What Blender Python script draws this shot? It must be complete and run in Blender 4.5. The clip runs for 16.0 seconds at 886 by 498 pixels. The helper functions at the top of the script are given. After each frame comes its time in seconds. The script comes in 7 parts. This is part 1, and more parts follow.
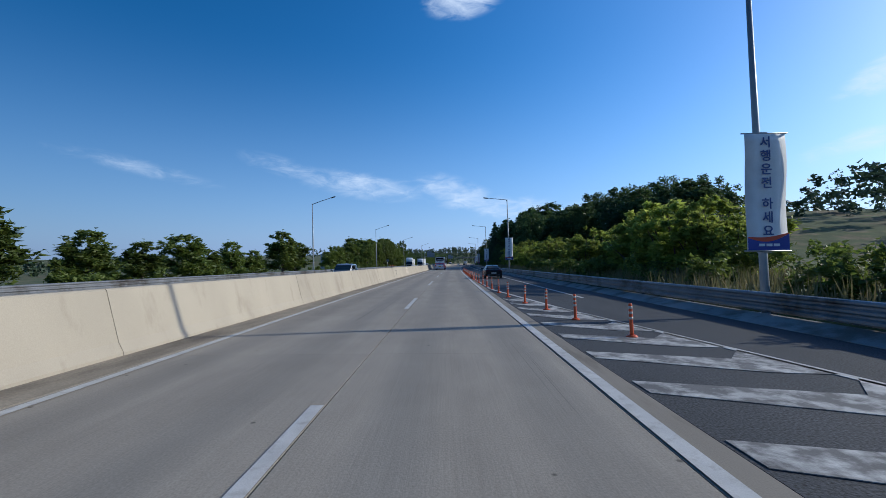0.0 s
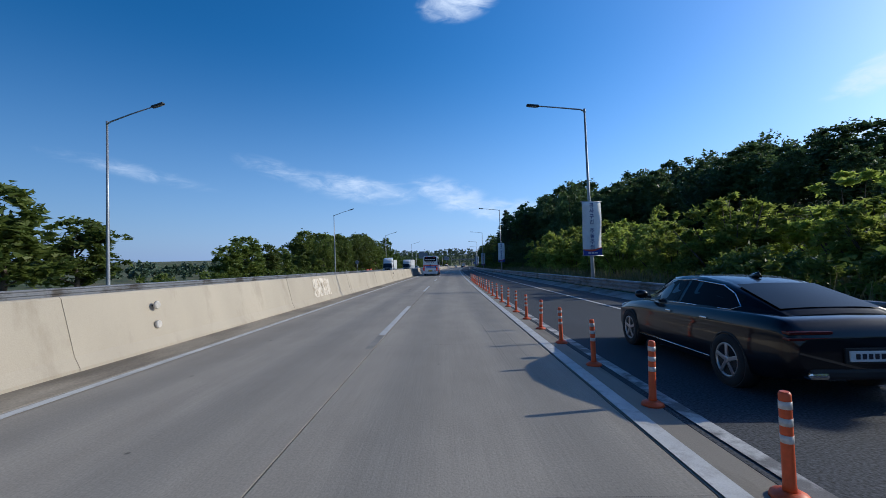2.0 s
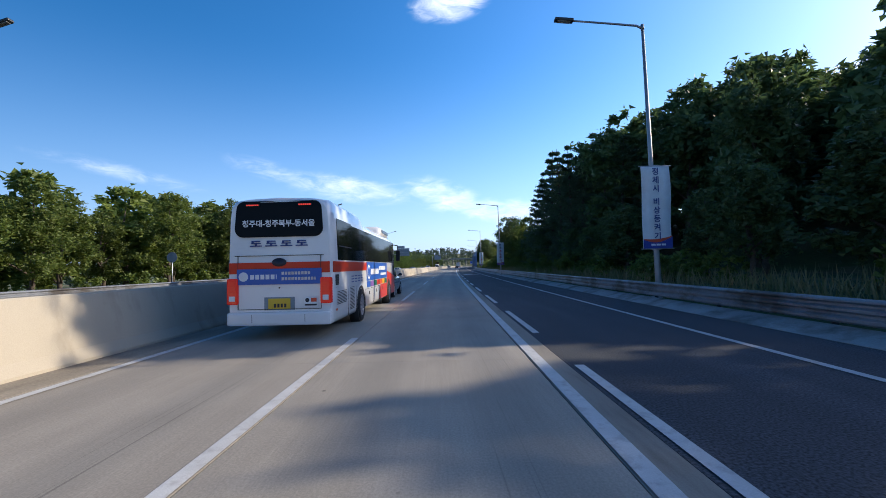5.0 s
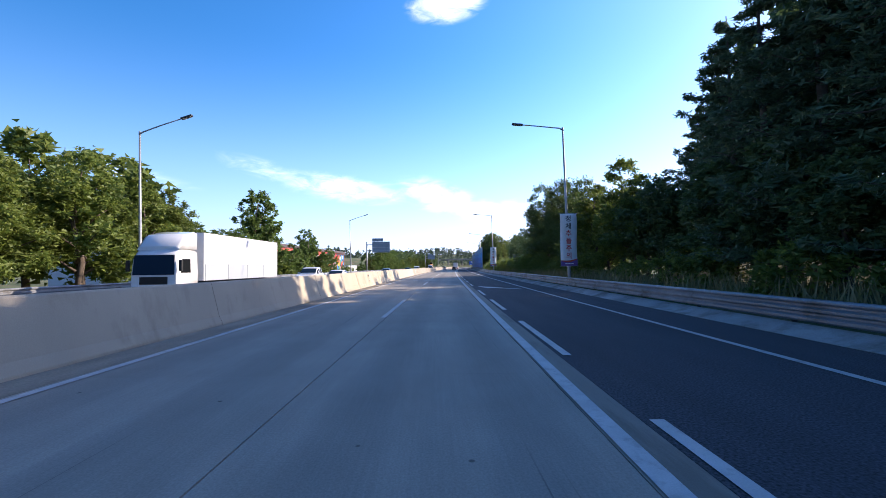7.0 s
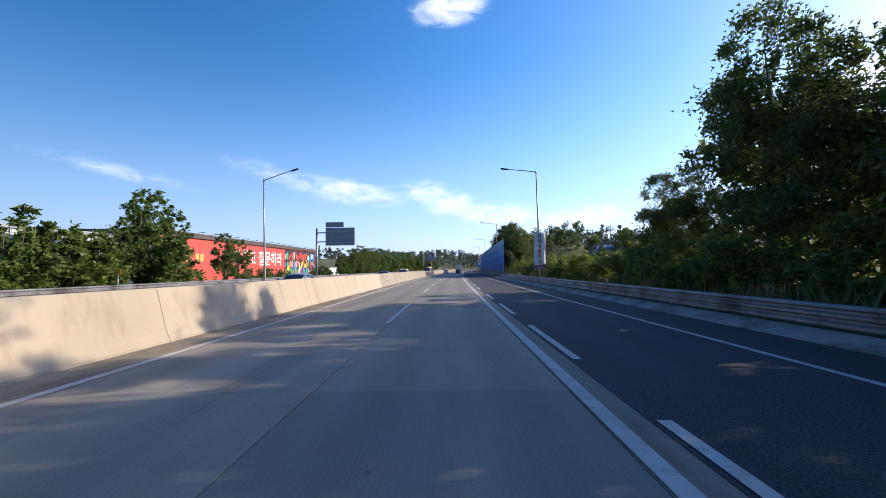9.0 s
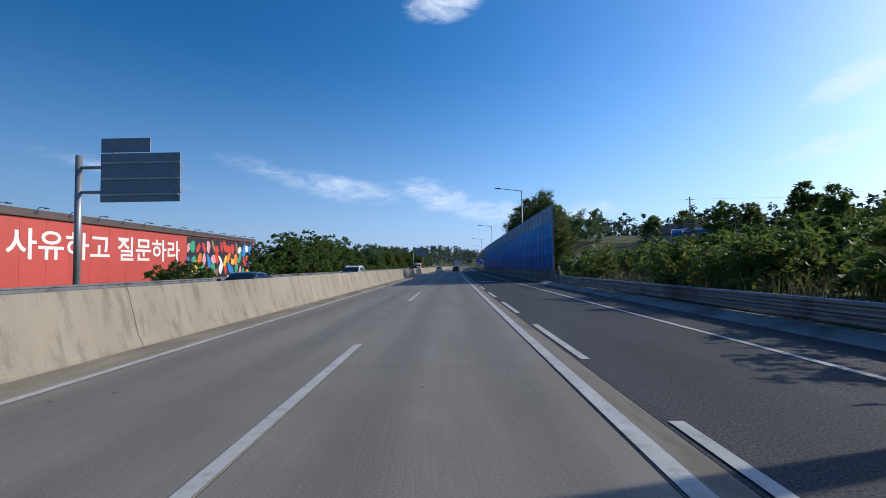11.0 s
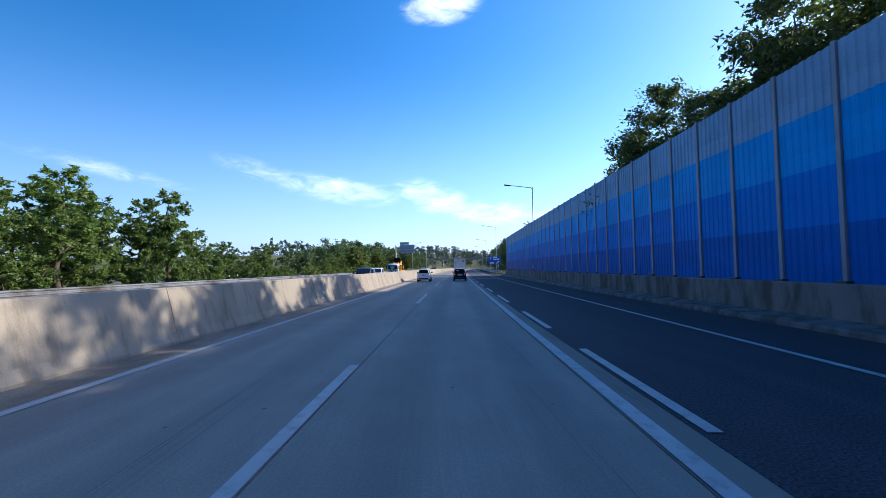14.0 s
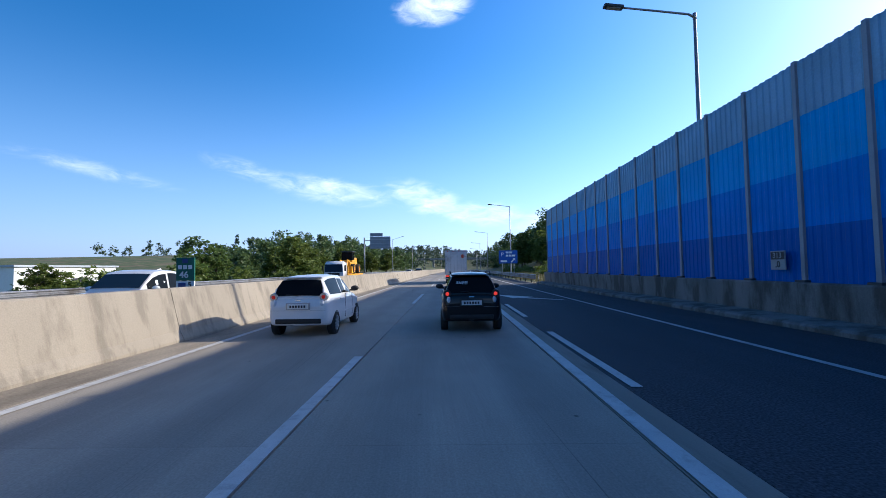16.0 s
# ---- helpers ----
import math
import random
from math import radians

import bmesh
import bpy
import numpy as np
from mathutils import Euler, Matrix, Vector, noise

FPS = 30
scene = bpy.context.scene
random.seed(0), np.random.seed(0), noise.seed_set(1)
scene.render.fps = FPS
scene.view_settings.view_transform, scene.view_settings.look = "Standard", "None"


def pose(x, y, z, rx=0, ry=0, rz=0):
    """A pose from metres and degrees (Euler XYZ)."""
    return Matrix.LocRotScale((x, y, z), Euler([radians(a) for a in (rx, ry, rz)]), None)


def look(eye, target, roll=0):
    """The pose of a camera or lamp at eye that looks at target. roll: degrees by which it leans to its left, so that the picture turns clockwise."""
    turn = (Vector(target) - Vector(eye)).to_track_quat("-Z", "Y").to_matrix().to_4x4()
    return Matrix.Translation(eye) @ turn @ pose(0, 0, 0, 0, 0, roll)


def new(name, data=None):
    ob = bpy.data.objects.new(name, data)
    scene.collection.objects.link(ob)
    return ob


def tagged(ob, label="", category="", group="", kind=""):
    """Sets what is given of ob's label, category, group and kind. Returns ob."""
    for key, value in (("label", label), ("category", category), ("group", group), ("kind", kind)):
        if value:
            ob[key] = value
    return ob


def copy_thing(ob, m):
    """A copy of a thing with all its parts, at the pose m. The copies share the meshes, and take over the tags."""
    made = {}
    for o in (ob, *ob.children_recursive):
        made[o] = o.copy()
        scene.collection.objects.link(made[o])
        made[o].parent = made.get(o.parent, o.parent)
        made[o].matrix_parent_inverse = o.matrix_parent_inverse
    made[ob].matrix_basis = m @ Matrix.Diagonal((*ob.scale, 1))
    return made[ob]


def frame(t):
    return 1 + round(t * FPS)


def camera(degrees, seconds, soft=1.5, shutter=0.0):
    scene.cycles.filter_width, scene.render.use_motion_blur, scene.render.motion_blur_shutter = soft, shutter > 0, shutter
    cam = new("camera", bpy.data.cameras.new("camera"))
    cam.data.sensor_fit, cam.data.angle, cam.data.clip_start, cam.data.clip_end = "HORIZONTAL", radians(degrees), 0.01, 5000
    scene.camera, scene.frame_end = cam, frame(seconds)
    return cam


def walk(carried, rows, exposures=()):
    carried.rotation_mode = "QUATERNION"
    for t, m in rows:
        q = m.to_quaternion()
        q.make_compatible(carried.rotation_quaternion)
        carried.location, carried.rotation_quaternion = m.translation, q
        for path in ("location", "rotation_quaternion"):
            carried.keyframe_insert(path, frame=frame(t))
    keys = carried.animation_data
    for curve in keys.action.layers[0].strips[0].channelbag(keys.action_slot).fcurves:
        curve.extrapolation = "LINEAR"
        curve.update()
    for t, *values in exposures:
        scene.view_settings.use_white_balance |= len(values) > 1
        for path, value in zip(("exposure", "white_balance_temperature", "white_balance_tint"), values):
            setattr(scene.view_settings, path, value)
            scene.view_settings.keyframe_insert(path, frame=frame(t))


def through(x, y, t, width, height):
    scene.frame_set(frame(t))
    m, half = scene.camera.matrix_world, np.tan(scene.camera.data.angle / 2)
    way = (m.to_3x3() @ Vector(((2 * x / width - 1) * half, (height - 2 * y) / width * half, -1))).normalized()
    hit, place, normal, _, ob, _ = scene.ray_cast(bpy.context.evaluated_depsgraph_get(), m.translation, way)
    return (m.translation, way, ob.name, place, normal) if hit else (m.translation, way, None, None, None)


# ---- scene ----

# The road bends gently to the right: s runs along it, u to its right, z up.
BEND = 0.0002225


def spot(s, u, z=0.0):
    return Vector((((1 - math.cos(BEND * s)) / BEND) + u * math.cos(BEND * s), math.sin(BEND * s) / BEND - u * math.sin(BEND * s), z))


def along(s, u=0.0, z=0.0, turn=0.0):
    """A pose on the road at s, u, z whose y axis points down the road, turned left by so many degrees."""
    return Matrix.Translation(spot(s, u, z)) @ Matrix.Rotation(radians(turn) - BEND * s, 4, "Z")


# ---- camera: seconds, s, u, yaw to the left of the road, pitch, roll, height ----
PATH = [
    (0, 0.00, -0.40, 0.54, 1.96, -0.57, 1.700),
    (0.5, 10.16, -0.41, 0.35, 2.09, -0.91, 1.702),
    (1, 20.36, -0.37, -0.06, 2.18, -1.02, 1.716),
    (1.5, 30.60, -0.32, 0.50, 2.25, -1.01, 1.696),
    (2, 40.87, -0.33, 0.51, 2.26, -0.99, 1.697),
    (2.5, 51.3, -0.27, 0.40, 2.39, -0.98, 1.704),
    (3, 61.46, -0.23, 0.45, 2.33, -1.03, 1.671),
    (3.5, 71.62, -0.23, 0.36, 2.23, -1.04, 1.687),
    (4, 81.84, -0.04, 0.37, 2.28, -1.32, 1.660),
    (6.5, 134.55, 0.09, 0.06, 2.29, -0.75, 1.652),
    (7, 145.42, 0.06, 0.13, 2.38, -0.71, 1.660),
    (7.5, 156.35, 0.05, 0.50, 2.49, -0.59, 1.654),
    (8, 167.16, 0.06, 0.68, 2.45, -0.65, 1.656),
    (8.5, 177.73, 0.0, 0.82, 2.68, -0.60, 1.695),
    (9, 188.16, 0.0, 0.9, 2.74, -0.54, 1.660),
    (11.5, 239.13, -0.10, 0.85, 2.27, -0.76, 1.642),
    (12, 249.13, -0.18, 1.13, 2.43, -0.73, 1.717),
    (12.5, 259.03, -0.19, 1.23, 2.37, -0.80, 1.671),
    (13, 268.75, -0.19, 1.38, 2.25, -0.75, 1.687),
    (13.5, 278.54, -0.24, 1.43, 2.18, -0.64, 1.700),
    (14, 288.34, -0.27, 1.24, 2.54, -0.75, 1.660),
    (14.5, 298.13, -0.31, 1.18, 2.60, -0.79, 1.662),
    (15, 308.08, -0.26, 1.09, 2.60, -0.92, 1.698),
    (15.5, 318.00, -0.27, 0.86, 2.52, -0.70, 1.679),
    (16, 327.97, -0.26, 0.62, 2.64, -0.81, 1.656),
]
cam = camera(93.0, 16.0, soft=0.65, shutter=0.006)
walk(cam, [(t, along(s, u, z, yaw) @ pose(0, 0, 0, 90 + pitch) @ pose(0, 0, 0, 0, 0, roll)) for t, s, u, yaw, pitch, roll, z in PATH],
     exposures=[(0.0, -0.26, 5500, 7), (2.5, -0.18, 5550, 8), (4.2, 0.05, 5900, 8), (6.3, 1.13, 6350, 20), (7.0, 1.1, 6350, 20), (7.5, 0.78, 6150, 18), (8.0, 0.5, 6200, 17), (9.0, 0.57, 6450, 16), (11.3, -0.2, 5750, 8), (12.6, -0.22, 5700, 7), (13.0, 0.0, 5800, 9), (13.6, 0.74, 5800, 13), (16.0, 0.55, 5780, 12)])

# ---- sky and sun ----
SUN_RIGHT, SUN_UP = 79.0, 25.6   # degrees to the right of the road at its start, degrees above the horizon
world = bpy.data.worlds.new("sky")
scene.world = world
world.use_nodes = True
wn, wl = world.node_tree.nodes, world.node_tree.links
wn.clear()
sky = wn.new("ShaderNodeTexSky")
sky.sky_type, sky.sun_disc = "NISHITA", False
sky.sun_elevation, sky.sun_rotation = radians(SUN_UP), radians(SUN_RIGHT)
sky.air_density, sky.dust_density, sky.ozone_density, sky.altitude = 1.0, 1.5, 3.6, 100


def wnode(kind, **inputs):
    n = wn.new(kind)
    for key, value in inputs.items():
        n.inputs[key].default_value = value
    return n


def wmath(op, a, b=None):
    n = wn.new("ShaderNodeMath")
    n.operation = op
    for i, v in enumerate((a, b)):
        if v is None:
            continue
        if isinstance(v, (int, float)):
            n.inputs[i].default_value = v
        else:
            wl.new(v, n.inputs[i])
    return n.outputs[0]


coord = wn.new("ShaderNodeTexCoord")
split = wn.new("ShaderNodeSeparateXYZ")
wl.new(coord.outputs["Generated"], split.inputs[0])
# bearing to the right (radians) and height (radians) of a direction
bearing = wmath("ARCTAN2", split.outputs[0], split.outputs[1])
height = wmath("ARCSINE", split.outputs[2])
flat = wn.new("ShaderNodeCombineXYZ")
wl.new(bearing, flat.inputs[0]), wl.new(height, flat.inputs[1])
warp = wnode("ShaderNodeTexNoise", Scale=9.0, Detail=4.0)
wl.new(flat.outputs[0], warp.inputs["Vector"])
stretch = wn.new("ShaderNodeMapping")
stretch.inputs["Scale"].default_value = (16.0, 46.0, 1.0)
stretch.inputs["Rotation"].default_value = (0, 0, radians(8))
wl.new(flat.outputs[0], stretch.inputs["Vector"])
wisps = wnode("ShaderNodeTexNoise", Scale=1.0, Detail=8.0, Roughness=0.62, Distortion=0.6)
wl.new(stretch.outputs[0], wisps.inputs["Vector"])
total = None
# clouds: bearing, height, half width, half height (degrees), lean, strength
CLOUDS = [(2.6, 32.6, 6.5, 2.4, 0.08, 0.9), (-36.5, 10.8, 9.0, 1.2, -0.16, 0.4), (-21.0, 12.3, 7.0, 1.5, -0.2, 0.42), (-11.0, 10.4, 10.0, 2.2, -0.1, 0.6),
          (1.5, 9.3, 7.0, 2.8, -0.28, 0.65), (9.0, 7.3, 8.0, 2.2, -0.05, 0.6), (47.0, 17.2, 5.0, 1.9, 0.3, 0.8), (45.0, 11.4, 7.0, 1.5, 0.25, 0.55), (54.0, 14.5, 6.0, 3.0, 0.3, 0.65), (19.0, 6.5, 9.0, 2.0, 0.1, 0.55),
          (-75.0, 25.0, 14.0, 4.0, 0.1, 0.6), (110.0, 24.0, 16.0, 5.0, 0.1, 0.6), (170.0, 18.0, 20.0, 4.0, 0.0, 0.6)]
for b, h, hw, hh, lean, strong in CLOUDS:
    db = wmath("SUBTRACT", bearing, radians(b))
    dh = wmath("SUBTRACT", wmath("SUBTRACT", height, radians(h)), wmath("MULTIPLY", db, lean))
    e = wmath("ADD", wmath("POWER", wmath("ABSOLUTE", wmath("DIVIDE", db, radians(hw))), 2.0), wmath("POWER", wmath("ABSOLUTE", wmath("DIVIDE", dh, radians(hh))), 2.0))
    m = wmath("MULTIPLY", wmath("MAXIMUM", wmath("SUBTRACT", 1.0, e), 0.0), strong)
    total = m if total is None else wmath("MAXIMUM", total, m)
edge = wn.new("ShaderNodeMapRange")
edge.interpolation_type = "SMOOTHSTEP"
edge.inputs["From Min"].default_value, edge.inputs["From Max"].default_value = 0.48, 1.42
wl.new(wmath("ADD", wisps.outputs[0], wmath("MULTIPLY", total, 0.62)), edge.inputs["Value"])
veil = wmath("MULTIPLY", edge.outputs[0], wmath("MINIMUM", wmath("MULTIPLY", total, 2.2), 1.0))
mixer = wn.new("ShaderNodeMix")
mixer.data_type = "RGBA"
wl.new(veil, mixer.inputs["Factor"])
tone = wnode("ShaderNodeHueSaturation", Hue=0.5, Saturation=1.32)
wl.new(sky.outputs[0], tone.inputs["Color"])
# pale haze above the horizon, brighter towards the sun
sunward = wmath("COSINE", wmath("SUBTRACT", bearing, radians(SUN_RIGHT)))
low_air = wmath("MULTIPLY", wmath("POWER", wmath("MAXIMUM", wmath("SUBTRACT", 1.0, wmath("DIVIDE", wmath("MAXIMUM", height, 0.0), 0.5)), 0.0), 2.0), 0.75)
haze = wn.new("ShaderNodeMix")
haze.data_type = "RGBA"
haze.inputs["B"].default_value = (2.9, 3.9, 6.1, 1)
wl.new(low_air, haze.inputs["Factor"]), wl.new(tone.outputs[0], haze.inputs["A"])
glow = wn.new("ShaderNodeVectorMath")
glow.operation = "SCALE"
wl.new(haze.outputs["Result"], glow.inputs[0])
ahead = wmath("POWER", wmath("MAXIMUM", wmath("COSINE", wmath("SUBTRACT", bearing, radians(8.0))), 0.0), 2.0)
wl.new(wmath("ADD", wmath("ADD", 0.85, wmath("MULTIPLY", sunward, 0.3)), wmath("MULTIPLY", ahead, 0.24)), glow.inputs["Scale"])
# deeper blue towards the zenith
overhead = wn.new("ShaderNodeMapRange")
overhead.interpolation_type = "SMOOTHSTEP"
overhead.inputs["From Min"].default_value, overhead.inputs["From Max"].default_value = 0.5, 1.25
wl.new(height, overhead.inputs["Value"])
zenith = wn.new("ShaderNodeMix")
zenith.data_type, zenith.blend_type = "RGBA", "MULTIPLY"
zenith.inputs["B"].default_value = (0.3, 0.42, 0.58, 1)
wl.new(overhead.outputs[0], zenith.inputs["Factor"]), wl.new(glow.outputs[0], zenith.inputs["A"])
wl.new(zenith.outputs["Result"], mixer.inputs["A"])
mixer.inputs["B"].default_value = (6.6, 6.9, 7.4, 1)
back = wnode("ShaderNodeBackground", Strength=0.15)
wl.new(mixer.outputs["Result"], back.inputs["Color"])
wl.new(back.outputs[0], wn.new("ShaderNodeOutputWorld").inputs[0])
sun = new("sun", bpy.data.lights.new("sun", "SUN"))
sun.data.energy, sun.data.angle, sun.data.color = 3.9, radians(0.6), (1.0, 0.85, 0.63)
sr, se = radians(SUN_RIGHT), radians(SUN_UP)
SUN_WAY = Vector((math.sin(sr) * math.cos(se), math.cos(sr) * math.cos(se), math.sin(se)))
sun.matrix_world = look((60, 100, 60), Vector((60, 100, 60)) - SUN_WAY)

# ---- materials ----
def material(name, base, rough=0.6, metal=0.0, vary=0.15, scale=3.0, fine=40.0, bump=0.0, second=None, patch=0.0, patch_scale=0.5, spread=0.0, coat=0.0, stretch=(1, 1, 1), island=0.0, grit=None, spec=None):
    """A procedural surface: a base colour that varies at two scales, with a second colour in patches, relief, and a shift of its own per piece."""
    m = bpy.data.materials.new(name)
    m.use_nodes = True
    n, l = m.node_tree.nodes, m.node_tree.links
    b = n["Principled BSDF"]
    b.inputs["Roughness"].default_value, b.inputs["Metallic"].default_value = rough, metal
    b.inputs["Coat Weight"].default_value = coat
    b.inputs["Coat Roughness"].default_value = 0.03
    if spec is not None:
        b.inputs["Specular IOR Level"].default_value = spec
    if coat:
        b.inputs["Specular IOR Level"].default_value = 0.1
    tc = n.new("ShaderNodeTexCoord")
    mp = n.new("ShaderNodeMapping")
    mp.inputs["Scale"].default_value = stretch
    geo = n.new("ShaderNodeNewGeometry")
    l.new(geo.outputs["Position"], mp.inputs["Vector"])
    big = n.new("ShaderNodeTexNoise")
    big.inputs["Scale"].default_value, big.inputs["Detail"].default_value = scale, 5
    small = n.new("ShaderNodeTexNoise")
    small.inputs["Scale"].default_value, small.inputs["Detail"].default_value = fine, 3
    l.new(mp.outputs[0], big.inputs["Vector"]), l.new(geo.outputs["Position"], small.inputs["Vector"])

    def ramp(out, lo, hi, a, c):
        r = n.new("ShaderNodeMapRange")
        r.inputs["From Min"].default_value, r.inputs["From Max"].default_value = lo, hi
        r.inputs["To Min"].default_value, r.inputs["To Max"].default_value = a, c
        l.new(out, r.inputs["Value"])
        return r.outputs[0]

    def times(a, c):
        k = n.new("ShaderNodeMath")
        k.operation = "MULTIPLY"
        l.new(a, k.inputs[0]), l.new(c, k.inputs[1])
        return k.outputs[0]

    value = times(ramp(big.outputs[0], 0.3, 0.7, 1 - vary, 1 + vary), ramp(small.outputs[0], 0.3, 0.7, 1 - (grit or vary * 0.6), 1 + (grit or vary * 0.6)))
    if spread:
        info = n.new("ShaderNodeObjectInfo")
        value = times(value, ramp(info.outputs["Random"], 0, 1, 1 - spread, 1 + spread))
    if island:
        value = times(value, ramp(geo.outputs["Random Per Island"], 0, 1, 1 - island, 1 + island))
    colour = n.new("ShaderNodeRGB")
    colour.outputs[0].default_value = (*base, 1)
    out = colour.outputs[0]
    if second:
        pn = n.new("ShaderNodeTexNoise")
        pn.inputs["Scale"].default_value, pn.inputs["Detail"].default_value, pn.inputs["Roughness"].default_value = patch_scale, 6, 0.65
        l.new(mp.outputs[0], pn.inputs["Vector"])
        mx = n.new("ShaderNodeMix")
        mx.data_type = "RGBA"
        l.new(ramp(pn.outputs[0], 0.62 - patch * 0.35, 0.72 - patch * 0.25, 0, 1), mx.inputs["Factor"])
        l.new(out, mx.inputs["A"])
        mx.inputs["B"].default_value = (*second, 1)
        out = mx.outputs["Result"]
    scaled = n.new("ShaderNodeVectorMath")
    scaled.operation = "SCALE"
    l.new(out, scaled.inputs[0]), l.new(value, scaled.inputs["Scale"])
    l.new(scaled.outputs[0], b.inputs["Base Color"])
    if bump:
        bp = n.new("ShaderNodeBump")
        bp.inputs["Strength"].default_value, bp.inputs["Distance"].default_value = bump, 0.01
        l.new(small.outputs[0], bp.inputs["Height"]), l.new(bp.outputs[0], b.inputs["Normal"])
    return m


def leafy(name, base, second, through=0.35):
    """Leaves: two greens mixed leaf by leaf, with light shining through."""
    m = bpy.data.materials.new(name)
    m.use_nodes = True
    n, l = m.node_tree.nodes, m.node_tree.links
    b, o = n["Principled BSDF"], n["Material Output"]
    geo, info = n.new("ShaderNodeNewGeometry"), n.new("ShaderNodeObjectInfo")
    mx = n.new("ShaderNodeMix")
    mx.data_type = "RGBA"
    l.new(geo.outputs["Random Per Island"], mx.inputs["Factor"])
    mx.inputs["A"].default_value, mx.inputs["B"].default_value = (*base, 1), (*second, 1)
    r = n.new("ShaderNodeMapRange")
    r.inputs["To Min"].default_value, r.inputs["To Max"].default_value = 0.75, 1.25
    l.new(info.outputs["Random"], r.inputs["Value"])
    sc = n.new("ShaderNodeVectorMath")
    sc.operation = "SCALE"
    l.new(mx.outputs["Result"], sc.inputs[0]), l.new(r.outputs[0], sc.inputs["Scale"])
    l.new(sc.outputs[0], b.inputs["Base Color"])
    b.inputs["Roughness"].default_value = 0.55
    t = n.new("ShaderNodeBsdfTranslucent")
    l.new(sc.outputs[0], t.inputs["Color"])
    ms = n.new("ShaderNodeMixShader")
    ms.inputs[0].default_value = through
    l.new(b.outputs[0], ms.inputs[1]), l.new(t.outputs[0], ms.inputs[2]), l.new(ms.outputs[0], o.inputs["Surface"])
    return m


def glassy(name, tint=(0.01, 0.012, 0.014)):
    m = bpy.data.materials.new(name)
    m.use_nodes = True
    b = m.node_tree.nodes["Principled BSDF"]
    b.inputs["Base Color"].default_value = (*tint, 1)
    b.inputs["Roughness"].default_value = 0.05
    b.inputs["IOR"].default_value = 1.2
    b.inputs["Specular IOR Level"].default_value = 0.25
    return m


def lamp_glow(name, colour, strength):
    m = bpy.data.materials.new(name)
    m.use_nodes = True
    b = m.node_tree.nodes["Principled BSDF"]
    b.inputs["Base Color"].default_value = (*colour, 1)
    b.inputs["Roughness"].default_value = 0.15
    b.inputs["Emission Color"].default_value = (*colour, 1)
    b.inputs["Emission Strength"].default_value = strength
    return m


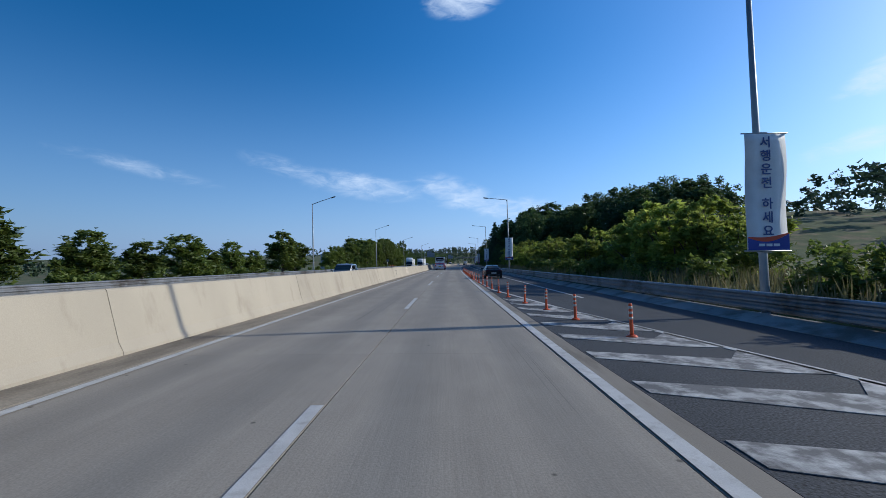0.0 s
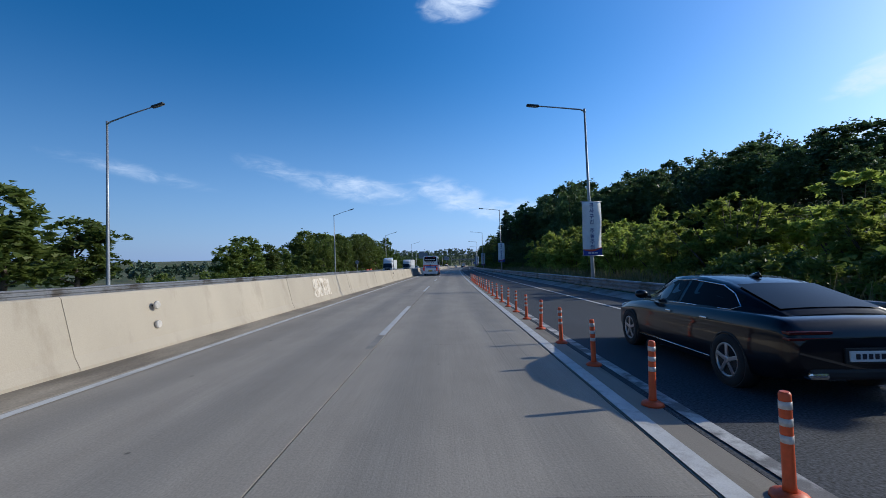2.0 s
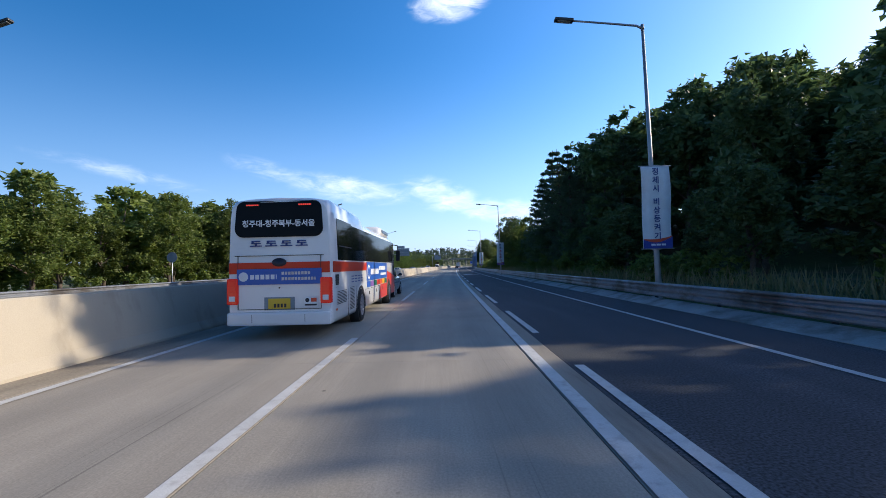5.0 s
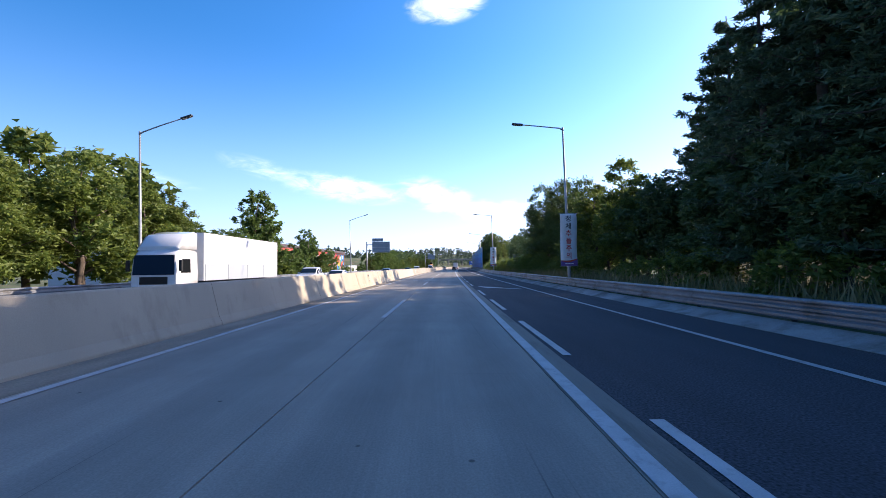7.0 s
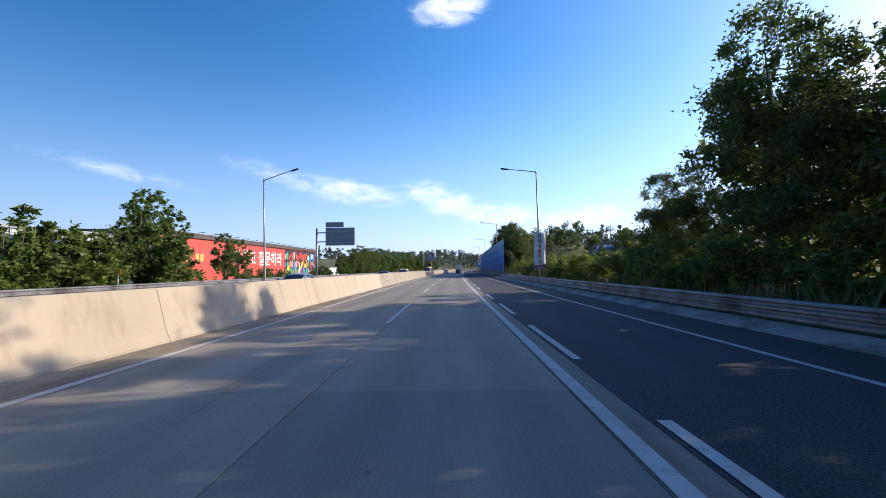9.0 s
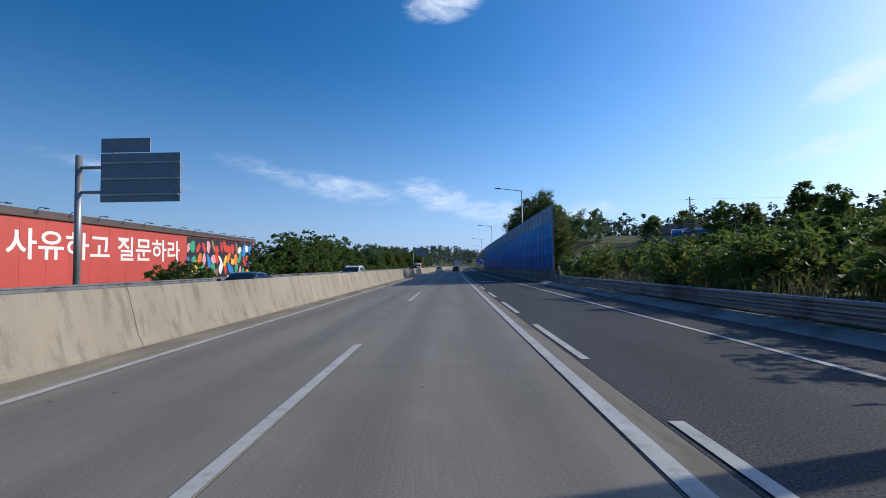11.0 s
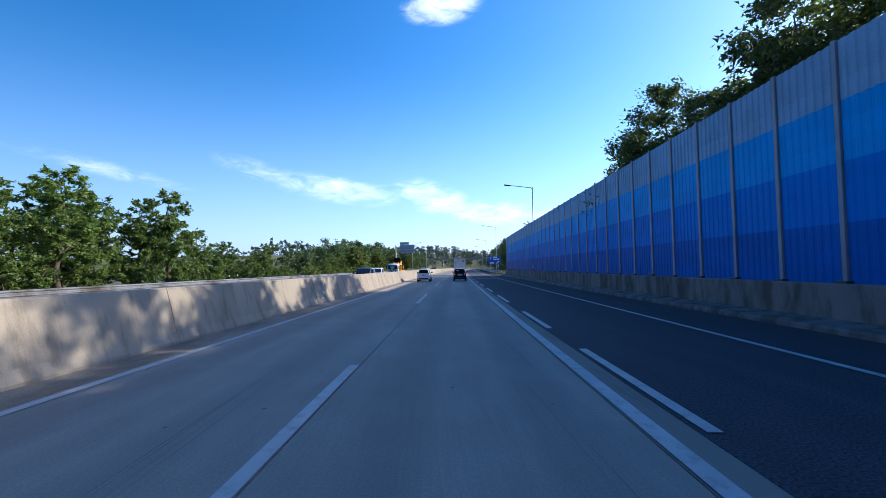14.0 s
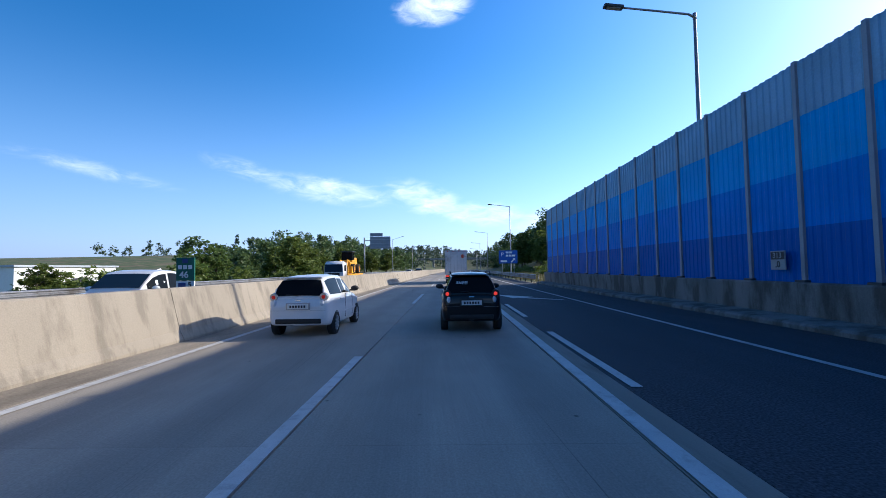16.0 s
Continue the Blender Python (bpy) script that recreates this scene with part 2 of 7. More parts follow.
def paving(name, base, worn, lines=1.0):
    """Tined concrete: long drag marks, worn wheel tracks, scored grooves, tar spots and stains, laid out across each slab."""
    m = bpy.data.materials.new(name)
    m.use_nodes = True
    n, l = m.node_tree.nodes, m.node_tree.links
    b = n["Principled BSDF"]
    b.inputs["Roughness"].default_value = 0.82
    b.inputs["Specular IOR Level"].default_value = 0.35
    geo, tc, info = n.new("ShaderNodeNewGeometry"), n.new("ShaderNodeTexCoord"), n.new("ShaderNodeObjectInfo")
    cross = n.new("ShaderNodeSeparateXYZ")
    l.new(tc.outputs["Object"], cross.inputs[0])

    def calc(op, a, c=None, d=None):
        k = n.new("ShaderNodeMath")
        k.operation = op
        for q, v in enumerate((a, c, d)):
            if v is None:
                continue
            if isinstance(v, (int, float)):
                k.inputs[q].default_value = v
            else:
                l.new(v, k.inputs[q])
        return k.outputs[0]

    def grain(scale, stretch, detail=4.0, rough=0.55):
        mp = n.new("ShaderNodeMapping")
        mp.inputs["Scale"].default_value = stretch
        l.new(geo.outputs["Position"], mp.inputs["Vector"])
        t = n.new("ShaderNodeTexNoise")
        t.inputs["Scale"].default_value, t.inputs["Detail"].default_value, t.inputs["Roughness"].default_value = scale, detail, rough
        l.new(mp.outputs[0], t.inputs["Vector"])
        return t.outputs[0]

    def ramp(out, lo, hi, a, c):
        r = n.new("ShaderNodeMapRange")
        r.inputs["From Min"].default_value, r.inputs["From Max"].default_value = lo, hi
        r.inputs["To Min"].default_value, r.inputs["To Max"].default_value = a, c
        l.new(out, r.inputs["Value"])
        return r.outputs[0]

    cloud = grain(0.5, (1.6, 0.22, 1), 5)
    drag = grain(1.0, (26.0, 0.5, 1), 3, 0.7)
    fine = grain(48.0, (1, 0.8, 1), 3)
    score = grain(1.0, (34.0, 0.09, 1), 3)
    blotch = grain(1.3, (1, 0.6, 1), 5, 0.6)
    track = None
    for mid, half in ((0.95, 0.5), (2.75, 0.5)):
        bell = calc("MAXIMUM", calc("SUBTRACT", 1.0, calc("POWER", calc("ABSOLUTE", calc("DIVIDE", calc("SUBTRACT", cross.outputs[0], mid), half)), 2.0)), 0.0)
        track = bell if track is None else calc("ADD", track, bell)
    band = calc("MAXIMUM", calc("SUBTRACT", 1.0, calc("POWER", calc("ABSOLUTE", calc("DIVIDE", calc("SUBTRACT", cross.outputs[0], 2.75), 0.34)), 4.0)), 0.0)
    grooves = calc("MULTIPLY", calc("MULTIPLY", ramp(score, 0.60, 0.66, 0.0, 1.0), band), calc("MULTIPLY", ramp(cloud, 0.45, 0.56, 0.0, 1.0), 0.4 * lines))
    value = calc("MULTIPLY", ramp(cloud, 0.3, 0.7, 0.87, 1.13), ramp(drag, 0.3, 0.7, 0.95, 1.05))
    value = calc("MULTIPLY", value, ramp(fine, 0.3, 0.7, 0.86, 1.14))
    value = calc("MULTIPLY", value, ramp(info.outputs["Random"], 0.0, 1.0, 0.965, 1.035))
    value = calc("MULTIPLY", value, calc("MULTIPLY", ramp(blotch, 0.3, 0.7, 0.93, 1.07), calc("SUBTRACT", 1.0, grooves)))
    spots = n.new("ShaderNodeTexVoronoi")
    spots.inputs["Scale"].default_value = 1.7
    l.new(geo.outputs["Position"], spots.inputs["Vector"])
    pick = n.new("ShaderNodeSeparateColor")
    l.new(spots.outputs["Color"], pick.inputs[0])
    tar = calc("MULTIPLY", ramp(spots.outputs["Distance"], 0.035, 0.06, 1.0, 0.0), ramp(pick.outputs[0], 0.5, 0.52, 0.0, 0.6))
    value = calc("MULTIPLY", value, calc("SUBTRACT", 1.0, tar))
    mx = n.new("ShaderNodeMix")
    mx.data_type = "RGBA"
    l.new(calc("MULTIPLY", track, ramp(cloud, 0.35, 0.6, 0.25, 0.8)), mx.inputs["Factor"])
    mx.inputs["A"].default_value, mx.inputs["B"].default_value = (*base, 1), (*worn, 1)
    sc = n.new("ShaderNodeVectorMath")
    sc.operation = "SCALE"
    l.new(mx.outputs["Result"], sc.inputs[0]), l.new(value, sc.inputs["Scale"])
    l.new(sc.outputs[0], b.inputs["Base Color"])
    bp = n.new("ShaderNodeBump")
    bp.inputs["Strength"].default_value, bp.inputs["Distance"].default_value = 0.25, 0.006
    l.new(calc("ADD", drag, fine), bp.inputs["Height"]), l.new(bp.outputs[0], b.inputs["Normal"])
    return m


SLAB = paving("road_concrete", (0.318, 0.287, 0.238), (0.23, 0.214, 0.184))
# darker tone for the slabs between s 205 and 283
SLAB_DARK = paving("older_road_concrete", (0.25, 0.232, 0.2), (0.178, 0.168, 0.148))
SLAB_NEW = paving("repaired_road_concrete", (0.25, 0.235, 0.208), (0.208, 0.2, 0.183), 0.3)
EDGE_STRIP = material("edge_strip_concrete", (0.255, 0.228, 0.185), 0.88, vary=0.1, scale=1.0, fine=60, bump=0.3, second=(0.19, 0.165, 0.13), patch=0.35, patch_scale=1.2, stretch=(2.0, 0.3, 1))
ASPHALT = material("asphalt", (0.04, 0.045, 0.053), 0.9, vary=0.2, grit=0.85, scale=0.7, fine=34, bump=0.8, second=(0.05, 0.054, 0.063), patch=0.3, patch_scale=0.3, stretch=(1.4, 0.15, 1))
BED = material("joint_filler", (0.035, 0.033, 0.03), 0.95, vary=0.2)
GUTTER = material("gutter_concrete", (0.34, 0.33, 0.31), 0.9, vary=0.16, scale=0.8, fine=30, bump=0.3, second=(0.17, 0.155, 0.13), patch=0.4, patch_scale=0.6, spread=0.06)
STAINED = material("stained_parapet_concrete", (0.19, 0.19, 0.185), 0.9, vary=0.18, scale=0.9, fine=28, bump=0.4, second=(0.09, 0.085, 0.075), patch=0.5, patch_scale=1.4, spread=0.08, stretch=(1, 1, 0.3))
# brown leaf litter, darkened in its colour for the shade under the rail
SHADED_LITTER = material("leaf_litter", (0.05, 0.038, 0.026), 1.0, vary=0.4, scale=4, fine=30, bump=0.8, second=(0.16, 0.085, 0.04), patch=0.3, patch_scale=3)
GRIT = material("gritty_verge", (0.27, 0.235, 0.18), 0.95, vary=0.25, scale=1.5, fine=25, bump=0.6, second=(0.17, 0.145, 0.11), patch=0.4, patch_scale=0.5, stretch=(1, 0.3, 1))
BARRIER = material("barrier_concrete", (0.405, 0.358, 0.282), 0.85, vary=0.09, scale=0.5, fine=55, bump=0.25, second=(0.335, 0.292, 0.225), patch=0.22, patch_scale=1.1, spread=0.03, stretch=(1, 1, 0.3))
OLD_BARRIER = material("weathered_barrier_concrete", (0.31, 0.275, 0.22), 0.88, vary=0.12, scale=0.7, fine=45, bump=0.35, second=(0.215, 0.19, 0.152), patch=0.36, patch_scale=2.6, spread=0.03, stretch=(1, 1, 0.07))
FLAKED = material("flaked_pale_render", (0.6, 0.55, 0.47), 0.95, vary=0.2, scale=3, fine=25, bump=0.9, second=(0.36, 0.3, 0.22), patch=0.45, patch_scale=3.5)
PAINT = material("road_paint", (0.53, 0.53, 0.51), 0.7, vary=0.12, scale=2, fine=70, bump=0.2, second=(0.42, 0.41, 0.39), patch=0.3, patch_scale=5.0)
GHOST = material("sealed_concrete", (0.25, 0.236, 0.205), 0.8, vary=0.2, scale=3, fine=40, second=(0.21, 0.2, 0.175), patch=0.4, patch_scale=4)
WORN = material("worn_road_paint", (0.5, 0.5, 0.48), 0.8, vary=0.2, scale=2, fine=70, bump=0.3, second=(0.15, 0.148, 0.145), patch=0.62, patch_scale=2.2)
STEEL = material("galvanised_steel", (0.42, 0.44, 0.46), 0.45, 0.75, vary=0.12, scale=1.2, fine=20, second=(0.25, 0.25, 0.25), patch=0.2)
POLE = material("grey_painted_steel", (0.3, 0.32, 0.34), 0.45, 0.5, vary=0.06)
# rail steel with a base darkened for its back-lit face, in dark patches
RAIL = material("weathered_guard_rail", (0.24, 0.25, 0.265), 0.5, 0.5, vary=0.15, scale=1.2, fine=20, second=(0.1, 0.09, 0.08), patch=0.35)
SIGN_BACK = material("grey_sign_back", (0.25, 0.28, 0.32), 0.6, 0.3, vary=0.1)
DARK_STEEL = material("dark_steel", (0.05, 0.055, 0.06), 0.5, 0.4, vary=0.15)
ORANGE = material("orange_rubber", (0.62, 0.09, 0.02), 0.5, vary=0.12, scale=4, fine=30)
BAND = material("reflective_band", (0.55, 0.52, 0.48), 0.35, vary=0.2, scale=6)
GROUND = material("rough_ground", (0.07, 0.1, 0.03), 1.0, vary=0.3, scale=0.3, fine=6, bump=0.5, second=(0.14, 0.11, 0.06), patch=0.4, patch_scale=0.15)
LEAF = leafy("broad_leaves", (0.08, 0.125, 0.022), (0.18, 0.225, 0.045), 0.5)
LEAF_MID = leafy("mid_green_leaves", (0.085, 0.15, 0.03), (0.16, 0.235, 0.055), 0.5)
LEAF_ROBINIA = leafy("robinia_leaves", (0.05, 0.09, 0.02), (0.105, 0.15, 0.035), 0.4)
LEAF_FRESH = leafy("fresh_leaves", (0.235, 0.305, 0.045), (0.38, 0.43, 0.1), 0.68)
LEAF_DARK = leafy("dark_leaves", (0.07, 0.12, 0.042), (0.12, 0.18, 0.06), 0.4)
NEEDLE = leafy("pine_needles", (0.062, 0.105, 0.055), (0.1, 0.155, 0.07), 0.3)
# the haze of the distance is mixed into this leaf colour
FAR_LEAF = leafy("hazy_far_leaves", (0.05, 0.085, 0.05), (0.075, 0.115, 0.065), 0.2)
GRASS = leafy("dry_grass", (0.13, 0.14, 0.05), (0.26, 0.21, 0.1), 0.3)
BARK = material("bark", (0.09, 0.07, 0.055), 0.9, vary=0.3, scale=5, fine=30, bump=0.8)
RED_WALL = material("red_metal_cladding", (0.5, 0.075, 0.06), 0.5, vary=0.06, scale=0.6, spread=0.04)
GREY_WALL = material("grey_metal_cladding", (0.36, 0.4, 0.45), 0.5, vary=0.06, scale=0.6, spread=0.04)
ROOF_TRIM = material("brown_metal_trim", (0.09, 0.065, 0.06), 0.5, vary=0.1)
WHITE = material("white_paint", (0.8, 0.8, 0.79), 0.4, vary=0.03)
NAVY = material("navy_print", (0.03, 0.06, 0.22), 0.5, vary=0.05)
RED_INK = material("red_print", (0.55, 0.03, 0.03), 0.5, vary=0.05)
BLACK_INK = material("black_print", (0.02, 0.02, 0.03), 0.5, vary=0.05)
CLOTH = material("banner_cloth", (0.74, 0.75, 0.76), 0.7, vary=0.06, scale=3)
BANDS = [material("deep_blue_panel", (0.003, 0.12, 0.48), 0.5, 0.0, spec=0.12, vary=0.08, scale=0.8, fine=22, spread=0.06),
         material("blue_panel", (0.004, 0.2, 0.68), 0.5, 0.0, spec=0.12, vary=0.08, scale=0.8, fine=22, spread=0.06),
         material("sky_blue_panel", (0.016, 0.33, 0.8), 0.5, 0.0, spec=0.12, vary=0.08, scale=0.8, fine=22, spread=0.06),
         material("grey_blue_panel", (0.2, 0.39, 0.58), 0.5, 0.0, spec=0.2, vary=0.12, scale=0.8, fine=22, spread=0.08)]
WALL_POST = material("blue_grey_wall_post", (0.2, 0.25, 0.31), 0.5, 0.3, vary=0.12, scale=1.5)


# ---- mesh helpers ----
def part(name, bm, mat, parent=None, label=""):
    """Links a bmesh as one mesh object under a thing or a part."""
    me = bpy.data.meshes.new(name)
    bm.to_mesh(me)
    bm.free()
    me.materials.append(mat)
    ob = new(name, me)
    if parent:
        ob.parent = parent
    if label:
        ob["label"] = label
    return ob


def raw(name, verts, faces, mat, parent=None, label="", smooth=False):
    me = bpy.data.meshes.new(name)
    me.from_pydata([tuple(map(float, v)) for v in verts], [], faces)
    me.materials.append(mat)
    if smooth:
        me.polygons.foreach_set("use_smooth", [True] * len(me.polygons))
    ob = new(name, me)
    if parent:
        ob.parent = parent
    if label:
        ob["label"] = label
    return ob


def empty(name, m, label="", category="", group="", kind=""):
    ob = new(name)
    ob.matrix_basis = m
    ob.empty_display_size = 0.2
    return tagged(ob, label, category, group, kind)


def box(x0, x1, y0, y1, z0, z1, bevel=0.0, bm=None):
    own = bmesh.new()
    bmesh.ops.create_cube(own, size=1, matrix=Matrix.Translation(((x0 + x1) / 2, (y0 + y1) / 2, (z0 + z1) / 2)) @ Matrix.Diagonal((x1 - x0, y1 - y0, z1 - z0, 1)))
    if bevel:
        bmesh.ops.bevel(own, geom=own.edges[:], offset=bevel, segments=2, affect="EDGES", profile=0.6)
    return own if bm is None else merge(bm, own)


def merge(bm, other):
    me = bpy.data.meshes.new("join")
    other.to_mesh(me)
    other.free()
    bm.from_mesh(me)
    bpy.data.meshes.remove(me)
    return bm


def tube(points, radii, sides=10):
    """A round bar through points, with its ends closed."""
    bm = bmesh.new()
    pts = [Vector(p) for p in points]
    rings = []
    for i, p in enumerate(pts):
        d = (pts[min(i + 1, len(pts) - 1)] - pts[max(i - 1, 0)]).normalized()
        a = d.orthogonal().normalized() if abs(d.z) > 0.9 else Vector((-d.y, d.x, 0)).normalized()
        if abs(d.z) > 0.9:
            a = Vector((1, 0, 0))
            a = (a - d * a.dot(d)).normalized()
        b = d.cross(a)
        r = radii[i] if isinstance(radii, (list, tuple)) else radii
        rings.append([bm.verts.new(p + (a * math.cos(t) + b * math.sin(t)) * r) for t in (2 * math.pi * k / sides for k in range(sides))])
    for lo, hi in zip(rings, rings[1:]):
        for k in range(sides):
            f = bm.faces.new((lo[k], lo[(k + 1) % sides], hi[(k + 1) % sides], hi[k]))
            f.smooth = True
    bm.faces.new(rings[0][::-1]), bm.faces.new(rings[-1])
    bmesh.ops.recalc_face_normals(bm, faces=bm.faces[:])
    return bm


def extrude_profile(profile, y0, y1, steps=1, closed=True):
    """A closed profile of (x, z) run along y."""
    bm = bmesh.new()
    rings = [[bm.verts.new((x, y0 + (y1 - y0) * i / steps, z)) for x, z in profile] for i in range(steps + 1)]
    n = len(profile)
    for lo, hi in zip(rings, rings[1:]):
        for k in range(n if closed else n - 1):
            bm.faces.new((lo[k], lo[(k + 1) % n], hi[(k + 1) % n], hi[k]))
    if closed:
        bm.faces.new(rings[0]), bm.faces.new(rings[-1][::-1])
    bmesh.ops.recalc_face_normals(bm, faces=bm.faces[:])
    return bm


def lettering(text, size, mat, parent, m, name="lettering", bold=0.0, column=False, gap=1.15, depth=0.004):
    """Raised letters, centred, as one mesh; in a column, one letter below the other."""
    verts, faces = [], []
    marks = [(c, -i * size * gap) for i, c in enumerate(text)] if column else [(text, 0.0)]
    for mark, dy in marks:
        if not mark.strip():
            continue
        cu = bpy.data.curves.new("letters", "FONT")
        cu.body, cu.size, cu.align_x, cu.align_y, cu.extrude, cu.offset = mark, size, "CENTER", "CENTER", depth, bold
        cu.resolution_u = 3
        ob = bpy.data.objects.new("letters", cu)
        scene.collection.objects.link(ob)
        me = bpy.data.meshes.new_from_object(ob.evaluated_get(bpy.context.evaluated_depsgraph_get()))
        n0 = len(verts)
        verts += [(v.co.x, v.co.y + dy, v.co.z) for v in me.vertices]
        faces += [tuple(n0 + i for i in f.vertices) for f in me.polygons]
        bpy.data.objects.remove(ob)
        bpy.data.meshes.remove(me)
    ob = raw(name, verts, faces, mat, parent)
    ob.matrix_basis = m
    return ob


# ---- ground ----
def smooth(a, b, x):
    t = min(max((x - a) / (b - a), 0.0), 1.0)
    return t * t * (3 - 2 * t)


def ground_z(s, u):
    """The height of the land beside the road."""
    z = -0.12
    # low bank added behind the rail to keep the sun off the gutter
    if 8.8 < u:
        z += 0.55 * smooth(8.9, 10.0, u) * (1 - smooth(262, 268, s))
    if u > 10.2:
        hill = 11.0 * smooth(24, 62, u) * smooth(55, 115, s) * (1 - smooth(172, 212, s))
        slope = 6.0 * smooth(13, 60, u) * smooth(205, 245, s) * (1 - smooth(350, 400, s))
        late = 15.0 * smooth(14, 60, u) * smooth(385, 450, s)
        hill += 5.0 * smooth(17, 29, u) * smooth(128, 150, s) * (1 - smooth(165, 190, s))
        z += 0.2 * smooth(10.2, 13, u) + hill + slope + late + 2.5 * smooth(40, 150, u)
    elif u < -23:
        z -= 2.2 * smooth(23, 42, -u) * (1 - smooth(380, 480, s))
        z += 12.0 * smooth(25, 110, -u) * smooth(420, 560, s)
    z += 20.0 * smooth(820, 1150, s)
    if abs(u) > 24:
        z += 0.35 * noise.noise((s * 0.05, u * 0.05, 3.0))
    return z


SS = [-400, -150, -60, -30] + list(range(-20, 420, 8)) + [430, 450, 480, 520, 570, 640, 740, 900, 1200, 1700, 2600]
UU = [-2200, -1200, -600, -300, -180, -130, -100, -80, -65, -52, -44, -38, -33, -29, -26, -24.5, -23, -15, -5, 5, 8.7, 9.0, 9.3, 9.6, 10.0, 10.5, 11.2, 12, 13, 14.5, 17, 20, 24, 29, 35, 42, 50, 60, 75, 100, 140, 200, 320, 600, 1200, 2200]
verts = [spot(s, u, ground_z(s, u)) for s in SS for u in UU]
W = len(UU)
faces = [(i * W + j, i * W + j + 1, (i + 1) * W + j + 1, (i + 1) * W + j) for i in range(len(SS) - 1) for j in range(W - 1)]
tagged(raw("ground", verts, faces, GROUND, smooth=True), "rough weedy ground rising beside the motorway", "ground", kind="structure")


def strip(name, u0, u1, s0, s1, z, mat, label, category="road", parent=None, step=10.0, thick=0.0, kind="structure"):
    """A strip that follows the road between two offsets, with depth."""
    n = max(1, int((s1 - s0) / step))
    v, f = [], []
    for i in range(n + 1):
        s = s0 + (s1 - s0) * i / n
        v += [spot(s, u0, z - thick), spot(s, u0, z), spot(s, u1, z), spot(s, u1, z - thick)]
    for i in range(n):
        a, b = 4 * i, 4 * i + 4
        f += [(a + 1, a + 2, b + 2, b + 1), (a, a + 1, b + 1, b), (a + 2, a + 3, b + 3, b + 2)]
    f += [(0, 3, 2, 1), (4 * n, 4 * n + 1, 4 * n + 2, 4 * n + 3)]
    return tagged(raw(name, v, f, mat, parent), label, category, kind=kind if not parent else "")


# carriageways: concrete slabs on a bed, asphalt lanes beside them
road = strip("road", -6.6, 2.14, -60, 840, -0.03, BED, "two concrete motorway lanes with dark sawn joints", thick=0.2)
strip("road_asphalt_lane", 2.14, 8.5, -60, 840, 0.0, ASPHALT, "grey asphalt side lane and hard shoulder", thick=0.2)
strip("road_opposite", -20.5, -7.2, -60, 840, 0.0, ASPHALT, "opposite carriageway behind the concrete barrier", thick=0.2)
strip("verge_median", -6.62, -5.78, -60, 840, 0.006, GRIT, "gritty dusty strip along the foot of the barrier", "verge", thick=0.05)
kerb_run = empty("gutter", Matrix.Identity(4), "pale concrete gutter that slopes up to the crash barrier", "gutter", kind="structure")
gut = None
for i in range(54):
    bm = None
    if gut is None:
        bm = extrude_profile([(7.82, -0.06), (7.82, 0.012), (7.95, 0.035), (8.5, 0.19), (8.58, 0.2), (8.66, 0.17), (8.66, -0.06)], 0.002, 5.998)
        for v in bm.verts:
            v.co.y *= 1 - BEND * v.co.x
        ob = part("gutter_stone", bm, GUTTER, kerb_run)
        gut = ob.data
    else:
        ob = new("gutter_stone", gut)
        ob.parent = kerb_run
    ob.matrix_basis = along(-56 + i * 6.0, 0)
# litter strip that also gives the gap below the beam its painted shade
strip("leaf_litter", 8.66, 9.12, -60, 268, 0.1, SHADED_LITTER, "leaf litter and grit behind the kerb, darkened for the shade under the rail", "verge", thick=0.3)
strip("edge_strip", 1.6, 2.13, -60, 840, 0.0, EDGE_STRIP, "narrow brown-grey concrete edge strip between the lanes", "road", thick=0.05)


# ---- road markings ----
def marking(name, points, mat=None, label="white painted road line", z=0.012):
    """A painted shape on the road from its corners (s, u)."""
    v = [spot(s, u, z) for s, u in points] + [spot(s, u, z - 0.008) for s, u in points]
    n = len(points)
    f = [tuple(range(n)), tuple(range(2 * n - 1, n - 1, -1))] + [(i, n + i, n + (i + 1) % n, (i + 1) % n) for i in range(n)]
    ob = raw(name, v, f, mat or PAINT)
    bm = bmesh.new()
    bm.from_mesh(ob.data)
    bmesh.ops.recalc_face_normals(bm, faces=bm.faces[:])
    bm.to_mesh(ob.data)
    bm.free()
    return tagged(ob, label, "road marking", kind="structure")


def line(name, u, s0, s1, width=0.15, mat=None, label="white painted road line", z=0.012, step=12.0):
    n = max(1, int((s1 - s0) / step))
    v, f = [], []
    for i in range(n + 1):
        s = s0 + (s1 - s0) * i / n
        v += [spot(s, u - width / 2, z), spot(s, u + width / 2, z)]
    f = [(2 * i, 2 * i + 1, 2 * i + 3, 2 * i + 2) for i in range(n)]
    return tagged(raw(name, v, f, mat or PAINT), label, "road marking", kind="structure")


for a, b in ((-60, 205.3), (206.65, 218.9), (219.6, 264.6), (266.3, 900)):
    line("edge_line", -5.6, a, b, 0.16, label="solid white edge line beside the barrier")
line("lane_line", 1.72, -60, 840, 0.2, label="solid white line along the asphalt lane")
for far in (5.1, 20.8, 40.2, 58.6, 75.97, 94.9, 112.5, 130.3, 148.0, 166.6, 191.2, 208.5, 225.6, 238.0, 256.3, 275.0, 295.6, 315.3, 336.0, 355.3):
    line("lane_dash", -1.98, far - {20.8: 5.0, 336.0: 10.0}.get(far, 7.3), far, 0.16, label="white dash between the two concrete lanes")
    if far in (58.6, 94.9, 256.3, 275.0, 315.3):
        line("worn_dash", -1.99, far - 9.0, far - 7.32, 0.15, GHOST, "dark sealed patch where an old dash has worn away", z=0.004)
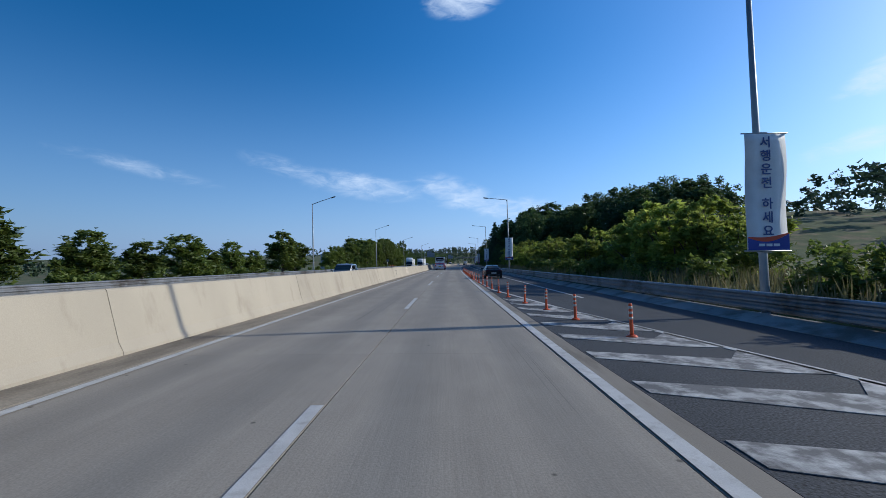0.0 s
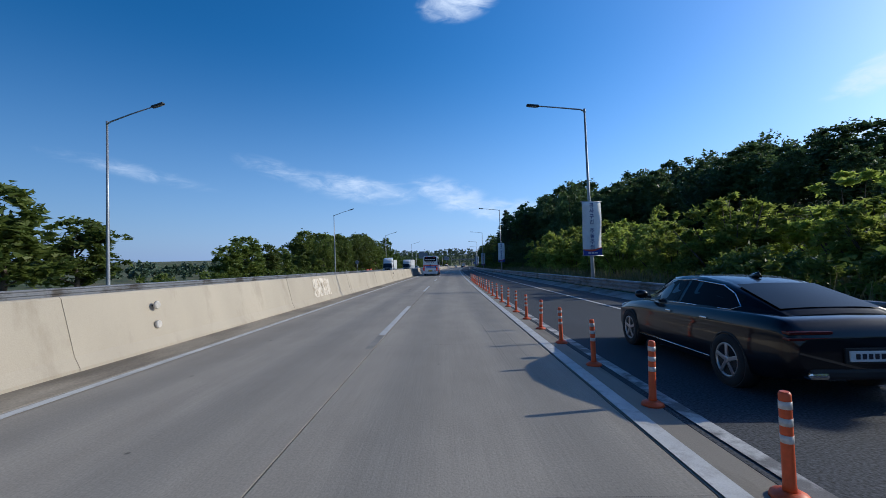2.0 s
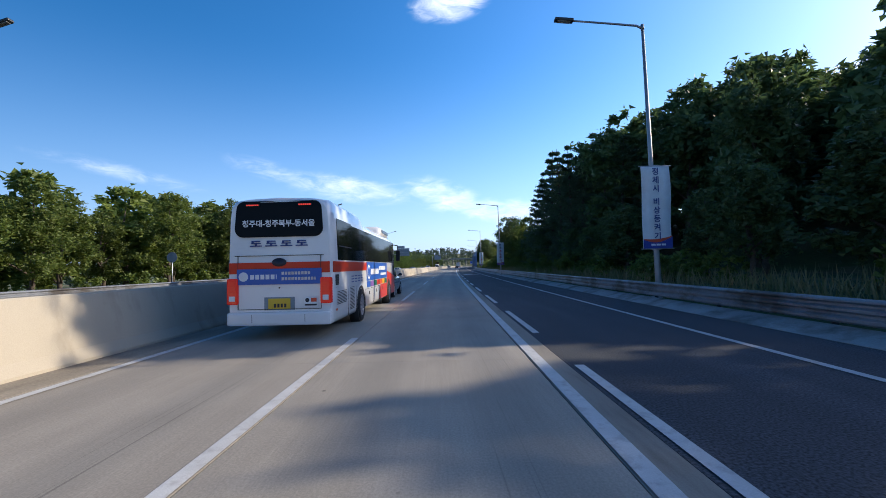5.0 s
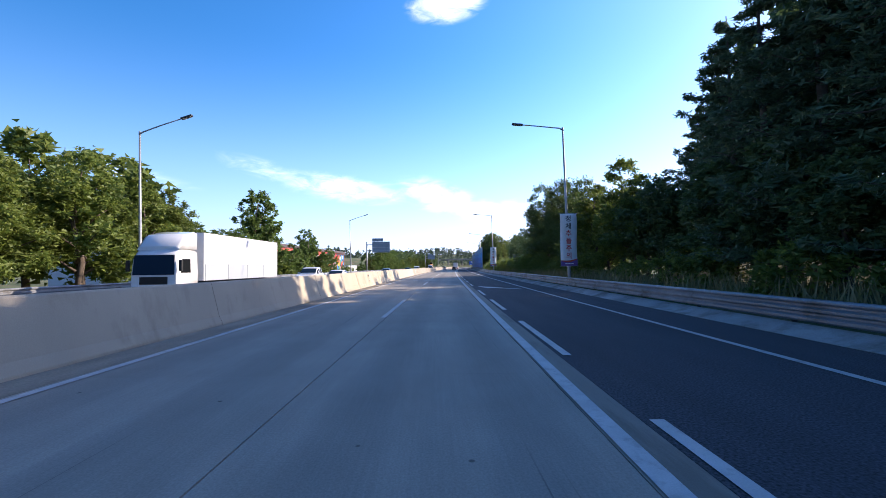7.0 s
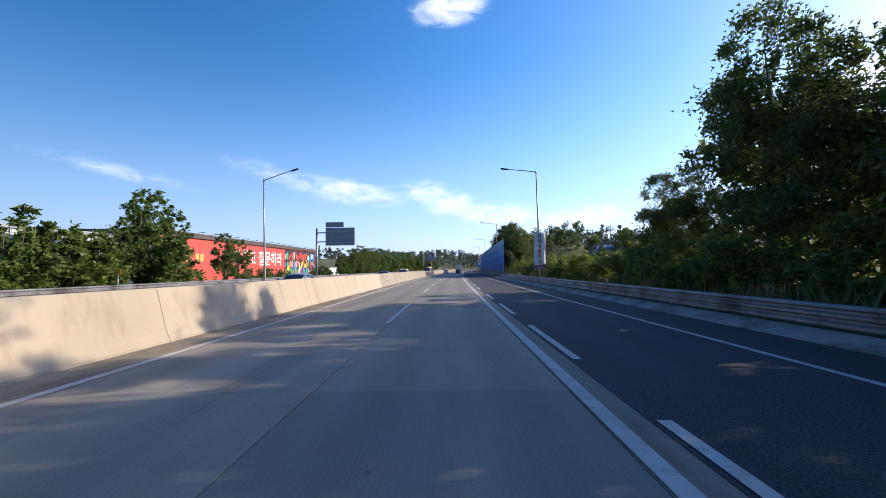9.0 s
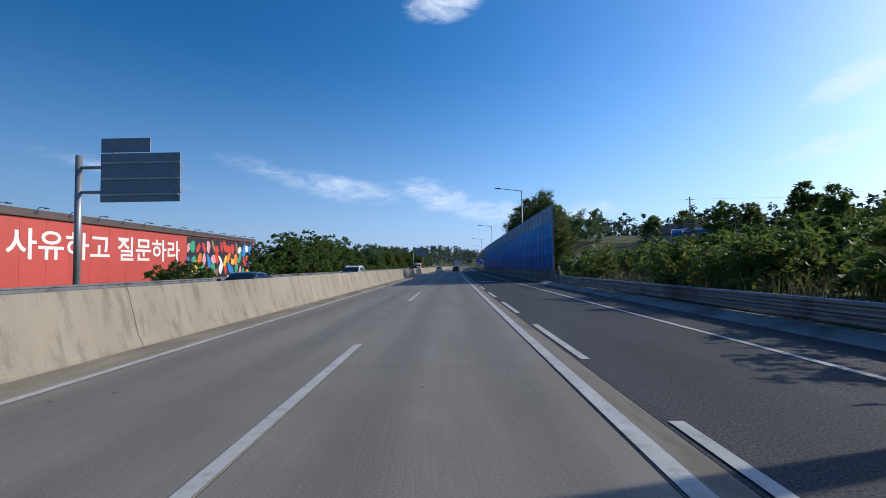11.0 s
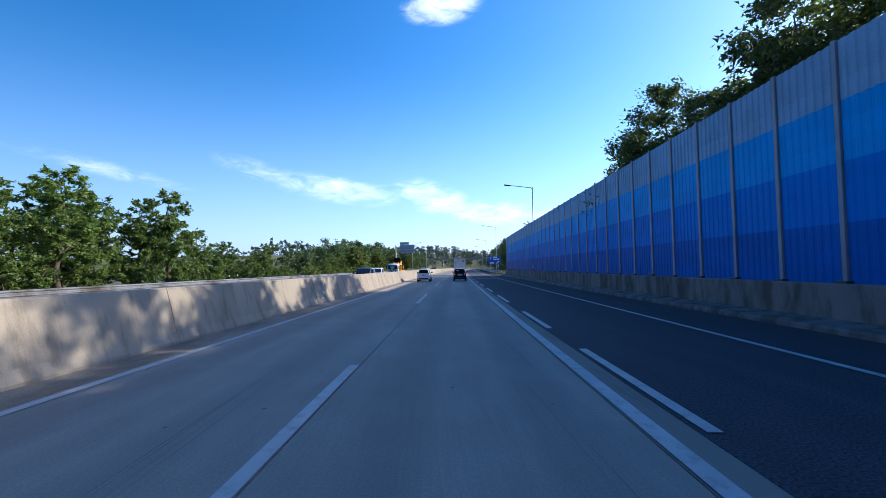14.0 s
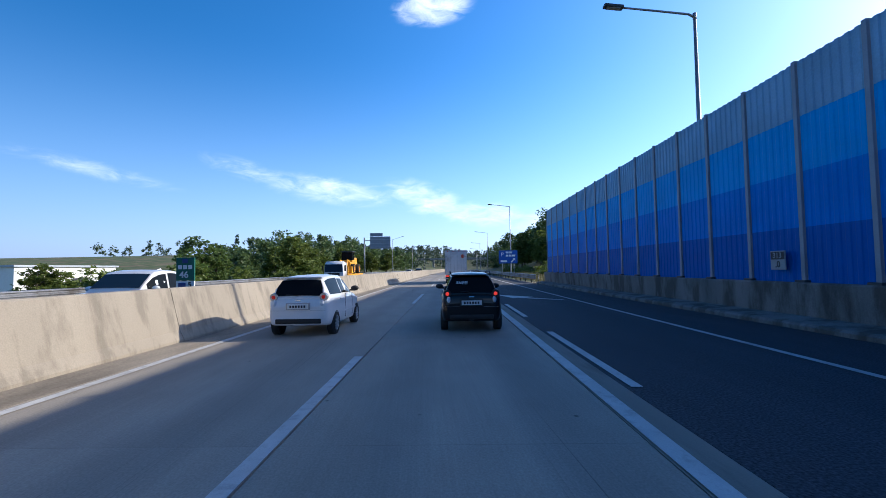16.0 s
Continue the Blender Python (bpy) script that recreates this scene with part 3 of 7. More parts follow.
for i in range(24):
    line("lane_dash", -1.98, 367 + i * 18.6, 374.3 + i * 18.6, 0.16, label="white dash between the two concrete lanes")
line("side_line", 2.31, 27, 104, 0.18, WORN, label="solid white line behind the orange posts")
for s0, s1, first, period in ((104.5, 176, 153.2, 8.1), (178, 215, 180.5, 7.7), (215, 285, 265.2, 7.2), (285, 304, 292.6, 7.1), (306, 322, 308.1, 8.4), (322, 700, 333.8, 8.3)):
    k = math.ceil((s0 - first) / period)
    while first + k * period < s1:
        line("side_dash", 2.29, first + k * period, first + k * period + period * 0.6, 0.16, label="short white dash along the asphalt lane")
        k += 1
line("shoulder_line", 5.95, 20, 900, 0.16, label="solid white line along the hard shoulder")
# painted gore with slanting bars
marking("gore_line", [(-6, 7.4), (-6, 7.6), (8.0, 5.17), (15.2, 3.88), (27.2, 2.41), (27.2, 2.25), (15.2, 3.71), (8.0, 4.99)])
for s0, near, lead in ((3.2, 2.7, -3.0), (5.2, 4.3, -1.7), (7.2, 3.7, -1.1), (9.2, 3.3, -0.8), (11.2, 3.0, -0.6), (13.2, 2.7, -0.5), (15.2, 2.5, -0.4), (17.2, 2.4, -0.3), (19.2, 2.3, -0.3)):
    edge_u = 5.08 - (s0 - 8.0) * 0.175
    tip = min(edge_u, 7.0)
    marking("gore_bar", [(s0 + 0.3, 2.2), (s0 + 0.85, 2.2), (s0 + 0.15, tip - 0.75), (s0 + 0.9, tip - 0.15), (s0 - 0.9, tip + 0.15), (s0 - 0.75, tip - 0.75)], WORN, "worn white slanting bar of the painted gore")
for s0 in (175.2, 269.2, 349.0):
    marking("merge_arrow", [(s0, 5.45), (s0 + 0.3, 5.4), (s0 + 2.2, 3.85), (s0 + 2.45, 4.4), (s0 + 4.65, 2.62), (s0 + 1.7, 3.2), (s0 + 1.95, 3.5)], PAINT, "white painted arrow that leads into the lane")

# ---- median barrier of concrete sections ----
PROFILE = [(-6.58, -0.02), (-6.58, 0.06), (-6.68, 0.26), (-6.93, 1.24), (-6.96, 1.275), (-7.12, 1.275), (-7.15, 1.24), (-7.2, 0.36), (-7.24, 0.1), (-7.24, -0.02)]
barrier = empty("median_barrier", Matrix.Identity(4), "long tan concrete median barrier in cast sections", "barrier", kind="structure")
sections = {}
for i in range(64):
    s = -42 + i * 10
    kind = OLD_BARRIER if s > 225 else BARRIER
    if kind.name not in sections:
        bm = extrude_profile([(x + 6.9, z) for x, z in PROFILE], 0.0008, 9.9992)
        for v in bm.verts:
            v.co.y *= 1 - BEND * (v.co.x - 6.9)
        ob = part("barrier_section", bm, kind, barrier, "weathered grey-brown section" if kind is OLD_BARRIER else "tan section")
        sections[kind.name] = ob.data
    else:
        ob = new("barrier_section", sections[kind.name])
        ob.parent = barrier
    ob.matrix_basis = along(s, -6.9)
for s in (50.1, 89.2, 128.5, 182.5, 232.0, 274.6, 309.0, 352.0, 380.0):
    fix = empty("barrier_delineator", along(s, -6.84, 0.0), "pair of round pale reflectors fixed to the barrier", "reflector", "reflectors on the barrier")
    for z, x in ((0.92, 0.0), (0.5, 0.04)):
        part("stem", tube([(x - 0.06, 0, z), (x + 0.1, 0, z + 0.02)], 0.02, 8), DARK_STEEL, fix)
        part("reflector", tube([(x + 0.07, 0, z + 0.02), (x + 0.1, 0, z + 0.02), (x + 0.13, 0, z + 0.02)], [0.085, 0.09, 0.07], 16), BAND, fix)


pale = empty("flaked_patch", along(60.95, -6.86), "pale flaking patch of render on the barrier", "stain")
prng = random.Random(31)
for y0, y1, z0, z1, n in ((0.0, 2.9, 0.14, 1.18, 26), (0.25, 1.5, 0.3, 0.95, 15), (1.3, 2.55, 0.35, 1.05, 15)):
    rim = []
    for k in range(n):
        a = 2 * math.pi * k / n
        c, q = math.cos(a), math.sin(a)
        grow_out = max(abs(c), abs(q)) ** -0.75 * prng.uniform(0.9, 1.04)
        y, z = (y0 + y1) / 2 + c * grow_out * (y1 - y0) / 2, (z0 + z1) / 2 + q * grow_out * (z1 - z0) / 2
        z = min(max(z, 0.27), 1.22) if z0 < 0.2 else z
        rim.append((y, z))
    proud = 0.006 if n > 20 else 0.012
    face = [(0.18 + proud - (z - 0.26) * 0.25 / 0.98, y, z) for y, z in rim]
    under = [(x - 0.03, y, z) for x, y, z in face]
    raw("flake", face + under, [tuple(range(n)), tuple(range(2 * n - 1, n - 1, -1))] + [(i, n + i, n + (i + 1) % n, (i + 1) % n) for i in range(n)], FLAKED, pale)


# ---- crash barriers ----
def wave(side):
    """The folded three-wave profile of a steel crash barrier beam, seen along the road."""
    pts = [(0.0, 0.8), (0.045, 0.79), (0.065, 0.765), (0.065, 0.74), (0.015, 0.705), (0.015, 0.675), (0.065, 0.64), (0.065, 0.6), (0.015, 0.565), (0.015, 0.535), (0.065, 0.5), (0.065, 0.455), (0.03, 0.425), (0.0, 0.42)]
    outer = [(-side * x, z) for x, z in pts]
    return outer + [(-side * (x - 0.012), z) for x, z in reversed(pts)]


def crash_barrier(name, s0, s1, u, side, lift, label):
    thing = empty(name, Matrix.Identity(4), label, "crash barrier", "crash barriers along the road", "structure")
    n = int((s1 - s0) / 4)
    beam = post = None
    for i in range(n):
        at = along(s0 + i * 4, u, lift)
        if beam is None:
            beam = part("beam", extrude_profile([(x * 1.3, 0.8 - (0.8 - z) * 1.45) for x, z in wave(side)], 0, 4.02), RAIL, thing)
            post = part("post", tube([(side * 0.24, 0.1, -0.4), (side * 0.24, 0.1, 0.72)], 0.07, 10), DARK_STEEL, thing)
            beam.matrix_basis, post.matrix_basis = at, at
            continue
        for src in (beam, post):
            ob = new(src.name.split(".")[0], src.data)
            ob.parent, ob.matrix_basis = thing, at
    return thing


crash_barrier("crash_barrier", -40, 266.5, 8.6, 1, 0.0, "three-waved galvanised steel crash barrier on round posts")
crash_barrier("crash_barrier", 373, 620, 8.9, 1, 0.08, "galvanised steel crash barrier past the noise wall")
crash_barrier("crash_barrier", -40, 620, -20.7, -1, 0.08, "galvanised crash barrier beyond the opposite carriageway")

# ---- noise wall ----
WALL0, BAY, BAYS, WALL_U = 268.6, 2.03, 50, 9.55
parapet = empty("wall_parapet", Matrix.Identity(4), "stained concrete parapet and kerb under the noise wall", "wall", kind="structure")
piece = None
for i in range(18):
    at = along(WALL0 - 1.2 + i * 5.75, 0)
    if piece is None:
        piece = part("parapet_block", extrude_profile([(9.35, -0.1), (9.3, 1.09), (9.34, 1.135), (9.8, 1.135), (9.84, -0.1)], 0.004, 5.746), STAINED, parapet)
        kerb = part("kerb_stone", extrude_profile([(8.5, -0.1), (8.5, 0.1), (8.56, 0.16), (9.33, 0.24), (9.33, -0.1)], 0.004, 5.746), STAINED, parapet)
        piece.matrix_basis, kerb.matrix_basis = at, at
        continue
    for src in (piece, kerb):
        ob = new(src.name.split(".")[0], src.data)
        ob.parent, ob.matrix_basis = parapet, at
noise_wall = empty("noise_wall", Matrix.Identity(4), "tall noise wall of blue panels that pale upwards between steel posts", "noise wall", kind="structure")


def ribbed_panel(width, height, ribs, depth):
    """A pressed metal panel with upright ribs, in the x = 0 plane, y along the wall."""
    bm = bmesh.new()
    ys = []
    for k in range(ribs):
        a = width * k / ribs
        w = width / ribs
        ys += [(a + 0.08 * w, 0.0), (a + 0.2 * w, -depth), (a + 0.62 * w, -depth), (a + 0.74 * w, 0.0)]
    ys = [(0, 0.0)] + ys + [(width, 0.0)]
    low = [bm.verts.new((x, y, 0)) for y, x in ys]
    high = [bm.verts.new((x, y, height)) for y, x in ys]
    for k in range(len(ys) - 1):
        bm.faces.new((low[k], low[k + 1], high[k + 1], high[k]))
    lip = [bm.verts.new((0.02, y, z)) for y, z in ((0, 0), (width, 0), (width, height), (0, height))]
    bm.faces.new(lip)
    bmesh.ops.recalc_face_normals(bm, faces=bm.faces[:])
    return bm


panels = {}
hs = [1.12 + 0.511 * k for k in range(13)]
for i in range(BAYS + 1):
    at = along(WALL0 + i * BAY, WALL_U)
    if i == 0:
        bm = box(-0.085, 0.1, -0.065, 0.065, 1.08, 7.3, 0.008)
        post_ob = part("wall_post", bm, WALL_POST, noise_wall)
        foot_ob = part("post_foot", box(-0.2, 0.12, -0.17, 0.17, 1.1, 1.2, 0.02), DARK_STEEL, noise_wall)
    else:
        post_ob2 = new("wall_post", post_ob.data)
        post_ob2.parent, post_ob2.matrix_basis = noise_wall, at
        foot2 = new("post_foot", foot_ob.data)
        foot2.parent, foot2.matrix_basis = noise_wall, at
    if i == 0:
        post_ob.matrix_basis = foot_ob.matrix_basis = at
    if i == BAYS:
        break
    if i >= 25:
        continue
    for k in range(12):
        band = k // 3
        if band not in panels:
            p = part("panel", ribbed_panel(BAY - 0.17, 0.5115, 7, 0.035 if band == 3 else 0.02), BANDS[band], noise_wall)
            panels[band] = p.data
        else:
            p = new("panel", panels[band])
            p.parent = noise_wall
        p.matrix_basis = along(WALL0 + i * BAY + 0.085, WALL_U - 0.02, hs[k])
for band in range(4):
    src = panels[band]
    v, f = [], []
    for i in range(25, BAYS):
        for k in range(3 * band, 3 * band + 3):
            at = along(WALL0 + i * BAY + 0.085, WALL_U - 0.02, hs[k])
            n0 = len(v)
            v += [at @ q.co for q in src.vertices]
            f += [tuple(n0 + j for j in q.vertices) for q in src.polygons]
    tagged(raw("panel_rows", v, f, BANDS[band], noise_wall), kind="stuff")

# ---- street lamps and banners ----
def street_lamp(s, u, side, top=12.3, rise=0.38, label="tall grey steel street lamp with a single arm"):
    """A tapered pole with an arm that reaches over the road (side -1: to the left)."""
    lamp = empty("street_lamp", along(s, u, ground_z(s, u)) @ pose(0, 0, 0, 0, -1.2 if s < 250 else 0.0), label, "street lamp", "street lamps along the motorway")
    part("pole", tube([(0, 0, -0.2), (0, 0, 0.3), (0, 0, top * 0.5), (0, 0, top)], [0.13, 0.125, 0.095, 0.06], 12), POLE, lamp)
    part("base_plate", box(-0.25, 0.25, -0.25, 0.25, -0.02, 0.05, 0.01), STEEL, lamp)
    part("arm", tube([(0, 0, top - 0.12), (side * 0.25, 0, top + 0.02), (side * 1.6, 0, top + rise * 0.52), (side * 3.1, 0, top + rise)], [0.055, 0.05, 0.045, 0.04], 10), POLE, lamp)
    part("collar", tube([(0, 0, top - 0.2), (0, 0, top + 0.06)], 0.075, 12), POLE, lamp)
    head = bmesh.new()
    merge(head, box(-0.42, 0.42, -0.15, 0.15, -0.06, 0.07, 0.05))
    bmesh.ops.rotate(head, verts=head.verts[:], cent=(0, 0, 0), matrix=Matrix.Rotation(-side * rise * 0.31, 3, "Y"))
    bmesh.ops.translate(head, verts=head.verts[:], vec=(side * 3.45, 0, top + rise * 1.1))
    lh = part("lamp_head", head, DARK_STEEL, lamp)
    lens = part("lens", box(-0.28, 0.28, -0.1, 0.1, -0.085, -0.062, 0.005), GUTTER, lh)
    lens.matrix_basis = Matrix.Translation((side * 3.45, 0, top + rise * 1.1)) @ Matrix.Rotation(-side * rise * 0.31, 4, "Y")
    return lamp


RIGHT_LAMPS = [(13.0, 9.3), (68.9, 9.25), (120.9, 9.35), (177.3, 9.4), (234.2, 9.6), (290.0, 10.25), (345.7, 10.45), (402, 10.2), (458, 10.2), (514, 10.2), (570, 10.2), (626, 10.2), (682, 10.2)]
for s, u in RIGHT_LAMPS:
    street_lamp(s, u, -1, 12.0 if s < 250 else 12.5)
for s, u in ((12.5, -22.7), (68.3, -22.75), (120.5, -22.3), (175.4, -21.8), (233.6, -20.4), (470, -21.2), (525, -21.2), (580, -21.2), (640, -21.2), (700, -21.2)):
    street_lamp(s, u, 1, 11.8, rise=0.9)
SWOOSH_RED = material("banner_red", (0.6, 0.08, 0.03), 0.6, vary=0.05)
BANNER_BLUE = material("banner_blue", (0.03, 0.05, 0.3), 0.6, vary=0.05)
PURPLE = material("banner_purple", (0.16, 0.08, 0.3), 0.6, vary=0.05)


def banner(s, u, text, size, foot, accent=None, colours=None, low=2.25, high=5.7):
    """A cloth banner that hangs between two rods on a lamp pole, facing the traffic."""
    b = empty("pole_banner", along(s - 0.16, u, 0), "white cloth banner with " + ("navy" if not accent else "black and red") + " letters on a lamp pole", "banner", "banners on the lamp poles")
    half = 0.62
    v, f = [], []
    n = 16
    for i in range(n + 1):
        z = low + (high - low) * i / n
        for x in (-half, -half * 0.4, half * 0.4, half):
            v.append((x + 0.02 * math.sin(z * 1.7), 0.03 * math.sin(z * 2.1 + x), z))
    f = [(4 * i + j, 4 * i + j + 1, 4 * i + j + 5, 4 * i + j + 4) for i in range(n) for j in range(3)]
    me = raw("cloth", v, f, CLOTH, b, smooth=True)
    so = me.modifiers.new("thick", "SOLIDIFY")
    so.thickness = 0.008
    for z in (low - 0.02, high + 0.02):
        part("rod", tube([(-half - 0.08, 0, z), (half + 0.08, 0, z)], 0.022, 8), STEEL, b)
        part("clamp", box(-0.11, 0.11, 0.0, 0.3, z - 0.05, z + 0.05, 0.01), STEEL, b)
    # coloured foot with a curved upper edge
    pts = [(-half, low)] + [(half, low)] + [(half - 2 * half * k / 12, low + foot * (1 - 0.35 * math.sin(math.pi * k / 12) - 0.25 * (k / 12))) for k in range(13)]
    raw("foot_print", [(x, -0.045, z) for x, z in pts] + [(x, -0.041, z) for x, z in pts], [tuple(range(len(pts)))], PURPLE if accent else BANNER_BLUE, b)
    raw("swoosh", [(half - 2 * half * k / 12, -0.044, low + foot * (1 - 0.35 * math.sin(math.pi * k / 12) - 0.25 * (k / 12)) + dz * math.sin(math.pi * (k + 1) / 14)) for dz in (0.0, 0.14) for k in range(13)],
        [(k, k + 1, 14 + k, 13 + k) for k in range(12)], SWOOSH_RED, b)
    for k in range(3):
        part("print_bar", box(-0.3 + 0.22 * k, -0.12 + 0.22 * k, -0.052, -0.047, low + 0.12, low + 0.2), CLOTH, b)
    top = high - size * 0.75
    for i, mark in enumerate(text):
        if mark == " ":
            continue
        ink = RED_INK if accent and accent[0] <= i < accent[1] else (NAVY if not accent else BLACK_INK)
        z = top - sum(size * (1.12 if c != " " else 0.6) for c in text[:i])
        lettering(mark, size, ink, b, Matrix.Translation((0, -0.047, z)) @ Matrix.Rotation(radians(90), 4, "X"), "letter", bold=0.006)
    return b


banner(13.0, 9.3, "서행운전 하세요", 0.37, 0.5, low=2.0, high=5.55)
banner(68.9, 9.2, "공사구간 추돌주의", 0.33, 0.5, low=2.2, high=5.75)
banner(120.9, 9.3, "정체시 비상등켜기", 0.33, 0.5, low=2.2, high=5.75)
banner(177.3, 9.35, "정체추돌주의", 0.5, 0.5, (2, 6), low=1.6, high=5.5)
banner(234.2, 9.55, "정체추돌주의", 0.5, 0.5, (2, 6), low=1.6, high=5.5)


# ---- orange lane posts ----
def lane_post(m):
    post = empty("lane_post", m, "orange flexible lane post with pale reflective bands", "bollard", "orange posts along the gore")
    part("foot", tube([(0, 0, 0), (0, 0, 0.03), (0, 0, 0.06)], [0.13, 0.12, 0.06], 14), ORANGE, post)
    part("tube", tube([(0, 0, 0.05), (0, 0, 0.1), (0, 0, 0.7), (0, 0, 0.74), (0, 0, 0.76)], [0.05, 0.042, 0.04, 0.04, 0.03], 14), ORANGE, post)
    for z in (0.4, 0.52, 0.64):
        part("band", tube([(0, 0, z), (0, 0, z + 0.055)], 0.0425, 14), BAND, post)
    return post


first = None
rng = random.Random(4)
spots = [(9.56, 3.73), (12.5, 3.35), (15.1, 3.1), (17.7, 2.8), (20.9, 2.54), (24.0, 2.45), (27.2, 2.39), (30.2, 2.32), (33.3, 2.28), (36.25, 2.17), (39.15, 2.13), (42.0, 2.1)]
spots += [(43.95 + 2.005 * k, 2.08) for k in range(16)] + [(76.9 + 2.07 * k, 2.08) for k in range(4)] + [(85.9, 2.12), (88.8, 2.13)]
for s, u in spots:
    m = along(s, u, 0.0) @ pose(0, 0, 0, rng.uniform(-2, 2), rng.uniform(-2, 2), 0)
    first = copy_thing(first, m) if first else lane_post(m)

# ---- sign gantries seen from behind ----
def gantry(s, u, reach, wide, tall, lift=0.05):
    g = empty("sign_gantry", along(s, u, ground_z(s, u) + lift - 0.1), "grey cantilever road sign seen from behind on a steel mast", "road sign", "sign gantries")
    part("mast", tube([(0, 0, -0.3 - lift), (0, 0, 8.3)], 0.17, 14), POLE, g)
    for z in (6.2, 7.6):
        part("arm", tube([(0, 0, z), (reach + wide, 0, z)], 0.09, 10), POLE, g)
    board = part("board", box(reach, reach + wide, -0.18, -0.12, 5.6, 5.6 + tall, 0.01), SIGN_BACK, g, "grey back of a large sign board")
    for z in (6.0, 6.9, 7.8):
        part("rail", box(reach + 0.05, reach + wide - 0.05, -0.24, -0.185, z - 0.04, z + 0.04), STEEL, board)
    part("small_board", box(reach, reach + wide * 0.62, -0.18, -0.12, 5.65 + tall, 6.45 + tall, 0.01), SIGN_BACK, g)
    part("bracket", box(reach + 0.6, reach + 0.7, -0.119, -0.02, 5.6, 6.3 + tall), STEEL, g)


gantry(252.2, -20.9, 1.4, 4.5, 2.75)
gantry(428.0, -21.3, 1.4, 4.9, 2.9, 1.2)
BLUE_SIGN = material("blue_sign_face", (0.01, 0.09, 0.42), 0.4, vary=0.04)
GREEN_SIGN = material("green_sign_face", (0.01, 0.13, 0.09), 0.4, vary=0.04)
sign = empty("rest_area_sign", along(401.0, 9.6, 0), "blue rest area sign with a large P and an arrow", "road sign")
part("board", box(-1.6, 1.6, -0.1, -0.04, 2.35, 4.6, 0.02), BLUE_SIGN, sign)
for x in (-1.0, 1.0):
    part("leg", tube([(x, 0, -0.3), (x, 0, 4.5)], 0.06, 10), STEEL, sign)
lettering("P", 0.9, WHITE, sign, Matrix.Translation((-1.0, -0.115, 3.9)) @ Matrix.Rotation(radians(90), 4, "X"), "letter")
for x0, x1, z in ((-0.4, 0.1, 4.25), (0.2, 0.7, 4.25), (-0.4, 0.0, 3.7), (0.1, 0.5, 3.7), (0.6, 1.2, 3.7), (-1.3, -0.2, 2.75)):
    part("print_bar", box(x0, x1, -0.115, -0.105, z - 0.16, z + 0.16), WHITE, sign)
raw("arrow", [(x, -0.115, z) for x, z in ((0.4, 2.6), (0.6, 2.5), (1.05, 2.95), (1.2, 2.8), (1.2, 3.25), (0.75, 3.25), (0.9, 3.1))], [tuple(range(7))], WHITE, sign)
board = empty("distance_board", along(340.3, -8.0, 0), "green distance board on a post behind the barrier", "road sign")
part("face", box(-0.27, 0.27, -0.06, -0.01, 1.4, 2.08, 0.01), GREEN_SIGN, board)
part("leg", tube([(0, 0.03, 0.0), (0, 0.03, 2.0)], 0.04, 10), STEEL, board)
part("emblem", box(-0.08, 0.08, -0.072, -0.064, 1.92, 2.04, 0.01), NAVY, board)
for x in (-0.15, 0.0, 0.15):
    part("print_bar", box(x - 0.055, x + 0.055, -0.072, -0.064, 1.74, 1.86), WHITE, board)
lettering("46", 0.27, WHITE, board, Matrix.Translation((-0.03, -0.07, 1.57)) @ Matrix.Rotation(radians(90), 4, "X"), "letter", bold=0.005)
part("foot_plate", box(-0.27, 0.27, -0.06, -0.01, 1.17, 1.39, 0.005), WHITE, board)
part("foot_bar", box(-0.2, 0.02, -0.07, -0.061, 1.22, 1.34), NAVY, board)
lettering("5", 0.22, BLACK_INK, board, Matrix.Translation((0.14, -0.066, 1.28)) @ Matrix.Rotation(radians(90), 4, "X"), "letter", bold=0.005)
# bluish grey for the plate and its upper numerals
DULL_WHITE = material("faded_white_plate", (0.3, 0.33, 0.36), 0.6, vary=0.12)
km = empty("kilometre_plate", along(340.35, 9.36, -0.27), "small white plate with numbers on the noise wall", "sign")
part("plate", box(-0.03, 0.0, -0.27, 0.27, 1.75, 2.3, 0.005), DULL_WHITE, km)
part("plate_band", box(-0.037, -0.031, -0.25, 0.25, 2.05, 2.27), BLACK_INK, km)
lettering("313", 0.22, DULL_WHITE, km, Matrix.Translation((-0.042, 0, 2.16)) @ Matrix.Rotation(radians(-90), 4, "Z") @ Matrix.Rotation(radians(90), 4, "X"), "letter", bold=0.004)
lettering(".0", 0.26, BLACK_INK, km, Matrix.Translation((-0.036, 0, 1.9)) @ Matrix.Rotation(radians(-90), 4, "Z") @ Matrix.Rotation(radians(90), 4, "X"), "letter", bold=0.004)
disc = empty("round_sign", along(136.0, -21.8, 0), "grey back of a round sign on a thin post", "road sign")
part("post", tube([(0, 0, -0.3), (0, 0, 3.1)], 0.04, 8), STEEL, disc)
part("plate", tube([(0, -0.05, 2.8), (0, -0.03, 2.8)], 0.42, 24), SIGN_BACK, disc)
marker = empty("yellow_marker", along(215.0, -21.6, 0), "small yellow marker plate on a thin post", "road sign")
part("post", tube([(0, 0, -0.3), (0, 0, 1.7)], 0.03, 8), STEEL, marker)
part("plate", box(-0.18, 0.18, -0.05, -0.03, 1.5, 1.85, 0.01), material("yellow_plate", (0.7, 0.38, 0.02), 0.5), marker)


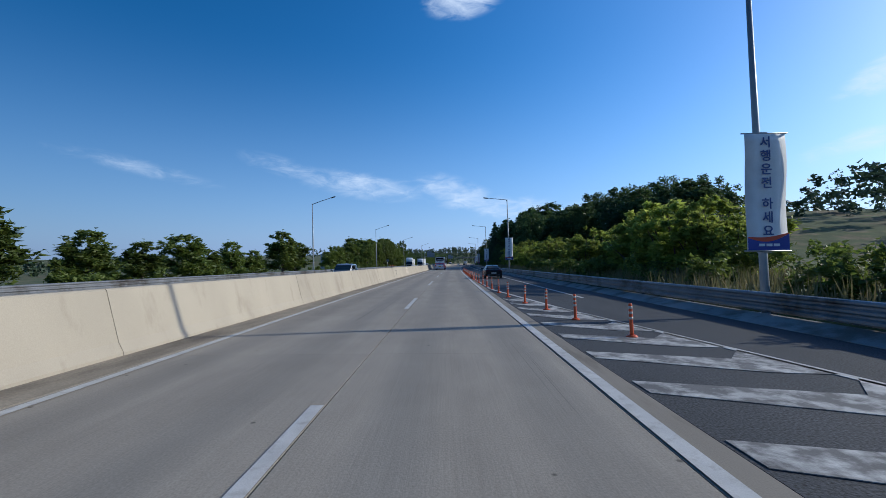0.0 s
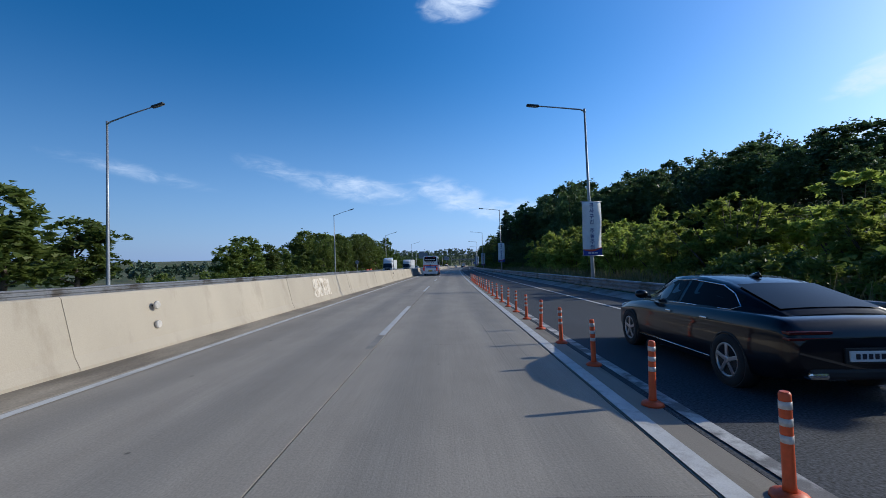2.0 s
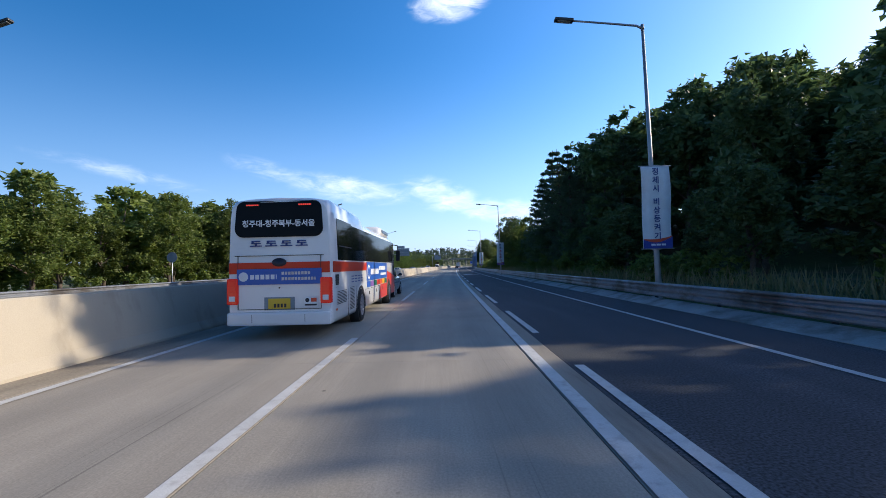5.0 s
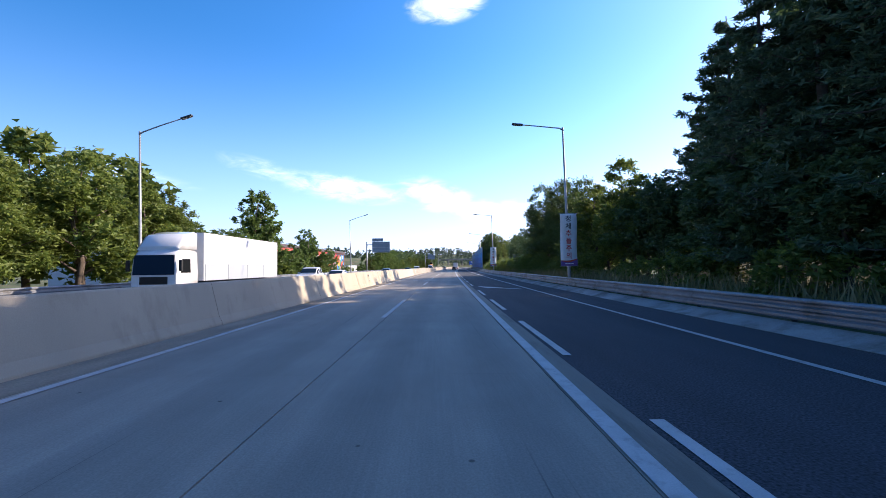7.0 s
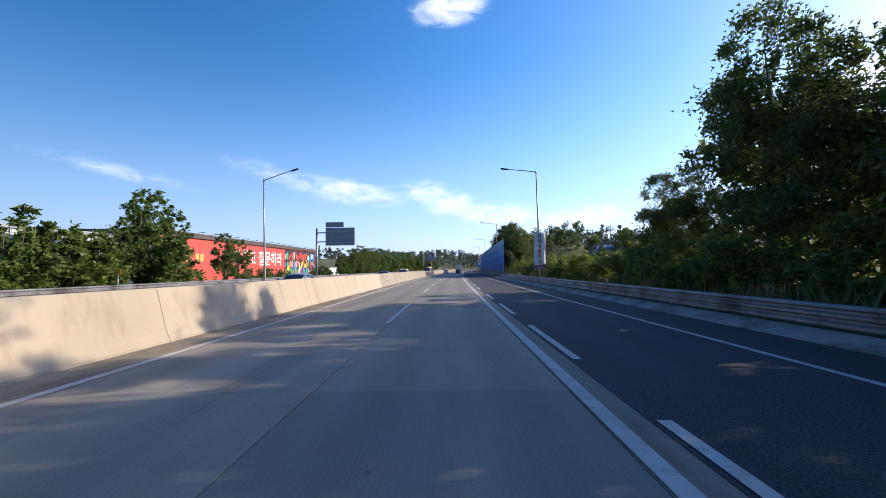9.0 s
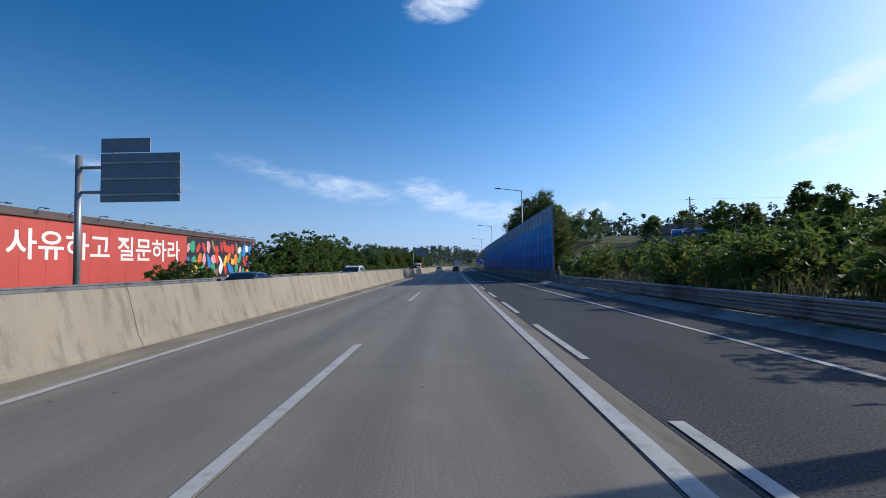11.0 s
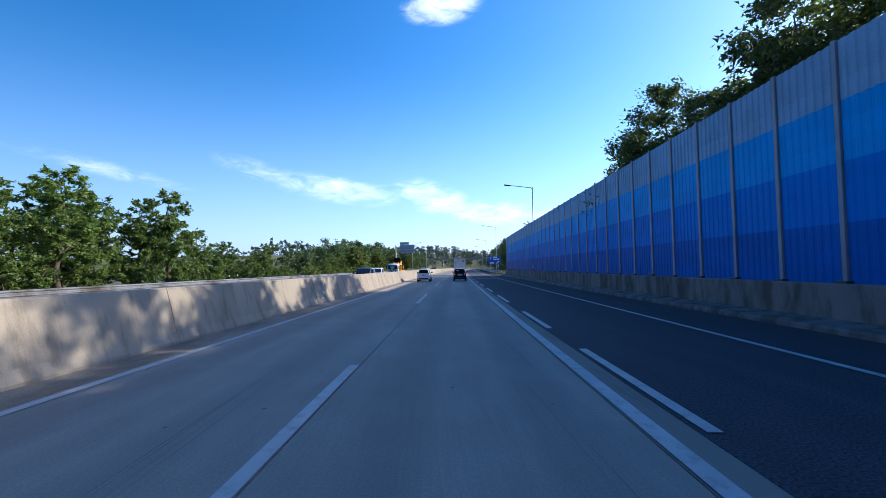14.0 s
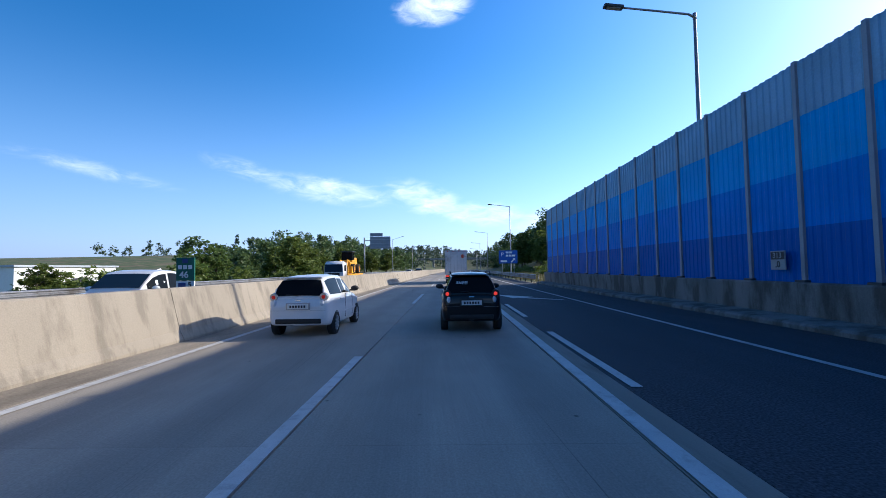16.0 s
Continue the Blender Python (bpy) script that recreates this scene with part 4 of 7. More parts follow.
# ---- buildings beyond the opposite carriageway ----
def cladding(name, parent, length, z0, z1, mat, bays):
    """Upright metal panels in the x = 0 plane facing +x, each with its own edges."""
    w = length / bays
    data = None
    for k in range(bays):
        if data is None:
            ob = part(name, box(-0.05, 0.0, 0.012, w - 0.012, z0, z1, 0.008), mat, parent)
            data = ob.data
        else:
            ob = new(name, data)
            ob.parent = parent
        ob.matrix_basis = Matrix.Translation((0, k * w, 0))


hall = empty("red_hall", along(252.5, -46.4, -2.0), "long red metal-clad hall with white lettering and a painted mural", "building")
part("core", box(-24, -0.06, 0, 74.5, -0.5, 10.0), GREY_WALL, hall, "grey side walls")
cladding("wall_panel", hall, 74.5, 0.0, 9.6, RED_WALL, 25)
part("roof_trim", box(-24.1, 0.35, -0.3, 74.8, 9.6, 10.5, 0.05), ROOF_TRIM, hall, "brown roof edge")
for k in range(18):
    flood = part("floodlight_arm", tube([(0.2, 2 + k * 4.1, 10.45), (0.5, 2 + k * 4.1, 10.75), (1.3, 2 + k * 4.1, 10.7)], 0.04, 6), DARK_STEEL, hall)
    part("floodlight_head", box(1.15, 1.5, 1.8 + k * 4.1, 2.2 + k * 4.1, 10.58, 10.68, 0.01), DARK_STEEL, flood)
FACE_ROAD = Matrix.Rotation(radians(90), 4, "Z") @ Matrix.Rotation(radians(90), 4, "X")
lettering("사유하고 질문하라", 3.7, WHITE, hall, Matrix.Translation((0.03, 33.5, 6.4)) @ FACE_ROAD, "lettering", bold=0.06)
GOLD = material("gold_print", (0.62, 0.4, 0.12), 0.5, vary=0.05)
for y, w, z, t in ((4.0, 1.6, 6.6, 2.4), (6.0, 1.1, 6.3, 1.6), (7.4, 1.3, 6.6, 2.4), (10.0, 1.0, 6.2, 1.4), (11.4, 1.0, 6.2, 1.4)):
    part("gold_mark", box(0.0, 0.03, y, y + w, z - t / 2, z + t / 2, 0.01), GOLD, hall, "gold shape")
# mural: rounded patches of many colours on dark ground
part("mural_ground", box(0.0, 0.02, 49.5, 74.0, 0.3, 9.4), BLACK_INK, hall, "dark ground of the mural")
inks = [material("mural_" + n, c, 0.6, vary=0.1) for n, c in (("orange", (0.75, 0.2, 0.03)), ("white", (0.75, 0.75, 0.72)), ("pink", (0.75, 0.35, 0.4)), ("yellow", (0.75, 0.5, 0.05)), ("blue", (0.03, 0.22, 0.6)), ("green", (0.05, 0.35, 0.2)), ("red", (0.6, 0.05, 0.03)), ("brown", (0.3, 0.16, 0.08)))]
rng = random.Random(12)
for k in range(64):
    cy, cz = 49.9 + (k % 16) * 1.52 + rng.uniform(-0.3, 0.3), 1.2 + (k // 16) * 2.2 + rng.uniform(-0.5, 0.5)
    ry, rz, tilt = rng.uniform(0.4, 0.95), rng.uniform(0.7, 1.5), rng.uniform(-0.7, 0.7)
    pts = []
    for a in range(9):
        t = 2 * math.pi * a / 9
        r = 1 + rng.uniform(-0.25, 0.25)
        y, z = math.cos(t) * ry * r, math.sin(t) * rz * r
        pts.append((0.026 + k * 0.0003, min(max(cy + y * math.cos(tilt) - z * math.sin(tilt), 49.6), 73.9), min(max(cz + y * math.sin(tilt) + z * math.cos(tilt), 0.4), 9.3)))
    raw("mural_patch", pts, [tuple(range(9))], rng.choice(inks), hall)
grey_hall = empty("grey_hall", along(222.0, -52.0, -2.0), "long low grey metal-clad hall with blue and red marks", "building")
part("core", box(-22, -0.06, 0, 29.0, -0.5, 9.2), GREY_WALL, grey_hall)
cladding("wall_panel", grey_hall, 29.0, 0.0, 9.0, GREY_WALL, 10)
part("roof_trim", box(-22.1, 0.2, -0.2, 29.2, 9.0, 9.5, 0.05), SIGN_BACK, grey_hall)
for y, w, mt in ((4, 2.2, RED_INK), (7.5, 1.6, NAVY), (10.2, 1.8, NAVY), (13.2, 1.8, NAVY), (16.2, 1.6, NAVY), (19.4, 1.8, NAVY)):
    part("sign_shape", box(0.0, 0.04, y, y + w, 6.4, 8.2, 0.015), mt, grey_hall, "plain coloured shape")
white_hall = empty("white_hall", along(386.0, -62.0, -2.5), "small white flat-roofed hall beyond the trees", "building")
part("wall", box(-14, 0, 0, 18, -0.5, 5.2, 0.03), WHITE, white_hall)
part("roof", box(-14.3, 0.3, -0.3, 18.3, 5.2, 5.5, 0.03), GREY_WALL, white_hall)
part("window", box(0.0, 0.05, 3, 6, 2, 3.4, 0.01), BLACK_INK, white_hall)
part("window", box(0.0, 0.05, 9, 12, 2, 3.4, 0.01), BLACK_INK, white_hall)
WALL_PLASTER = material("pale_plaster", (0.5, 0.47, 0.42), 0.9, vary=0.1)
ROOF_TILE = material("brown_roof", (0.16, 0.1, 0.08), 0.8, vary=0.2)
house = empty("farmhouse", along(311, 47, ground_z(311, 47) - 0.3, 20), "small plastered farmhouse with a brown pitched roof", "house")
part("wall", extrude_profile([(-4, 0), (-4, 2.8), (0, 4.6), (4, 2.8), (4, 0)], 0, 8), WALL_PLASTER, house)
rb = bmesh.new()
for sx in (-1, 1):
    merge(rb, extrude_profile([(0, 4.62), (sx * 4.6, 2.55), (sx * 4.6, 2.72), (0, 4.8)], -0.5, 8.5))
part("roof", rb, ROOF_TILE, house)
part("window", box(-1.6, -0.4, -0.06, 0.02, 1.0, 2.1, 0.01), BLACK_INK, house)
part("door", box(0.6, 1.6, -0.06, 0.02, 0.0, 2.1, 0.01), ROOF_TILE, house)
poly = empty("greenhouse", along(303, 46, ground_z(303, 46) - 0.2, 60), "arched greenhouse with a blue plastic cover", "greenhouse")
PLASTIC = material("blue_plastic_sheet", (0.12, 0.2, 0.35), 0.2, vary=0.15)
part("cover", extrude_profile([(3.2 * math.cos(math.pi * k / 14), 3.0 * math.sin(math.pi * k / 14)) for k in range(15)], 0, 7), PLASTIC, poly)
for k in range(5):
    part("hoop", tube([(3.23 * math.cos(math.pi * j / 14), 1.75 * k, 3.03 * math.sin(math.pi * j / 14)) for j in range(15)], 0.03, 6), STEEL, poly)
up = empty("utility_pole", along(306, 43, ground_z(306, 43) - 0.3), "dark concrete utility pole with a thin wire", "utility pole")
part("pole", tube([(0, 0, 0), (0, 0, 9.5)], [0.17, 0.1], 10), GUTTER, up)
part("crossarm", box(-0.8, 0.8, -0.05, 0.05, 8.9, 9.0), STEEL, up)
part("wire", tube([(0.7, 0, 9.05), (16, -6, 8.2), (34, -10, 9.5)], 0.012, 5), DARK_STEEL, up)

bridge = empty("overpass", along(832, 0, 0), "grey concrete road bridge across the motorway far ahead", "bridge")
part("deck", box(-70, 70, -5, 5, 11.6, 13.0, 0.1), GUTTER, bridge)
part("parapet", box(-70, 70, -5.1, -4.8, 13.0, 14.0, 0.03), GUTTER, bridge)
for x in (-46, -23, 11, 34):
    part("pier", box(x - 0.8, x + 0.8, -3, 3, -2, 11.6, 0.1), GUTTER, bridge)

# ---- trees and bushes ----
def leaves(rng, centres, radii, count, size, lift=0.3, long=1.6, flat=0.6, twigs=11, ball_like=False):
    """Small pointed leaves set along twigs that fan out of each clump; a clump is a centre and a radius."""
    n = len(centres)
    pick = rng.integers(0, n, count)
    fan = rng.normal(size=(n, twigs, 3)) * (1, 1, flat) + (0, 0, 0.12)
    fan /= np.linalg.norm(fan, axis=2, keepdims=True)
    fan *= rng.uniform(0.6, 1.45, (n, twigs, 1))
    d = fan[pick, rng.integers(0, twigs, count)]
    t = rng.random(count) ** 0.6
    pos = centres[pick] + d * (radii[pick] * t)[:, None] + rng.normal(size=(count, 3)) * (radii[pick] * 0.24)[:, None]
    pos[:, 2] -= radii[pick] * 0.18 * t * t
    if ball_like:
        w = rng.normal(size=(count, 3))
        pos = centres[pick] + w / np.linalg.norm(w, axis=1, keepdims=True) * (radii[pick] * rng.random(count) ** 0.45)[:, None]
    a = d * 0.9 + rng.normal(size=(count, 3)) * 0.75
    a[:, 2] *= 0.6
    a /= np.linalg.norm(a, axis=1, keepdims=True)
    up = rng.normal(size=(count, 3)) * 0.8 + (0, 0, lift)
    b = np.cross(a, up)
    b /= np.linalg.norm(b, axis=1, keepdims=True) + 1e-9
    c = np.cross(a, b)
    sz = size * (0.6 + 0.8 * rng.random(count))[:, None]
    v = np.stack([pos - a * sz * long / 2 + b * sz * 0.45, pos + a * sz * long / 2 + c * sz * 0.15, pos - a * sz * long * 0.4 - b * sz * 0.45], 1).reshape(-1, 3)
    idx = np.arange(count * 3).reshape(-1, 3)
    return v, idx


def leaf_mesh(name, v, idx, mat):
    me = bpy.data.meshes.new(name)
    me.vertices.add(len(v))
    me.vertices.foreach_set("co", v.astype(np.float32).ravel())
    me.loops.add(idx.size)
    me.loops.foreach_set("vertex_index", idx.astype(np.int32).ravel())
    me.polygons.add(len(idx))
    me.polygons.foreach_set("loop_start", np.arange(0, idx.size, 3, dtype=np.int32))
    me.update(calc_edges=True)
    me.materials.append(mat)
    return me


def broad_tree(seed, tall, wide, count, size, mat, bare=0.18, clumps=60, crown=1.0):
    """A broad-leaved tree: a tapered trunk, forking limbs and a crown of clumps with gaps."""
    rng = np.random.default_rng(seed)
    rr = random.Random(seed)
    wood = tube([(0, 0, -0.6), (0.03 * tall, 0, tall * 0.25), (-0.02 * tall, 0.02 * tall, tall * 0.55), (0.02 * tall, 0, tall * 0.88)], [0.028 * tall ** 0.9, 0.022 * tall ** 0.9, 0.014 * tall ** 0.9, 0.02], 8)
    centres, radii = [], []
    limbs = 9
    for k in range(limbs):
        ang = 2 * math.pi * k * 0.382 + rr.uniform(-0.3, 0.3)
        z0 = tall * (bare + 0.1 + 0.5 * k / limbs)
        reach = wide * rr.uniform(0.55, 1.0) * (1.0 - 0.45 * k / limbs)
        end = Vector((math.cos(ang) * reach, math.sin(ang) * reach, z0 + tall * rr.uniform(0.12, 0.26)))
        mid = Vector((end.x * 0.45, end.y * 0.45, z0 + (end.z - z0) * 0.6))
        merge(wood, tube([(0, 0, z0), mid, end], [0.009 * tall, 0.006 * tall, 0.012], 6))
        for j in range(clumps // limbs):
            t = rr.uniform(0.35, 1.12)
            p = Vector((0, 0, z0)).lerp(end, t) + Vector((rr.gauss(0, 0.14), rr.gauss(0, 0.14), rr.gauss(0.03, 0.09))) * wide * 0.9
            centres.append(p)
            radii.append(wide * rr.uniform(0.13, 0.27) * crown)
    for j in range(clumps // 3):
        z = rr.uniform(0.55, 1.0)
        r = wide * 0.75 * math.sqrt(max(0.02, 1 - ((z - 0.5) / 0.52) ** 2))
        a = rr.uniform(0, 6.28)
        centres.append(Vector((math.cos(a) * r * rr.random() ** 0.4, math.sin(a) * r * rr.random() ** 0.4, tall * z)))
        radii.append(wide * rr.uniform(0.1, 0.22) * crown)
    v, idx = leaves(rng, np.array([tuple(c) for c in centres]), np.array(radii), count, size)
    return wood, leaf_mesh("crown", v, idx, mat)


def pine_tree(seed, tall, wide, count, mat):
    """A conifer: tiers of long flat boughs with needle sprays to both sides and gaps between."""
    rng = np.random.default_rng(seed)
    rr = random.Random(seed)
    wood = tube([(0, 0, -0.6), (0, 0.02 * tall, tall * 0.5), (0.01 * tall, 0, tall)], [0.2, 0.13, 0.02], 8)
    centres, radii = [], []
    z = tall * 0.1
    while z < tall * 0.98:
        reach = wide * (1 - (z / tall) ** 1.3) ** 0.8
        for k in range(5):
            a = rr.uniform(0, 6.28)
            r = reach * rr.uniform(0.6, 1.3)
            tip = Vector((math.cos(a) * r, math.sin(a) * r, z + r * rr.uniform(-0.05, 0.24)))
            bend = Vector((tip.x * 0.55, tip.y * 0.55, z - 0.05 * r))
            merge(wood, tube([(0, 0, z), bend, tip], [0.045, 0.025, 0.006], 4))
            side = Vector((-math.sin(a), math.cos(a), 0))
            for t in (0.3, 0.45, 0.6, 0.75, 0.9, 1.02):
                p = Vector((0, 0, z)).lerp(bend, t / 0.55) if t < 0.55 else bend.lerp(tip, (t - 0.55) / 0.45)
                for w in (-1, 0, 1):
                    centres.append(p + side * w * 0.3 * r * (1.15 - t) + Vector((0, 0, rr.gauss(0, 0.05))))
                    radii.append(0.16 + 0.2 * r * (1.1 - t) * 0.6)
        z += tall * rr.uniform(0.045, 0.07)
    v, idx = leaves(rng, np.array([tuple(c) for c in centres]), np.array(radii), count, 0.075, 0.6, 3.4, flat=0.3, twigs=7)
    return wood, leaf_mesh("crown", v, idx, mat)


def bush_mesh(seed, tall, wide, count, size, mat, stems=7):
    rng = np.random.default_rng(seed)
    rr = random.Random(seed)
    wood = bmesh.new()
    centres, radii = [], []
    for k in range(stems):
        a = rr.uniform(0, 6.28)
        r = wide * rr.uniform(0.2, 0.85)
        h = tall * rr.uniform(0.6, 1.0) * (1.1 - 0.4 * r / wide)
        tip = Vector((math.cos(a) * r, math.sin(a) * r, h))
        merge(wood, tube([(tip.x * 0.15, tip.y * 0.15, -0.5), (tip.x * 0.6, tip.y * 0.6, h * 0.5), tip], [0.05, 0.03, 0.006], 5))
        for j in range(7):
            t = rr.uniform(0.15, 1.03)
            centres.append(Vector((tip.x * t ** 0.7, tip.y * t ** 0.7, h * t)) + Vector((rr.gauss(0, 0.16), rr.gauss(0, 0.16), rr.gauss(0, 0.1))) * wide * 0.7)
            radii.append(wide * rr.uniform(0.1, 0.24) * (1.25 - 0.75 * t))
    v, idx = leaves(rng, np.array([tuple(c) for c in centres]), np.array(radii), count, size)
    return wood, leaf_mesh("crown", v, idx, mat)


def plant(name, made, label, category, group):
    """A first plant of its kind, out of the way until it is copied into place."""
    wood, crown = made
    t = empty(name, Matrix.Identity(4), label, category, group)
    part("trunk" if category == "tree" else "stem", wood, BARK, t)
    c = new("crown", crown)
    c.parent = t
    return t


KINDS = {
    "oak": [plant("tree", broad_tree(k, 10, 3.3, 11000, 0.17, LEAF, bare=0.03, clumps=190, crown=0.72), "broad-leaved tree in full summer leaf", "tree", "roadside trees") for k in (1, 2, 3)],
    "dark": [plant("tree", broad_tree(k, 11, 3.6, 6200, 0.3, LEAF_DARK, bare=0.08, clumps=150, crown=0.9), "dark leafy forest tree on the wooded hillside", "tree", "trees of the wooded hill") for k in (4, 5, 6)],
    "thick": [plant("tree", broad_tree(k, 11, 3.6, 9500, 0.25, LEAF_DARK, bare=0.05, clumps=190, crown=0.8), "dark leafy forest tree at the foot of the hill", "tree", "trees of the wooded hill") for k in (51, 52)],
    "pine": [plant("tree", pine_tree(k, 13, 3.0, 20000, NEEDLE), "tall dark conifer with drooping boughs", "tree", "conifers on the hillside") for k in (7, 8)],
    "grove": [plant("tree", broad_tree(k, 10, 3.6, 4600, 0.34, LEAF, bare=0.03, clumps=130, crown=0.85), "distant broad-leaved tree in summer leaf", "tree", "distant trees") for k in (31, 32)],
    "robinia": [plant("tree", broad_tree(k, 10, 3.6, 22000, 0.118, LEAF_ROBINIA, bare=0.03, clumps=140, crown=0.95), "tall broad-leaved tree with feathery drooping leaf sprays", "tree", "roadside trees") for k in (61, 62)],
    "acacia": [plant("tree", broad_tree(k, 7, 2.3, 8000, 0.13, LEAF_MID, bare=0.02, clumps=140, crown=0.6), "slender green feathery tree", "tree", "young trees by the road") for k in (9, 10, 11)],
    "bush": [plant("bush", bush_mesh(k, 3.6, 2.4, 5500, 0.145, LEAF_MID, 10), "green wild bush beside the road", "bush", "roadside bushes") for k in (12, 13, 14)],
    "thicket": [plant("bush", bush_mesh(k, 3.6, 2.4, 9500, 0.12, LEAF_FRESH, 14), "bright green wild bush beside the road", "bush", "roadside bushes") for k in (42, 43, 44)],
}
USED = set()
rng = random.Random(21)


def grow(kind, s, u, tall, wide=1.0):
    """Sets a plant of a kind at s, u, as tall as given."""
    k = rng.randrange(len(KINDS[kind]))
    src = KINDS[kind][k]
    own = {"oak": 10.0, "robinia": 10.0, "grove": 10.0, "dark": 11.0, "thick": 11.0, "pine": 13.0, "acacia": 7.0, "bush": 3.6, "thicket": 3.6}[kind]
    f = tall / own
    m = along(s, u, ground_z(s, u) - 0.05, rng.uniform(0, 360)) @ Matrix.Diagonal((f * wide, f * wide, f, 1))
    if (kind, k) not in USED:
        USED.add((kind, k))
        src.matrix_basis = m
        return src
    ob = copy_thing(src, Matrix.Identity(4))
    ob.matrix_basis = m
    return ob


def rows_of(kind, s0, s1, u0, u1, step, tall0, tall1, wide=1.0):
    s = s0
    while s < s1:
        t = (s - s0) / max(s1 - s0, 1e-6)
        grow(kind, s + rng.uniform(-0.3, 0.3) * step, rng.uniform(u0, u1), (tall0 + (tall1 - tall0) * t) * rng.uniform(0.82, 1.15), wide * rng.uniform(0.9, 1.15))
        s += step


# beyond the opposite carriageway
rows_of("grove", 24, 62, -28, -26, 5.5, 5.2, 4.3, 1.5)
rows_of("grove", 66, 74, -28.5, -26, 4.0, 6.4, 6.4, 1.3)
rows_of("grove", 90, 106, -28.5, -26, 6.0, 5.5, 5.5, 1.3)
rows_of("grove", 109, 117, -28.5, -26, 6.5, 4.9, 4.9, 1.3)
rows_of("oak", 124, 160, -30, -25.5, 4.6, 7.6, 10.2)
rows_of("oak", 160, 186, -29, -25.0, 3.6, 10.6, 10.6, 1.0)
rows_of("grove", 130, 192, -37, -31, 6.0, 11.0, 13.0, 1.1)
rows_of("acacia", 185, 204, -28, -25.5, 2.7, 6.4, 6.8, 1.15)
rows_of("acacia", 206, 211, -28.5, -26.5, 2.6, 11.8, 11.8, 0.85)
rows_of("bush", 211, 222, -28, -25.5, 3.0, 5.6, 5.6)
rows_of("acacia", 222, 229, -27, -25, 2.8, 8.6, 8.8, 0.9)
rows_of("acacia", 235, 241, -27, -25, 4.0, 6.5, 5.0)
rows_of("bush", 212, 226, -26, -24, 3.5, 5.0, 5.0)
rows_of("bush", 266, 274, -26.5, -25, 3.0, 3.0, 3.0, 1.1)
rows_of("acacia", 286, 305, -28, -24.5, 2.7, 6.8, 7.0, 1.1)
rows_of("acacia", 306, 325, -28, -24.5, 2.6, 8.2, 8.0, 1.05)
rows_of("acacia", 327, 347, -28, -24.5, 2.8, 5.4, 4.8, 1.1)
rows_of("bush", 284, 346, -25.5, -23.5, 4.0, 4.0, 3.0)
rows_of("acacia", 367, 374, -27, -25, 3.0, 4.8, 5.0, 1.2)
rows_of("grove", 400, 520, -40, -26, 7.0, 6.8, 8.0, 1.3)
rows_of("grove", 350, 400, -42, -32, 6.0, 3.4, 4.4, 1.2)
# right-hand side: bushes, then the wooded hill
rows_of("thicket", 24, 36, 13.8, 16.5, 2.2, 5.4, 4.9, 1.15)
rows_of("thicket", 36, 66, 14.0, 19.0, 2.4, 4.5, 4.4, 1.1)
rows_of("thicket", 44, 62, 18.0, 24.0, 4.5, 4.8, 5.0, 1.2)
rows_of("thicket", 66, 114, 12.8, 15.2, 2.5, 3.5, 4.9, 1.05)
rows_of("thicket", 76, 108, 14.0, 17.5, 4.6, 5.0, 6.3, 0.85)
rows_of("dark", 88, 120, 45.0, 50.0, 4.6, 9.5, 11.0, 1.2)
rows_of("dark", 98, 126, 54.0, 60.0, 6.0, 10.0, 11.0, 1.3)
rows_of("thick", 119, 138, 20.0, 26.0, 4.6, 15.0, 15.0, 0.85)
rows_of("thick", 140, 170, 18.0, 23.0, 4.0, 14.0, 14.5, 0.95)
rows_of("dark", 138, 168, 25.0, 30.0, 4.5, 14.0, 15.0, 1.0)
rows_of("dark", 114, 138, 33.0, 38.0, 4.6, 13.0, 14.0)
rows_of("dark", 120, 166, 29.0, 35.0, 6.0, 13.5, 14.0, 1.1)
rows_of("pine", 142, 173.5, 16.0, 19.5, 3.0, 14.0, 15.0, 1.15)
rows_of("pine", 148, 162, 14.6, 16.0, 4.5, 16.4, 15.6, 0.95)
rows_of("pine", 163, 171, 14.4, 16.0, 5.0, 13.0, 13.0, 1.05)
rows_of("thick", 116, 181, 13.0, 15.0, 5.2, 5.0, 6.0, 1.1)
rows_of("pine", 174.5, 183, 20.5, 23.5, 2.7, 13.5, 12.5, 1.15)
rows_of("thick", 174, 178, 14.6, 16.0, 2.4, 6.8, 6.8, 1.0)
rows_of("oak", 178, 183, 14.4, 15.6, 2.5, 8.6, 8.0, 1.0)
rows_of("oak", 182, 190, 13.6, 15.0, 2.7, 6.5, 9.4, 1.1)
rows_of("robinia", 191, 210, 13.8, 15.2, 3.3, 11.5, 10.8, 0.85)
rows_of("robinia", 214, 219, 14.2, 15.5, 3.0, 8.4, 7.8, 0.9)
rows_of("grove", 184, 212, 17.5, 20.0, 4.5, 7.5, 8.5, 1.0)
rows_of("bush", 216, 268, 13.5, 19.0, 3.2, 2.6, 3.2, 1.15)
rows_of("bush", 262, 292, 14.0, 22.0, 2.6, 2.6, 2.8, 1.2)
rows_of("grove", 256, 330, 40.0, 60.0, 9.0, 6.0, 7.0, 1.1)
rows_of("pine", 286, 330, 36.0, 46.0, 9.0, 6.0, 6.5, 1.3)
rows_of("robinia", 293.5, 322, 14.0, 15.2, 2.8, 13.3, 12.0, 0.85)
rows_of("oak", 300, 327, 17.0, 18.5, 4.6, 11.8, 11.6, 0.95)
rows_of("grove", 405, 470, 20.0, 32.0, 7.0, 9.0, 10.0, 1.1)

